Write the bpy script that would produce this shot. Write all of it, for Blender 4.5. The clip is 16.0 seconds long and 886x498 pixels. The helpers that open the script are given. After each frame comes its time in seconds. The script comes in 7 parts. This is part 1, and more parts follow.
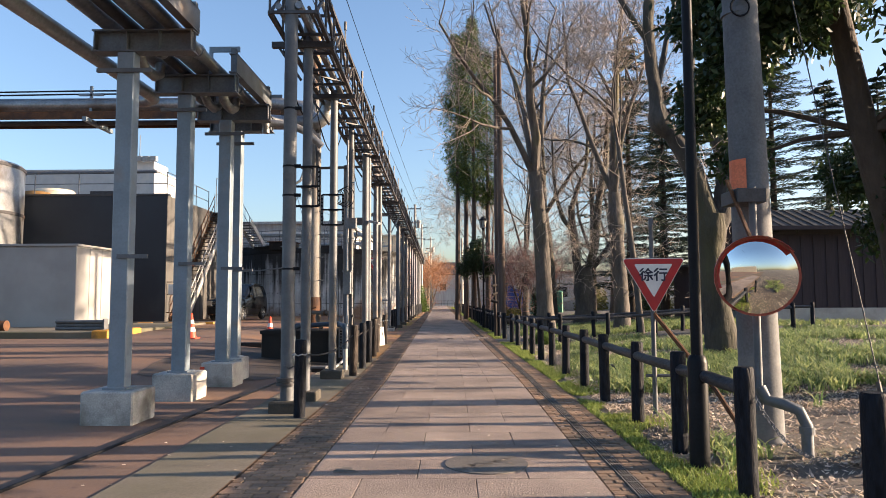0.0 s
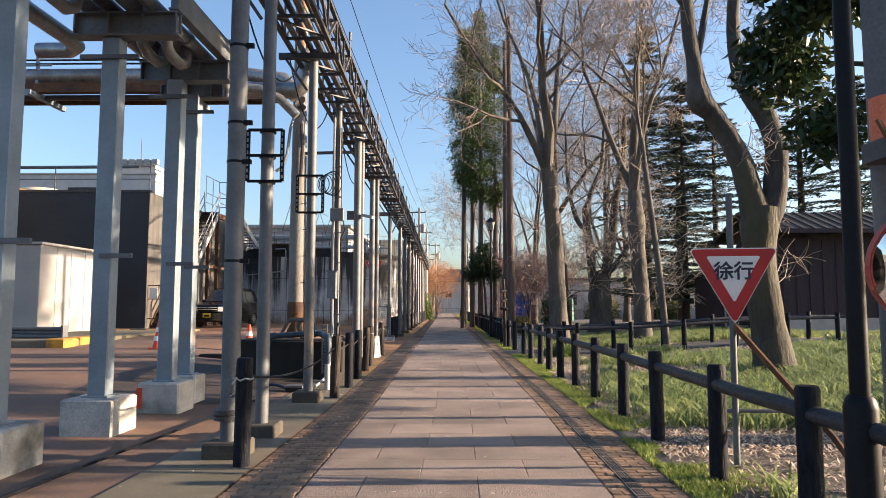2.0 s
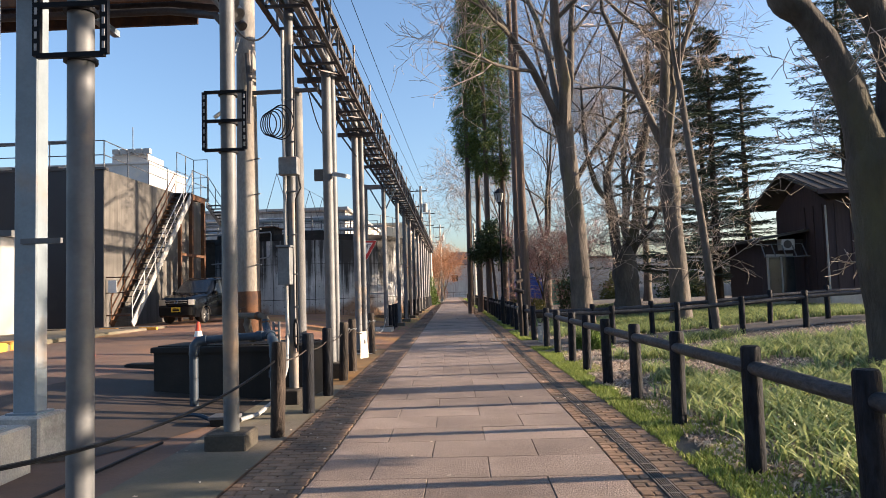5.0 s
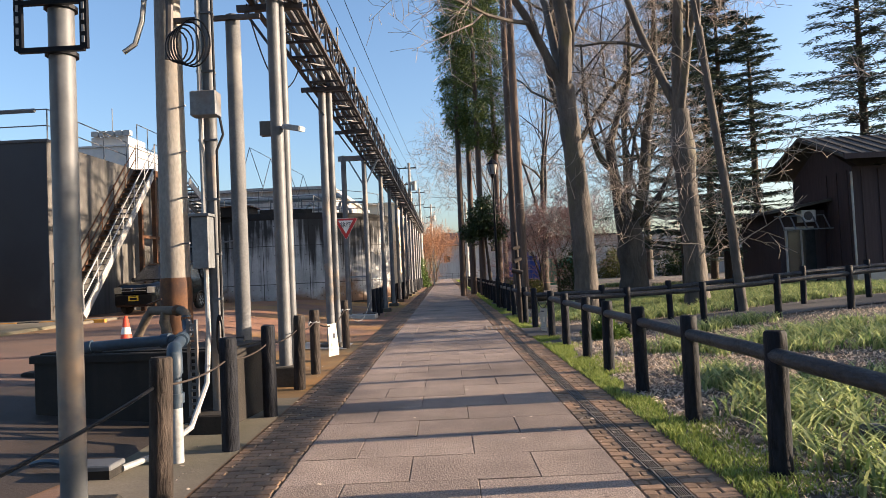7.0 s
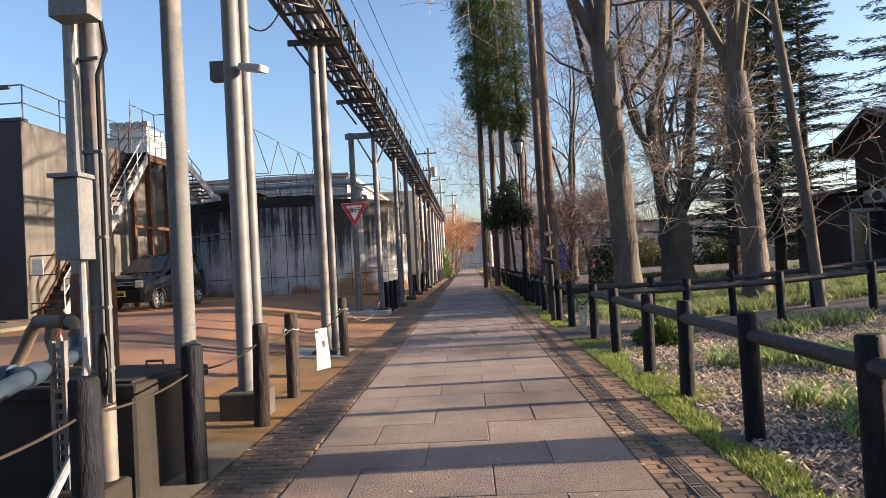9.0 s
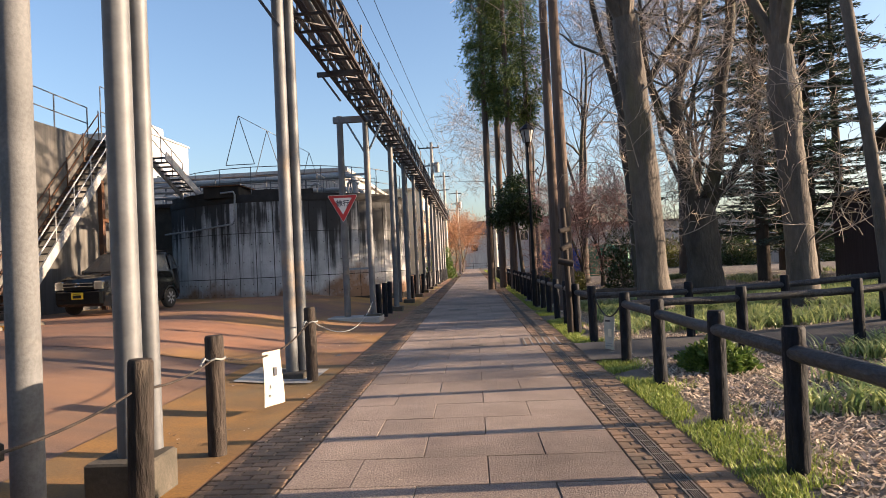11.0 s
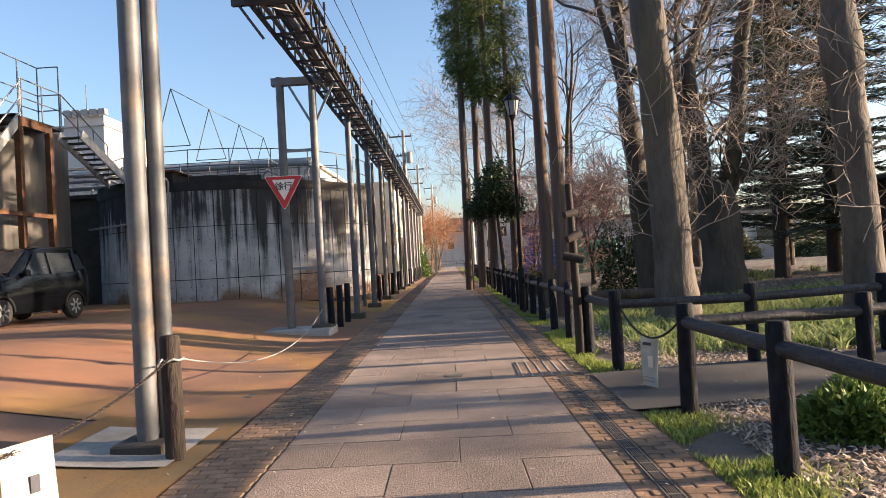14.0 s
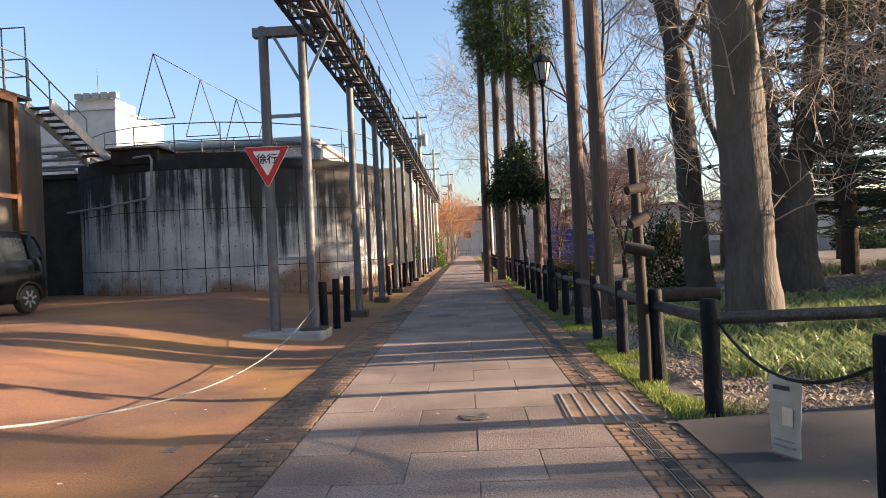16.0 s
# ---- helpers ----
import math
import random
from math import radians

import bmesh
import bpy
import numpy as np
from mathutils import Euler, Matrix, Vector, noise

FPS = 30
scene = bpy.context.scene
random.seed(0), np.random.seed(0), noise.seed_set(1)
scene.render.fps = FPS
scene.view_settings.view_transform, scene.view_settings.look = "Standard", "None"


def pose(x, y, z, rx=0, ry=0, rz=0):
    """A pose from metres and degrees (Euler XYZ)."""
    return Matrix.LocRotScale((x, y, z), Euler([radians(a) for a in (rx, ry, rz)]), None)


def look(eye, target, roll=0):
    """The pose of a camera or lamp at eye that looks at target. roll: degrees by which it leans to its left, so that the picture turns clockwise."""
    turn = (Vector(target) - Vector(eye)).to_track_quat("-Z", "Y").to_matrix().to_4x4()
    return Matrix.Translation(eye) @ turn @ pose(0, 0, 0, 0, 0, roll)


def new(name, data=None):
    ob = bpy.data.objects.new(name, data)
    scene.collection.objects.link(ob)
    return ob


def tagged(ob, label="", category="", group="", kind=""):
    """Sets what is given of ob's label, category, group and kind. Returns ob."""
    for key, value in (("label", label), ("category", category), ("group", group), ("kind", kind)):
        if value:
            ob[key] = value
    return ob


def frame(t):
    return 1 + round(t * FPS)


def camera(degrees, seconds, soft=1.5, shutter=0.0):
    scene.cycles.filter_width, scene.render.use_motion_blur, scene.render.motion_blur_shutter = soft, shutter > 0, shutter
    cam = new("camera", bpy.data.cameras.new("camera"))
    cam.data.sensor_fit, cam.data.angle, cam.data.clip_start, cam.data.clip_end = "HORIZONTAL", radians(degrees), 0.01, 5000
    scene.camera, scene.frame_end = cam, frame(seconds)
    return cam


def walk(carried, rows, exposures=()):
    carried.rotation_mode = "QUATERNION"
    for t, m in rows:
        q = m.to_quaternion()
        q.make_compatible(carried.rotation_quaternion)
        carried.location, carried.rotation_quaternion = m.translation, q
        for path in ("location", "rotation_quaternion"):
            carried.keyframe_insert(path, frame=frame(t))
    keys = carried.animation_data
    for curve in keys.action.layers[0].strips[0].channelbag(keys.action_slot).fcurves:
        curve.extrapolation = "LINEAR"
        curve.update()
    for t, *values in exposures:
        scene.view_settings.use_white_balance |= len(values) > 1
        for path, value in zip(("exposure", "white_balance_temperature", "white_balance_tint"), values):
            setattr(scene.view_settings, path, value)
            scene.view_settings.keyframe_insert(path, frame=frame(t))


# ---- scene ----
cam = camera(65.5, 16.0, soft=0.6)
METRES, EYE, TILT, LEAN, TURN = 20.27, 1.5, -0.45, 0.0, 0.8
ROWS = [
    (0.0, 0.0, 0.0, 0.0, 0.02, 4.6, 0.22),
    (0.5, 0.0029, 0.0309, 0.0006, -0.78, 6.01, 1.72),
    (1.0, 0.0032, 0.0616, -0.0, 0.89, 6.22, 1.12),
    (1.5, 0.0031, 0.0899, -0.0007, -1.08, 5.12, 0.77),
    (2.0, 0.0029, 0.1216, -0.0008, 0.49, 5.23, -0.12),
    (2.5, 0.0031, 0.1523, 0.0, -0.14, 5.07, -0.17),
    (3.0, 0.0032, 0.1849, 0.0004, 1.67, 5.45, 0.01),
    (3.5, 0.0027, 0.2175, 0.0006, 0.89, 4.18, 0.97),
    (4.0, 0.0035, 0.2509, 0.0005, 0.25, 3.94, 1.48),
    (6.5, 0.0101, 0.4112, 0.0017, 2.66, 3.66, 2.15),
    (7.0, 0.0108, 0.4435, 0.0023, 0.52, 2.36, 2.62),
    (7.5, 0.0116, 0.4753, 0.0023, 2.26, 1.85, 2.19),
    (8.0, 0.0109, 0.5071, 0.0033, 1.97, 1.45, 2.07),
    (8.5, 0.013, 0.5392, 0.003, 2.41, 1.64, 3.07),
    (11.0, 0.0157, 0.6882, 0.0053, 2.84, 1.61, 2.65),
    (11.5, 0.0161, 0.7186, 0.0058, 0.78, 0.35, 2.66),
    (12.0, 0.0173, 0.7508, 0.0052, 2.15, -0.73, 2.56),
    (12.5, 0.0168, 0.7836, 0.0052, 2.72, 0.25, 2.55),
    (13.0, 0.0178, 0.8145, 0.005, 3.41, 1.56, 2.91),
    (13.5, 0.0166, 0.8412, 0.0047, 3.25, 1.37, 2.27),
    (14.0, 0.0167, 0.8688, 0.0053, 0.9, 1.34, 3.1),
    (14.5, 0.0166, 0.9006, 0.0054, 3.12, 1.4, 2.49),
    (15.0, 0.0158, 0.9333, 0.0062, 1.68, 0.53, 2.37),
    (15.5, 0.0157, 0.9653, 0.0064, 3.13, 0.35, 1.72),
    (16.0, 0.0147, 0.9991, 0.0073, 2.25, 0.49, 2.57),
]
walk(cam, [(t, pose(0, 0, EYE, TILT, LEAN, TURN) @ pose(METRES * x, METRES * y, METRES * z, 90 + pitch, roll, yaw)) for t, x, y, z, yaw, pitch, roll in ROWS],
     exposures=[(0.0, 1.9, 5670, 14), (2.5, 1.92, 5600, 13), (4.0, 1.88, 5550, 14), (7.0, 1.78, 5520, 13), (8.5, 1.84, 5540, 14), (11.0, 1.82, 5800, 15), (12.5, 1.89, 5830, 14.5), (13.5, 1.95, 5820, 14.5), (16.0, 2.04, 5880, 15.5)])

# ---------------------------------------------------------------- light
SUN_AZ, SUN_EL = radians(4.0), radians(12.0)      # ahead of +x, above the horizon
world = bpy.data.worlds.new("world")
scene.world = world
world.use_nodes = True
wn = world.node_tree.nodes
sky = wn.new("ShaderNodeTexSky")
sky.sky_type, sky.sun_disc = "NISHITA", False
sky.sun_elevation, sky.sun_rotation = SUN_EL, radians(90.0) - SUN_AZ
sky.air_density, sky.dust_density, sky.ozone_density = 1.0, 2.0, 1.3
wn["Background"].inputs[1].default_value = 0.077
world.node_tree.links.new(sky.outputs[0], wn["Background"].inputs[0])
sun = new("sun", bpy.data.lights.new("sun", "SUN"))
sun.data.energy, sun.data.angle, sun.data.color = 5.0, radians(0.6), (1.0, 0.71, 0.42)
to_sun = Vector((math.cos(SUN_EL) * math.cos(SUN_AZ), math.cos(SUN_EL) * math.sin(SUN_AZ), math.sin(SUN_EL)))
sun.matrix_world = look(to_sun * 60, (0, 0, 0))


# ---------------------------------------------------------------- materials
def material(name, rough=0.7, metal=0.0, spec=0.5):
    m = bpy.data.materials.new(name)
    m.use_nodes = True
    b = m.node_tree.nodes["Principled BSDF"]
    b.inputs["Roughness"].default_value = rough
    b.inputs["Metallic"].default_value = metal
    b.inputs["Specular IOR Level"].default_value = spec
    return m, m.node_tree, b


def surface(name, c1, c2, rough=0.8, metal=0.0, scale=3.0, fine=40.0, bump=0.3, stain=None, stain_amount=0.5,
            stretch=(1, 1, 1), pieces=0.0, islands=0.0, streak=None, bump_dist=0.01, spec=0.4, grain=0.25):
    """Two tones mixed by broad noise, darkened by fine grain, with an optional stain colour and vertical streaks."""
    m, t, b = material(name, rough, metal, spec)
    N, Lk = t.nodes, t.links.new
    geo = N.new("ShaderNodeNewGeometry")
    mp = N.new("ShaderNodeMapping")
    mp.inputs["Scale"].default_value = stretch
    Lk(geo.outputs["Position"], mp.inputs["Vector"])

    def noise_at(s, detail=4.0, vec=mp):
        n = N.new("ShaderNodeTexNoise")
        n.inputs["Scale"].default_value = s
        n.inputs["Detail"].default_value = detail
        n.inputs["Roughness"].default_value = 0.6
        Lk(vec.outputs[0], n.inputs["Vector"])
        return n

    def ramp(src, lo, hi):
        r = N.new("ShaderNodeMapRange")
        r.inputs["From Min"].default_value, r.inputs["From Max"].default_value = lo, hi
        Lk(src, r.inputs["Value"])
        return r.outputs[0]

    def mix(fac, a, bb, kind="MIX"):
        x = N.new("ShaderNodeMix")
        x.data_type, x.blend_type = "RGBA", kind
        if hasattr(fac, "is_linked"):
            Lk(fac, x.inputs["Factor"])
        else:
            x.inputs["Factor"].default_value = fac
        for v, k in ((a, "A"), (bb, "B")):
            s = [i for i in x.inputs if i.name == k and i.type == "RGBA"][0]
            if hasattr(v, "is_linked"):
                Lk(v, s)
            else:
                s.default_value = (*v, 1)
        return [o for o in x.outputs if o.type == "RGBA"][0]

    broad = noise_at(scale)
    grain_n = noise_at(fine, 6.0)
    col = mix(ramp(broad.outputs["Fac"], 0.35, 0.65), c1, c2)
    dark = mix(ramp(grain_n.outputs["Fac"], 0.3, 0.7), (1 - grain,) * 3, (1 + 0.6 * grain,) * 3)
    col = mix(1.0, col, dark, "MULTIPLY")
    if stain:
        sn = noise_at(scale * 0.37, 5.0)
        col = mix(ramp(sn.outputs["Fac"], 0.62 - 0.3 * stain_amount, 0.78 - 0.2 * stain_amount), col, stain)
    if streak:
        ms = N.new("ShaderNodeMapping")
        ms.inputs["Scale"].default_value = (3.2, 3.2, 0.16)
        Lk(geo.outputs["Position"], ms.inputs["Vector"])
        st = noise_at(1.0, 6.0, ms)
        col = mix(ramp(st.outputs["Fac"], 0.45, 0.66), col, streak)
    if pieces:
        oi = N.new("ShaderNodeObjectInfo")
        v = N.new("ShaderNodeMapRange")
        v.inputs["To Min"].default_value, v.inputs["To Max"].default_value = 1 - pieces, 1 + pieces
        Lk(oi.outputs["Random"], v.inputs["Value"])
        col = mix(1.0, col, v.outputs[0], "MULTIPLY")
    if islands:
        v = N.new("ShaderNodeMapRange")
        v.inputs["To Min"].default_value, v.inputs["To Max"].default_value = 1 - islands, 1 + islands
        Lk(geo.outputs["Random Per Island"], v.inputs["Value"])
        col = mix(1.0, col, v.outputs[0], "MULTIPLY")
    Lk(col, b.inputs["Base Color"])
    rr = N.new("ShaderNodeMapRange")
    rr.inputs["To Min"].default_value, rr.inputs["To Max"].default_value = max(0.05, rough - 0.12), min(1.0, rough + 0.12)
    Lk(grain_n.outputs["Fac"], rr.inputs["Value"])
    Lk(rr.outputs[0], b.inputs["Roughness"])
    if bump:
        bp = N.new("ShaderNodeBump")
        bp.inputs["Strength"].default_value = bump
        bp.inputs["Distance"].default_value = bump_dist
        Lk(grain_n.outputs["Fac"], bp.inputs["Height"])
        Lk(bp.outputs[0], b.inputs["Normal"])
    return m


def foliage(name, c1, c2, rough=0.55, trans=0.25):
    m, t, b = material(name, rough, 0, 0.3)
    N, Lk = t.nodes, t.links.new
    geo = N.new("ShaderNodeNewGeometry")
    cr = N.new("ShaderNodeValToRGB")
    cr.color_ramp.elements[0].color, cr.color_ramp.elements[1].color = (*c1, 1), (*c2, 1)
    Lk(geo.outputs["Random Per Island"], cr.inputs["Fac"])
    Lk(cr.outputs[0], b.inputs["Base Color"])
    tr = N.new("ShaderNodeBsdfTranslucent")
    Lk(cr.outputs[0], tr.inputs["Color"])
    mx = N.new("ShaderNodeMixShader")
    mx.inputs[0].default_value = trans
    Lk(b.outputs[0], mx.inputs[1])
    Lk(tr.outputs[0], mx.inputs[2])
    Lk(mx.outputs[0], N["Material Output"].inputs["Surface"])
    return m


def glass(name, tint=(0.9, 0.95, 0.95)):
    m, t, b = material(name, 0.04)
    b.inputs["Base Color"].default_value = (*tint, 1)
    b.inputs["Transmission Weight"].default_value = 1.0
    b.inputs["IOR"].default_value = 1.45
    return m


M_TILE = surface("paving stone", (0.325, 0.262, 0.222), (0.23, 0.184, 0.157), 0.7, scale=1.1, fine=62, bump=1.0, bump_dist=0.014, grain=0.62, stain=(0.135, 0.108, 0.092), stain_amount=0.4, pieces=0.16, islands=0.12)
M_BRICK = surface("paving brick", (0.28, 0.18, 0.11), (0.18, 0.12, 0.078), 0.8, scale=2.0, fine=60, bump=0.5, stain=(0.06, 0.055, 0.045), pieces=0.25, islands=0.25)
M_JOINT = surface("paving joint", (0.10, 0.075, 0.05), (0.15, 0.105, 0.065), 0.95, fine=90)
M_YARD = surface("iron-stained asphalt", (0.195, 0.118, 0.082), (0.12, 0.086, 0.066), 0.82, scale=0.35, fine=55, bump=0.4, stretch=(0.5, 1.3, 1), stain=(0.32, 0.165, 0.075), stain_amount=0.4)
# ochre patches are iron stain, strengthened to carry the yellow of sunlit ground
M_YARD2 = surface("orange iron-stained asphalt", (0.31, 0.155, 0.085), (0.185, 0.11, 0.075), 0.82, scale=0.45, fine=60, bump=0.5, stain=(0.42, 0.24, 0.055), stain_amount=0.5, grain=0.35)
M_DRAB = surface("dark brown ground", (0.055, 0.042, 0.033), (0.034, 0.027, 0.022), 0.75, scale=1.2, fine=40, bump=0.5, stain=(0.085, 0.058, 0.04), stain_amount=0.35)
M_RACK = surface("weathered dark grey steel", (0.17, 0.185, 0.20), (0.11, 0.12, 0.13), 0.55, 0.25, scale=2, fine=30, bump=0.08, stain=(0.16, 0.11, 0.07), stain_amount=0.2)
M_POLE = surface("grey concrete pole", (0.14, 0.145, 0.153), (0.10, 0.104, 0.11), 0.8, scale=2, fine=40, bump=0.2, stain=(0.26, 0.25, 0.23), stain_amount=0.3)
M_PITC = surface("damp dark concrete", (0.085, 0.075, 0.06), (0.055, 0.05, 0.04), 0.9, scale=3, fine=35, bump=0.4)
M_LID = surface("worn cover", (0.27, 0.235, 0.20), (0.22, 0.19, 0.165), 0.75, scale=5, fine=70, bump=0.3)
M_EDGE = surface("mossy concrete", (0.19, 0.165, 0.125), (0.13, 0.113, 0.085), 0.85, scale=0.9, fine=45, stain=(0.095, 0.092, 0.055), stain_amount=0.6)
M_OCHRE = surface("ochre stained concrete", (0.29, 0.15, 0.035), (0.165, 0.10, 0.04), 0.85, scale=0.8, fine=45, stain=(0.11, 0.09, 0.05), stain_amount=0.5)
M_PAD = surface("pale concrete", (0.42, 0.41, 0.38), (0.32, 0.31, 0.29), 0.85, scale=1.5, fine=50, stain=(0.17, 0.16, 0.14), stain_amount=0.4)
M_FOOT = surface("weathered concrete footing", (0.47, 0.455, 0.42), (0.33, 0.325, 0.305), 0.85, scale=4, fine=50, stain=(0.12, 0.11, 0.09), stain_amount=0.45)
M_SOIL = surface("soil", (0.165, 0.14, 0.12), (0.10, 0.088, 0.076), 0.95, scale=1.2, fine=35, bump=0.8, stain=(0.12, 0.12, 0.06), stain_amount=0.25, bump_dist=0.03)
M_PATH = surface("asphalt", (0.085, 0.08, 0.077), (0.062, 0.058, 0.056), 0.9, scale=1.0, fine=120, bump=0.4)
M_GALV = surface("galvanized steel", (0.135, 0.144, 0.157), (0.09, 0.097, 0.107), 0.58, 0.2, scale=3, fine=25, bump=0.06, stain=(0.30, 0.22, 0.15), stain_amount=0.12, grain=0.12)
M_STEEL = surface("grey painted steel", (0.215, 0.262, 0.31), (0.165, 0.203, 0.24), 0.5, 0.2, scale=2, fine=30, bump=0.05, stain=(0.25, 0.19, 0.14), stain_amount=0.12, grain=0.1)
M_DARKST = surface("dark steel", (0.085, 0.085, 0.09), (0.055, 0.05, 0.05), 0.55, 0.4, scale=4, fine=40, bump=0.15, stain=(0.11, 0.065, 0.04), stain_amount=0.1)
M_RUST = surface("rusted steel", (0.15, 0.07, 0.03), (0.075, 0.038, 0.021), 0.85, 0.1, scale=5, fine=45, bump=0.4, stain=(0.05, 0.03, 0.025))
M_PIPEINS = surface("sheet-clad pipe", (0.33, 0.335, 0.34), (0.22, 0.225, 0.23), 0.4, 0.7, scale=2, fine=20, bump=0.05, stain=(0.12, 0.09, 0.07), stain_amount=0.3)


def tank_concrete(name):
    """Pale board-marked concrete with black rain runs from the rim and rust blooms near the foot."""
    m, t, b = material(name, 0.9, 0.0, 0.3)
    N, Lk = t.nodes, t.links.new
    geo = N.new("ShaderNodeNewGeometry")
    sep = N.new("ShaderNodeSeparateXYZ")
    Lk(geo.outputs["Position"], sep.inputs[0])

    def noise_at(scale, stretch=(1, 1, 1), detail=5.0):
        mp = N.new("ShaderNodeMapping")
        mp.inputs["Scale"].default_value = stretch
        Lk(geo.outputs["Position"], mp.inputs["Vector"])
        n = N.new("ShaderNodeTexNoise")
        n.inputs["Scale"].default_value, n.inputs["Detail"].default_value, n.inputs["Roughness"].default_value = scale, detail, 0.62
        Lk(mp.outputs[0], n.inputs["Vector"])
        return n.outputs["Fac"]

    def calc(op, a, c):
        x = N.new("ShaderNodeMath")
        x.operation = op
        for k, v in enumerate((a, c)):
            if hasattr(v, "is_linked"):
                Lk(v, x.inputs[k])
            else:
                x.inputs[k].default_value = v
        return x.outputs[0]

    def ramp(v, lo, hi, top=1.0):
        r = N.new("ShaderNodeMapRange")
        r.inputs["From Min"].default_value, r.inputs["From Max"].default_value, r.inputs["To Max"].default_value = lo, hi, top
        Lk(v, r.inputs["Value"])
        return r.outputs[0]

    def mix(fac, a, c):
        x = N.new("ShaderNodeMix")
        x.data_type = "RGBA"
        Lk(fac, x.inputs["Factor"])
        for v, k in ((a, "A"), (c, "B")):
            q = [i for i in x.inputs if i.name == k and i.type == "RGBA"][0]
            if hasattr(v, "is_linked"):
                Lk(v, q)
            else:
                q.default_value = (*v, 1)
        return [o for o in x.outputs if o.type == "RGBA"][0]

    h = calc("DIVIDE", calc("SUBTRACT", sep.outputs["Z"], 0.4), 4.0)
    grain = noise_at(24, detail=6.0)
    col = mix(ramp(noise_at(0.8), 0.36, 0.64), (0.62, 0.625, 0.625), (0.38, 0.39, 0.395))
    col = mix(ramp(grain, 0.42, 0.75, 0.35), col, (0.16, 0.16, 0.16))
    runs = calc("ADD", calc("MULTIPLY", h, 1.1), calc("MULTIPLY", calc("SUBTRACT", noise_at(1.0, (3.4, 3.4, 0.11), 7.0), 0.5), 2.7))
    runs = calc("ADD", runs, calc("MULTIPLY", calc("SUBTRACT", noise_at(0.55), 0.5), 1.1))
    col = mix(ramp(runs, 0.44, 0.86, 0.96), col, (0.030, 0.030, 0.031))
    thin = calc("MULTIPLY", ramp(noise_at(1.0, (9.0, 9.0, 0.22), 4.0), 0.58, 0.68), ramp(h, -0.2, 0.7, 0.8))
    col = mix(thin, col, (0.045, 0.044, 0.043))
    rust = calc("ADD", calc("MULTIPLY", calc("SUBTRACT", 0.27, h), 2.4), calc("MULTIPLY", calc("SUBTRACT", noise_at(0.42), 0.5), 3.4))
    col = mix(ramp(rust, 0.2, 0.7, 0.85), col, (0.20, 0.095, 0.03))
    Lk(col, b.inputs["Base Color"])
    bp = N.new("ShaderNodeBump")
    bp.inputs["Strength"].default_value, bp.inputs["Distance"].default_value = 0.4, 0.012
    Lk(grain, bp.inputs["Height"])
    Lk(bp.outputs[0], b.inputs["Normal"])
    return m


M_TANK = tank_concrete("streaked tank concrete")
M_TANKTOP = surface("blackened rim", (0.016, 0.016, 0.016), (0.034, 0.032, 0.03), 0.9, scale=2, fine=30)
M_WALLD = surface("dark grey wall", (0.036, 0.041, 0.050), (0.029, 0.033, 0.041), 0.75, scale=0.6, fine=30, bump=0.15, stain=(0.075, 0.08, 0.085), stain_amount=0.2, grain=0.12)
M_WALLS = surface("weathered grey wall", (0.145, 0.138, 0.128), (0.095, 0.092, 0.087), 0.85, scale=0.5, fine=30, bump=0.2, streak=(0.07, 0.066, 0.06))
M_WHITE = surface("off-white panel", (0.45, 0.45, 0.455), (0.39, 0.39, 0.395), 0.6, scale=0.8, fine=30, bump=0.05, stain=(0.5, 0.47, 0.42), stain_amount=0.2, grain=0.06)
M_CABIN = surface("weathered cream-grey panel", (0.33, 0.325, 0.32), (0.27, 0.265, 0.262), 0.65, scale=0.8, fine=30, bump=0.05, stain=(0.25, 0.235, 0.21), stain_amount=0.25, grain=0.08)
M_CREAM = surface("cream wall", (0.66, 0.58, 0.43), (0.56, 0.49, 0.37), 0.8, scale=0.5, fine=25, bump=0.1, grain=0.1)
M_POST = surface("charcoal bark-textured post", (0.010, 0.012, 0.018), (0.018, 0.020, 0.026), 0.6, scale=6, fine=34, bump=0.9, stretch=(1, 1, 0.22), bump_dist=0.02, stain=(0.05, 0.046, 0.045), stain_amount=0.06, spec=0.1, grain=0.6)
# paler and bluer than M_POST: sky sheen on the rails put into the colour
M_RAIL = surface("sky-sheened blue-grey rail", (0.050, 0.053, 0.062), (0.030, 0.032, 0.038), 0.5, scale=6, fine=34, bump=0.9, stretch=(1, 0.25, 1), bump_dist=0.02, spec=0.2, grain=0.6)
M_POSTB = surface("brown bark-textured post", (0.055, 0.043, 0.036), (0.024, 0.02, 0.018), 0.75, scale=6, fine=30, bump=1.0, stretch=(1, 1, 0.22), bump_dist=0.025, stain=(0.16, 0.13, 0.10), stain_amount=0.12, spec=0.2, grain=0.6)
M_BLACK = surface("black painted metal", (0.006, 0.007, 0.010), (0.010, 0.011, 0.014), 0.45, 0.0, scale=4, fine=40, bump=0.05, spec=0.12)
M_BARK = surface("grey-brown bark", (0.12, 0.104, 0.09), (0.062, 0.056, 0.051), 0.9, scale=2.5, fine=14, bump=0.9, stretch=(1, 1, 0.3), bump_dist=0.04, stain=(0.12, 0.11, 0.055), stain_amount=0.3)
M_BARKO = surface("dark mottled old bark", (0.082, 0.072, 0.06), (0.04, 0.036, 0.033), 0.9, scale=2.5, fine=14, bump=0.9, stretch=(1, 1, 0.3), bump_dist=0.04, stain=(0.09, 0.085, 0.045), stain_amount=0.3)
M_BARKD = surface("dark bark", (0.075, 0.058, 0.045), (0.045, 0.037, 0.03), 0.95, scale=3, fine=16, bump=0.9, stretch=(1, 1, 0.25), bump_dist=0.04)
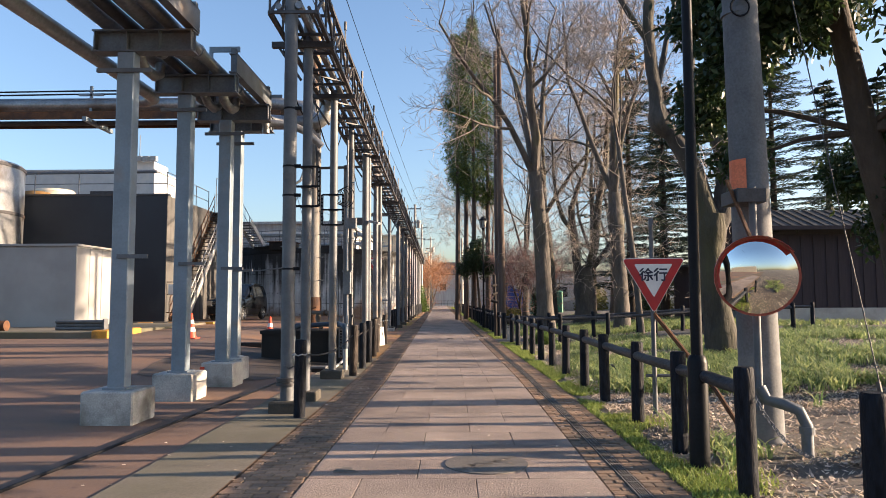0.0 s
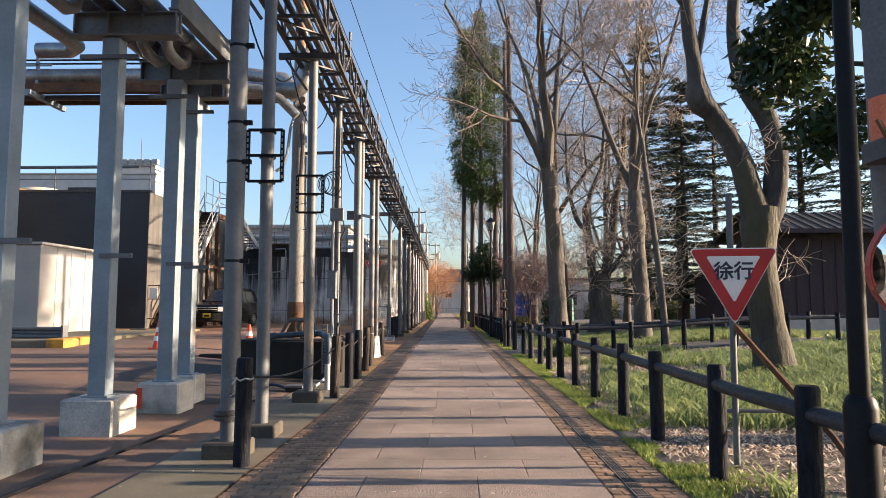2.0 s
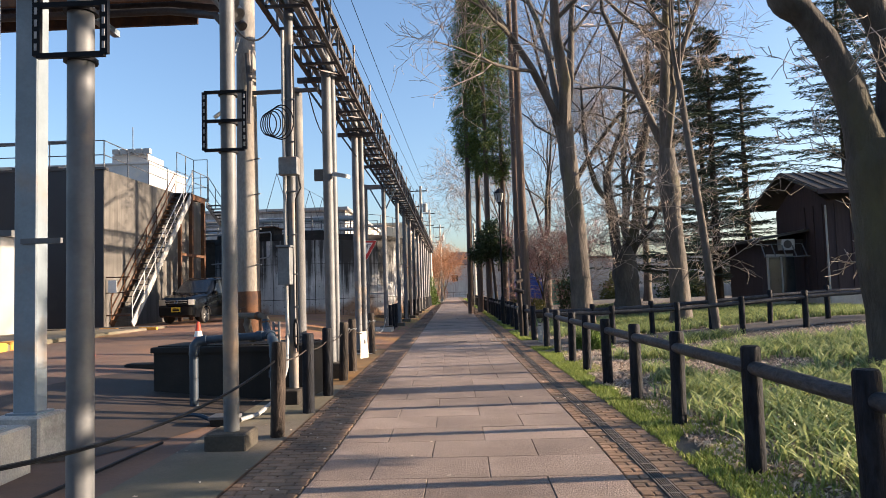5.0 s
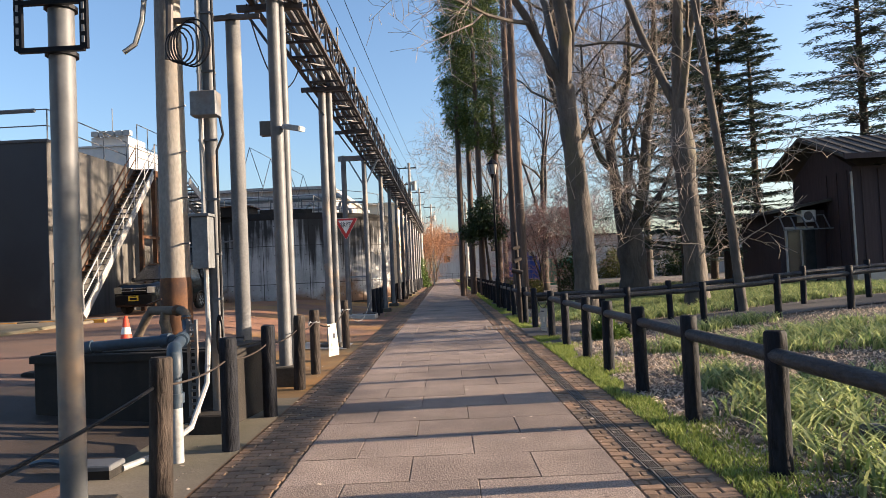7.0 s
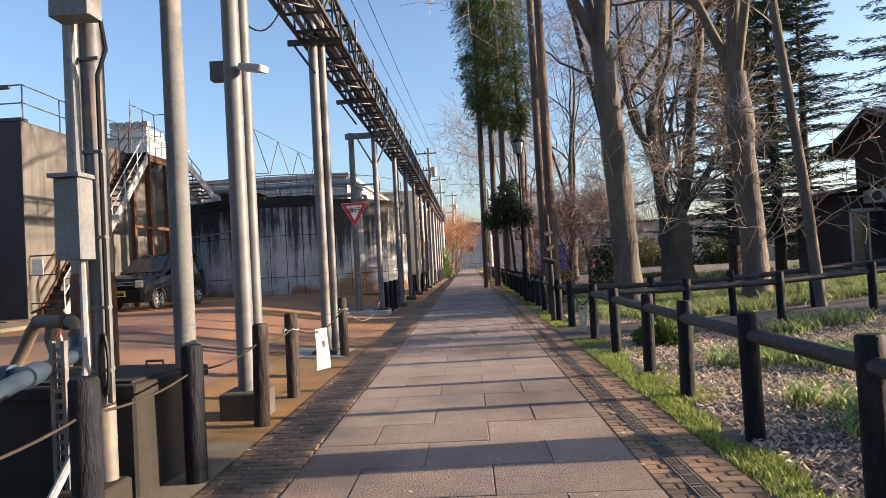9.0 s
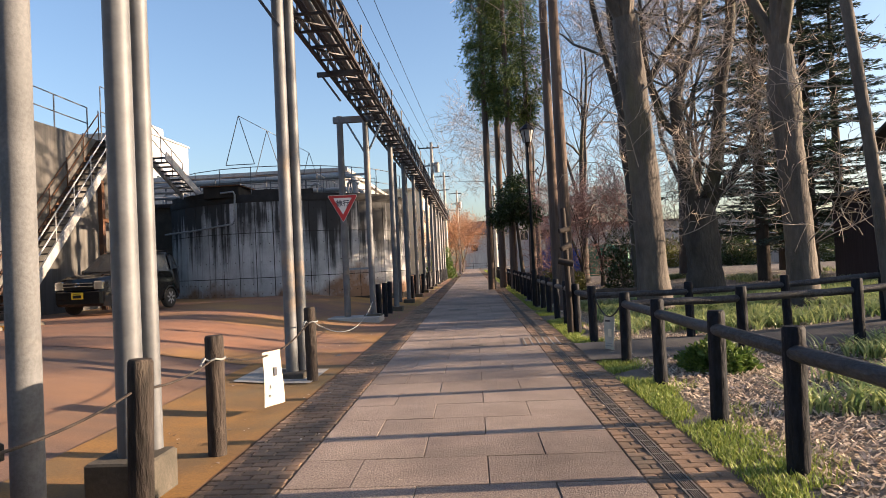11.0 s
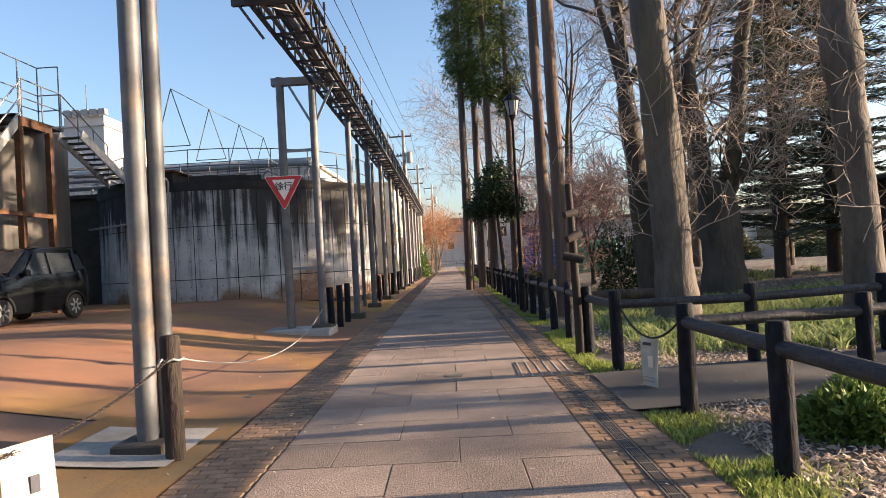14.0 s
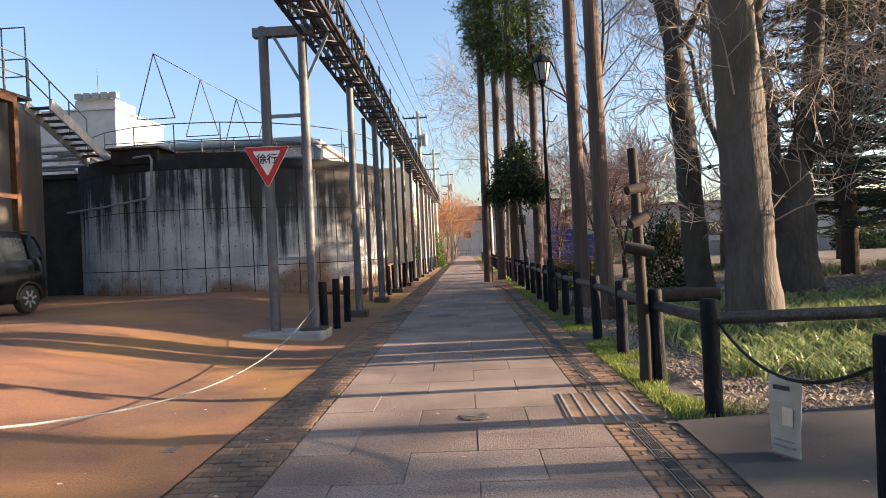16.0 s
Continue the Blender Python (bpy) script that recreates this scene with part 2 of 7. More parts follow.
M_CEDARB = surface("reddish cedar bark", (0.15, 0.108, 0.086), (0.075, 0.058, 0.049), 0.9, scale=5, fine=22, bump=0.9, stretch=(1, 1, 0.08), bump_dist=0.03)
M_TWIG = surface("twig bark", (0.36, 0.30, 0.245), (0.22, 0.19, 0.16), 0.9, scale=3, fine=20, bump=0)
M_PLUM = surface("pinkish plum twig", (0.36, 0.20, 0.17), (0.20, 0.12, 0.10), 0.9, scale=3, fine=20, bump=0)
M_RUSSET = surface("russet twig", (0.40, 0.20, 0.10), (0.22, 0.12, 0.07), 0.9, scale=3, fine=20, bump=0)
M_SUGI = foliage("cedar foliage", (0.022, 0.052, 0.018), (0.135, 0.17, 0.035))
M_FIR = foliage("deodar needles", (0.018, 0.032, 0.024), (0.058, 0.076, 0.046))
M_EVER = foliage("evergreen leaf", (0.014, 0.032, 0.014), (0.05, 0.075, 0.025), 0.4)
M_GRASS = foliage("grass blade", (0.13, 0.20, 0.035), (0.36, 0.40, 0.095))
M_STRAP = foliage("strap leaf", (0.095, 0.165, 0.055), (0.48, 0.52, 0.22), 0.36, 0.4)
M_LITTER = foliage("dead leaf", (0.20, 0.15, 0.115), (0.78, 0.67, 0.55), 0.75, 0.3)
M_BROWNW = surface("dark brown board wall", (0.042, 0.030, 0.036), (0.028, 0.021, 0.026), 0.8, scale=2, fine=20, bump=0.3, stretch=(6, 6, 0.4))
M_ROOF = surface("dark roof metal", (0.05, 0.048, 0.047), (0.035, 0.034, 0.033), 0.6, 0.1, scale=2, fine=30)
M_RED = surface("sign red", (0.46, 0.028, 0.026), (0.36, 0.03, 0.03), 0.4, scale=5, fine=30, bump=0.02, grain=0.08)
M_SIGNW = surface("sign white", (0.76, 0.76, 0.73), (0.68, 0.68, 0.65), 0.4, scale=5, fine=30, bump=0.02, grain=0.06)
M_INK = surface("dark blue ink", (0.03, 0.035, 0.06), (0.025, 0.03, 0.05), 0.5, bump=0)
M_CONE = surface("orange cone plastic", (0.62, 0.075, 0.03), (0.5, 0.06, 0.03), 0.5, scale=8, fine=30, bump=0.05)
M_YELLOW = surface("worn yellow paint", (0.60, 0.30, 0.03), (0.42, 0.20, 0.03), 0.7, scale=3, fine=30, stain=(0.10, 0.08, 0.05), stain_amount=0.35)
M_GLASSD = surface("dark window", (0.02, 0.025, 0.03), (0.03, 0.035, 0.04), 0.08, bump=0, spec=0.8)


# ---------------------------------------------------------------- mesh building
class Mesh:
    def __init__(self):
        self.v, self.f = [], []

    def add(self, verts, faces):
        n = len(self.v)
        self.v.extend([tuple(p) for p in verts])
        self.f.extend([tuple(i + n for i in q) for q in faces])
        return self

    def box(self, x0, x1, y0, y1, z0, z1, c=0.0):
        if c <= 0:
            vs = [(x, y, z) for z in (z0, z1) for x, y in ((x0, y0), (x1, y0), (x1, y1), (x0, y1))]
            return self.add(vs, [(3, 2, 1, 0), (4, 5, 6, 7), (0, 1, 5, 4), (1, 2, 6, 5), (2, 3, 7, 6), (3, 0, 4, 7)])
        rings = [(z0, 0), (z1 - c, 0), (z1, c)]
        vs = []
        for z, k in rings:
            a, b2, cc, d = x0 + k, x1 - k, y0 + k, y1 - k
            e = c
            vs += [(a + e, cc, z), (b2 - e, cc, z), (b2, cc + e, z), (b2, d - e, z), (b2 - e, d, z), (a + e, d, z), (a, d - e, z), (a, cc + e, z)]
        fs = [tuple(range(7, -1, -1)), tuple(range(16, 24))]
        for r in (0, 8):
            fs += [(r + i, r + (i + 1) % 8, r + 8 + (i + 1) % 8, r + 8 + i) for i in range(8)]
        return self.add(vs, fs)

    def tube(self, pts, radii, n=8, caps=True, lump=0.0):
        pts = [Vector(p) for p in pts]
        if not isinstance(radii, (list, tuple)):
            radii = [radii] * len(pts)
        vs, fs = [], []
        side = None
        for i, p in enumerate(pts):
            d = (pts[min(i + 1, len(pts) - 1)] - pts[max(i - 1, 0)])
            if d.length < 1e-9:
                d = Vector((0, 0, 1))
            d.normalize()
            if side is None:
                side = d.orthogonal().normalized()
            side = side - d * side.dot(d)
            side = side.normalized() if side.length > 1e-6 else d.orthogonal().normalized()
            up = d.cross(side)
            for k in range(n):
                a = 2 * math.pi * k / n
                out = side * math.cos(a) + up * math.sin(a)
                k2 = 1 + lump * (noise.noise(p * 1.3 + out * 0.8) + 0.6 * noise.noise(p * 4.1 + out * 1.7)) if lump else 1
                vs.append(p + out * (radii[i] * k2))
        for i in range(len(pts) - 1):
            for k in range(n):
                fs.append((i * n + k, i * n + (k + 1) % n, (i + 1) * n + (k + 1) % n, (i + 1) * n + k))
        if caps:
            fs.append(tuple(range(n - 1, -1, -1)))
            fs.append(tuple(range((len(pts) - 1) * n, len(pts) * n)))
        return self.add(vs, fs)

    def rod(self, p, q, r, n=8):
        return self.tube([p, q], [r, r], n)

    def bar(self, p, q, w, h):
        """A rectangular bar from p to q."""
        p, q = Vector(p), Vector(q)
        d = (q - p).normalized()
        up = Vector((0, 0, 1)) if abs(d.z) < 0.95 else Vector((0, 1, 0))
        s = d.cross(up).normalized() * (w / 2)
        u = s.cross(d).normalized() * (h / 2)
        vs = [b + a for b in (p, q) for a in (-s - u, s - u, s + u, -s + u)]
        return self.add(vs, [(3, 2, 1, 0), (4, 5, 6, 7), (0, 1, 5, 4), (1, 2, 6, 5), (2, 3, 7, 6), (3, 0, 4, 7)])

    def lathe(self, x, y, prof, n=16):
        """Prof: (radius, z) from bottom to top."""
        return self.tube([(x, y, z + i * 1e-6) for i, (r, z) in enumerate(prof)], [max(r, 1e-4) for r, z in prof], n)

    def data(self, name, mat, smooth=False):
        me = bpy.data.meshes.new(name)
        me.from_pydata(self.v, [], self.f)
        me.materials.append(mat)
        if smooth:
            me.shade_smooth()
            me.set_sharp_from_angle(angle=radians(40))
        return me


def part(name, mesh, mat, parent=None, label="", smooth=False):
    ob = new(name, mesh.data(name, mat, smooth) if isinstance(mesh, Mesh) else mesh)
    if parent is not None:
        ob.parent = parent
        ob.matrix_parent_inverse = parent.matrix_basis.inverted()
    return tagged(ob, label)


def thing(name, at, label, category, group=""):
    ob = new(name)
    ob.empty_display_size = 0.2
    ob.matrix_basis = Matrix.Translation(at)
    return tagged(ob, label, category, group)


def structure(name, mesh, mat, label="", smooth=False):
    return tagged(part(name, mesh, mat, None, label, smooth), kind="structure")


def S(t):
    t = min(1.0, max(0.0, t))
    return t * t * (3 - 2 * t)


def cx(y):
    return -0.02 * max(0.0, y - 13.0)


def gh(x, y):
    u = x - cx(y)
    if u < -1.9:
        return 0.52 * S((y - 7) / 18) * S((-2.0 - u) / 5.0)
    if u > 1.85:
        return 0.35 * S((u - 4.0) / 8.0)
    return 0.0


def grid_sheet(us, ys, z_of, bent=True):
    m = Mesh()
    vs = []
    for y in ys:
        for u in us:
            x = u + (cx(y) if bent else 0)
            vs.append((x, y, z_of(x, y)))
    n = len(us)
    fs = [(j * n + i, j * n + i + 1, (j + 1) * n + i + 1, (j + 1) * n + i) for j in range(len(ys) - 1) for i in range(n - 1)]
    return m.add(vs, fs)


def span(a, b, step):
    n = max(1, round((b - a) / step))
    return [a + (b - a) * i / n for i in range(n + 1)]


# ---------------------------------------------------------------- ground and paving
FAR = [50, 70, 100, 150, 240, 400, 700, 1200, 2000]
us = [-v for v in reversed(FAR)] + span(-40, -12, 2) + span(-11, -1.95, 0.4) + [-1.84, -1.2, 1.2, 1.8] + span(1.9, 9, 0.35) + span(10, 40, 2) + FAR
ys = [-v for v in reversed(FAR)] + span(-20, 2, 2) + span(3, 50, 0.8) + span(52, 90, 3) + [v + 50 for v in FAR]


def ground_z(x, y):
    u = x - cx(y)
    bumpy = 0.03 * noise.noise((x * 0.6, y * 0.6, 0)) if u > 2.6 and u < 60 else 0.0
    return gh(x, y) + bumpy - (0.07 if -1.9 < u < 1.85 else 0.02) - (0.04 if u <= -1.9 else 0)


structure("ground", grid_sheet(us, ys, ground_z), M_SOIL, "brown soil ground with moss and litter", True)
structure("yard_pavement", grid_sheet(span(-60, -8, 2) + span(-7, -2.25, 0.4) + [-1.84], span(-60, 24.2, 1.2), lambda x, y: gh(x, y)), M_YARD, "rust-red stained asphalt factory yard", True)
structure("yard_entrance", grid_sheet(span(-60, -8, 2) + span(-7, -2.25, 0.4) + [-1.84], span(24.23, 80, 1.0), lambda x, y: gh(x, y) + 0.004), M_YARD2, "orange iron-stained asphalt at the yard entrance", True)
structure("concrete_edge", grid_sheet([-2.75, -2.3, -1.84], span(-8, 17.5, 0.5), lambda x, y: gh(x, y) + 0.012), M_EDGE, "mossy concrete strip along the brick edging")
structure("concrete_edge_ochre", grid_sheet([-3.3, -2.8, -2.3, -1.84], span(17.5, 24.4, 0.5), lambda x, y: gh(x, y) + 0.012), M_OCHRE, "ochre-stained concrete strip at the yard entrance")
# unseen wall, added to give the road mirror something pale to reflect
structure("wall_south", Mesh().box(-42, -6, -42.3, -42, -0.1, 6.5), M_CREAM, "plain pale wall added behind the start of the lane for the mirror")
road = structure("road", grid_sheet([-1.86, 1.86], span(-60, 170, 2), lambda x, y: -0.012), M_JOINT, "narrow paved lane of stone tiles and brick edging")
# darker brown patch with an uneven outline round the pump pit
drab = Mesh()
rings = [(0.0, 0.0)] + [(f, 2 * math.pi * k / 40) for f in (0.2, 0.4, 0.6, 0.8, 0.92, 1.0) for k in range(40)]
drab_v = []
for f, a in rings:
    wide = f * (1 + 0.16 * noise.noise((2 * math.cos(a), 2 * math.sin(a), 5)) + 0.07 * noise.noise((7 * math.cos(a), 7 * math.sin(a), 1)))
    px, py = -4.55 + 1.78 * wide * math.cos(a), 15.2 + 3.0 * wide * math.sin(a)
    drab_v.append((px, py, gh(px, py) + 0.009))
drab_f = [(0, 1 + k, 1 + (k + 1) % 40) for k in range(40)]
drab_f += [(1 + 40 * r + k, 41 + 40 * r + k, 41 + 40 * r + (k + 1) % 40, 1 + 40 * r + (k + 1) % 40) for r in range(5) for k in range(40)]
structure("damp_ground", drab.add(drab_v, drab_f), M_DRAB, "dark brown patch on the yard round the pump pit", True)
side = Mesh()
side.add([(x, y0 + k * (x - 1.6) * s, gh(x, 25) + 0.012) for x in span(1.55, 15, 0.6) for y0, k, s in ((23.95, 1, 0.15), (25.95, 1, 0.2))],
         [(2 * i, 2 * i + 2, 2 * i + 3, 2 * i + 1) for i in range(len(span(1.55, 15, 0.6)) - 1)])
structure("side_path", side, M_PATH, "dark asphalt side path into the grove")


# ---------------------------------------------------------------- fence and bollards
POST_H = 0.97


def post_mesh(r, h, wavy=True):
    m = Mesh()
    rows = [(r * 1.02, 0)] + [(r * (1 + (0.05 * noise.noise((i * 1.7, r * 50, 0)) if wavy else 0)), h * i / 9) for i in range(1, 9)] + [(r, h - 0.02), (r * 0.86, h)]
    return m.lathe(0, 0, rows, 12)


post_data = post_mesh(0.075, POST_H + 0.25).data("post", M_POST, True)
bark_post_data = post_mesh(0.076, POST_H + 0.25).data("post", M_POSTB, True)


def fence(points, label, corner=None):
    """A run of posts joined by one round rail, its first rail let into the corner post of another run."""
    x0, y0 = points[0]
    run = thing("fence", (x0, y0, gh(x0, y0)), label, "fence", "fences along the lane")
    for x, y in points:
        ob = part("post", post_data, M_POST, run)
        ob.matrix_basis = Matrix.Translation((x - x0, y - y0, gh(x, y) - gh(x0, y0) - 0.25)) @ pose(0, 0, 0, random.uniform(-1, 1), random.uniform(-1, 1), random.uniform(0, 360))
        ob.matrix_parent_inverse = Matrix()
    joints = [corner] + points if corner else points
    for (xa, ya), (xb, yb) in zip(joints, joints[1:]):
        pts = [(xa + (xb - xa) * k / 4, ya + (yb - ya) * k / 4, 0.8 + gh(xa, ya) + (gh(xb, yb) - gh(xa, ya)) * k / 4 + random.uniform(-0.006, 0.006)) for k in range(5)]
        part("rail", Mesh().tube(pts, 0.055, 12), M_RAIL, run, "", True)
    return run


fx = lambda y: 2.24 + cx(y)
fence([(fx(y), y) for y in (5.38, 6.95, 8.52, 10.3, 11.9, 13.78, 15.42, 17.05, 18.7, 20.17, 22.03, 23.8)], "charcoal bark-textured concrete posts with one round rail")
fence([(2.02 + k * 1.69, 23.82 + 0.18 * k) for k in range(1, 7)], "charcoal post-and-rail fence beside the asphalt side path", (2.02, 23.82))
fence([(1.94, 26.2), (1.85, 27.62)] + [(fx(y) - 0.06, y) for y in [29.5 + 1.72 * k for k in range(0, 46)]], "charcoal post-and-rail fence along the grassy verge")
fence([(3.64 + k * 1.72, 26.3 + 0.13 * k) for k in range(0, 7)], "charcoal post-and-rail fence on the far side of the path", (1.94, 26.2))
for x, y in ((2.35, 3.93),):
    b = thing("bollard", (x, y, gh(x, y)), "charcoal bark-textured bollard at the verge", "bollard", "bollards")
    part("post", post_data, M_POST, b).matrix_basis = Matrix.Translation((0, 0, -0.25))
    b.children[0].matrix_parent_inverse = Matrix()

BOLLARDS = [(-1.96, 8.85), (-1.97, 13.6), (-1.96, 15.0), (-2.0, 16.42), (-2.08, 18.1), (-2.15, 19.5), (-2.25, 23.0)]
BOLLARDS += [(-2.84, 32.6), (-2.88, 33.8), (-2.92, 35.1), (-2.96, 36.9)] + [(-2.75 + cx(y) * 0.6, y) for y in [42 + 1.7 * k for k in range(24)]]
for x, y in BOLLARDS:
    b = thing("bollard", (x, y, gh(x, y)), "dark bark-textured bollard beside the brick edging", "bollard", "bollards")
    brown = y in (13.6, 18.1, 19.5, 23.0)
    p = part("post", bark_post_data if brown else post_data, M_POSTB if brown else M_POST, b)
    p.matrix_parent_inverse = Matrix()
    p.matrix_basis = Matrix.Translation((0, 0, -0.23)) @ pose(0, 0, 0, random.uniform(-1.5, 1.5), random.uniform(-1.5, 1.5), random.uniform(0, 360))


# ---------------------------------------------------------------- poles of the pipe gantry
def gantry_pole(x, y, r, top, foot=None, mat=None, label="grey galvanized gantry pole on a concrete footing", lean=0.0):
    g = gh(x, y)
    p = thing("gantry_pole", (x, y, g), label, "pole", "gantry poles")
    f = 0.0
    if foot:
        w, f = foot
        part("footing", Mesh().box(x - w, x + w, y - w, y + w, g - 0.1, g + f, 0.015), M_FOOT if f > 0.3 else M_PITC, p, "stained concrete footing")
    part("shaft", Mesh().tube([(x, y, g + f - 0.02), (x + lean * 0.5, y, (g + top) / 2), (x + lean, y, top)], [r, r, r * 0.97], 16), mat or M_GALV, p, "", True)
    return p


TRUSS_Z = 5.45
tx = lambda y: -2.18 - 0.02 * max(0.0, y - 9)
p1 = gantry_pole(-2.22, 9.28, 0.09, TRUSS_Z + 0.9, (0.2, 0.16))
fl = Mesh().lathe(-2.22, 9.28, [(0.15, gh(-2.22, 9.28) + 0.36), (0.15, gh(-2.22, 9.28) + 0.40)], 16)
fl.lathe(-2.22, 9.28, [(0.15, gh(-2.22, 9.28) + 0.42), (0.15, gh(-2.22, 9.28) + 0.46)], 16)
part("flange", fl, M_DARKST, p1, "rusty bolted flange", True)
gantry_pole(-2.21, 10.36, 0.075, TRUSS_Z + 0.5, (0.2, 0.15))
gantry_pole(-2.29, 13.15, 0.075, TRUSS_Z + 0.1, (0.2, 0.17))
gantry_pole(-2.79, 18.1, 0.1, 5.05, None, M_POLE, "short weathered concrete pole in the yard")
gantry_pole(-2.36, 18.55, 0.09, TRUSS_Z + 0.6, (0.22, 0.28))
gantry_pole(-2.29, 18.72, 0.065, TRUSS_Z + 0.4, None)
gantry_pole(-2.61, 23.3, 0.085, TRUSS_Z + 0.9, (0.22, 0.1))
gantry_pole(-2.48, 23.4, 0.07, TRUSS_Z + 0.6, None)
gantry_pole(-3.68, 32.4, 0.09, 5.6, None)
gantry_pole(-2.98, 32.4, 0.085, 5.6, (0.22, 0.2))
for y in (36.2, 40.5, 45, 49.5, 54, 58.5, 63, 67.5, 72, 76.5):
    gantry_pole(tx(y) - 0.12, y, 0.085, TRUSS_Z + 0.2, (0.2, 0.15))
    if y > 40:
        gantry_pole(tx(y) - 0.5, y + 0.4, 0.06, TRUSS_Z + 0.1, None)


# ---------------------------------------------------------------- truss with pipes
def truss(y0, y1):
    t = thing("pipe_gantry", (tx(y0), y0, TRUSS_Z), "overhead steel lattice gantry carrying pipes and cables", "pipe gantry")
    ch = Mesh()
    for du in (-0.32, 0.32):
        for dz in (0.0, 0.62):
            ch.bar((tx(y0) + du, y0, TRUSS_Z + dz), (tx(y1) + du, y1, TRUSS_Z + dz), 0.06, 0.06)
    part("chord", ch, M_DARKST, t)
    web, k = Mesh(), 0
    y = y0
    while y < y1:
        a, b = tx(y), tx(y + 0.8)
        for s in (-0.32, 0.32):
            lo, hi = (0, 0.62) if k % 2 == 0 else (0.62, 0)
            web.bar((a + s, y, TRUSS_Z + lo), (b + s, y + 0.8, TRUSS_Z + hi), 0.035, 0.035)
            web.bar((a + s, y, TRUSS_Z), (a + s, y, TRUSS_Z + 0.62), 0.03, 0.03)
        web.bar((a - 0.32, y, TRUSS_Z), (a + 0.32, y, TRUSS_Z), 0.04, 0.04)
        web.bar((a - 0.32, y, TRUSS_Z + 0.62), (a + 0.32, y, TRUSS_Z + 0.62), 0.04, 0.04)
        if k % 2:
            web.bar((a - 0.32, y, TRUSS_Z), (b + 0.32, y + 0.8, TRUSS_Z), 0.03, 0.03)
        y += 0.8
        k += 1
    part("lattice_bracing", web, M_DARKST, t)
    for du, dz, r, mt in ((-0.2, 0.09, 0.045, M_PIPEINS), (-0.06, 0.08, 0.03, M_DARKST), (0.08, 0.10, 0.055, M_PIPEINS), (0.22, 0.07, 0.025, M_DARKST), (0.18, 0.70, 0.04, M_PIPEINS), (-0.15, 0.68, 0.03, M_DARKST)):
        ys2 = span(y0, y1, 4)
        part("pipe", Mesh().tube([(tx(y) + du, y, TRUSS_Z + dz + random.uniform(-0.008, 0.008)) for y in ys2], r, 8), mt, t, "", True)
    for y in span(y0, y1, 2.6):
        pins = Mesh().rod((tx(y) + 0.36, y, TRUSS_Z + 0.5), (tx(y) + 0.36, y, TRUSS_Z + 0.95), 0.014, 6)
        pins.rod((tx(y) + 0.36, y, TRUSS_Z + 0.8), (tx(y) + 0.36, y, TRUSS_Z + 0.95), 0.028, 6)
        part("insulator", pins, M_DARKST, t)
    for y in (10.3, 13.0, 18.75, 23.2, 27.6):
        arms = Mesh().bar((tx(y) - 0.55, y, TRUSS_Z - 0.05), (tx(y) + 0.4, y, TRUSS_Z - 0.05), 0.08, 0.09)
        arms.bar((tx(y) - 0.1, y, TRUSS_Z - 0.6), (tx(y) - 0.45, y, TRUSS_Z - 0.08), 0.04, 0.04)
        part("cross_arm", arms, M_DARKST, t)
    return t


truss(9.2, 78.0)
gb = thing("gantry_crossbeam", (-3.3, 32.4, 5.5), "steel crossbeam frame spanning two gantry legs", "crossbeam")
part("beam", Mesh().box(-3.85, -2.75, 32.32, 32.48, 5.42, 5.58), M_RACK, gb)
part("tie", Mesh().bar((-3.68, 32.4, 4.0), (-2.98, 32.4, 4.0), 0.05, 0.06), M_STEEL, gb)
part("tie", Mesh().bar((-3.68, 32.4, 1.45), (-2.98, 32.4, 1.45), 0.04, 0.05), M_STEEL, gb)
part("brace", Mesh().bar((-2.98, 32.4, 4.5), (-3.5, 32.4, 5.45), 0.05, 0.05), M_STEEL, gb)
part("brace", Mesh().bar((-2.98, 32.4, 4.5), (-2.5, 32.4, 5.45), 0.05, 0.05), M_STEEL, gb)


# ---------------------------------------------------------------- square-column pipe rack
def rack_column(x, y, foot_w=0.32, foot_h=0.4, top=4.67):
    g = gh(x, y)
    c = thing("rack_column", (x, y, g), "pale grey box-section steel column on a whitewashed concrete footing", "column", "rack columns")
    part("footing", Mesh().box(x - foot_w, x + foot_w, y - foot_w, y + foot_w, g - 0.05, g + foot_h, 0.02), M_FOOT, c, "whitewashed chipped concrete footing")
    part("shaft", Mesh().box(x - 0.11, x + 0.11, y - 0.09, y + 0.09, g + foot_h - 0.02, top, 0.012), M_STEEL, c)
    part("base_plate", Mesh().box(x - 0.15, x + 0.15, y - 0.13, y + 0.13, g + foot_h, g + foot_h + 0.02), M_STEEL, c)
    part("strut_rail", Mesh().box(x - 0.35, x + 0.35, y - 0.13, y - 0.09, top - 0.28, top - 0.23).box(x - 0.02, x + 0.36, y - 0.13, y - 0.09, 2.02, 2.07), M_GALV, c)
    return c


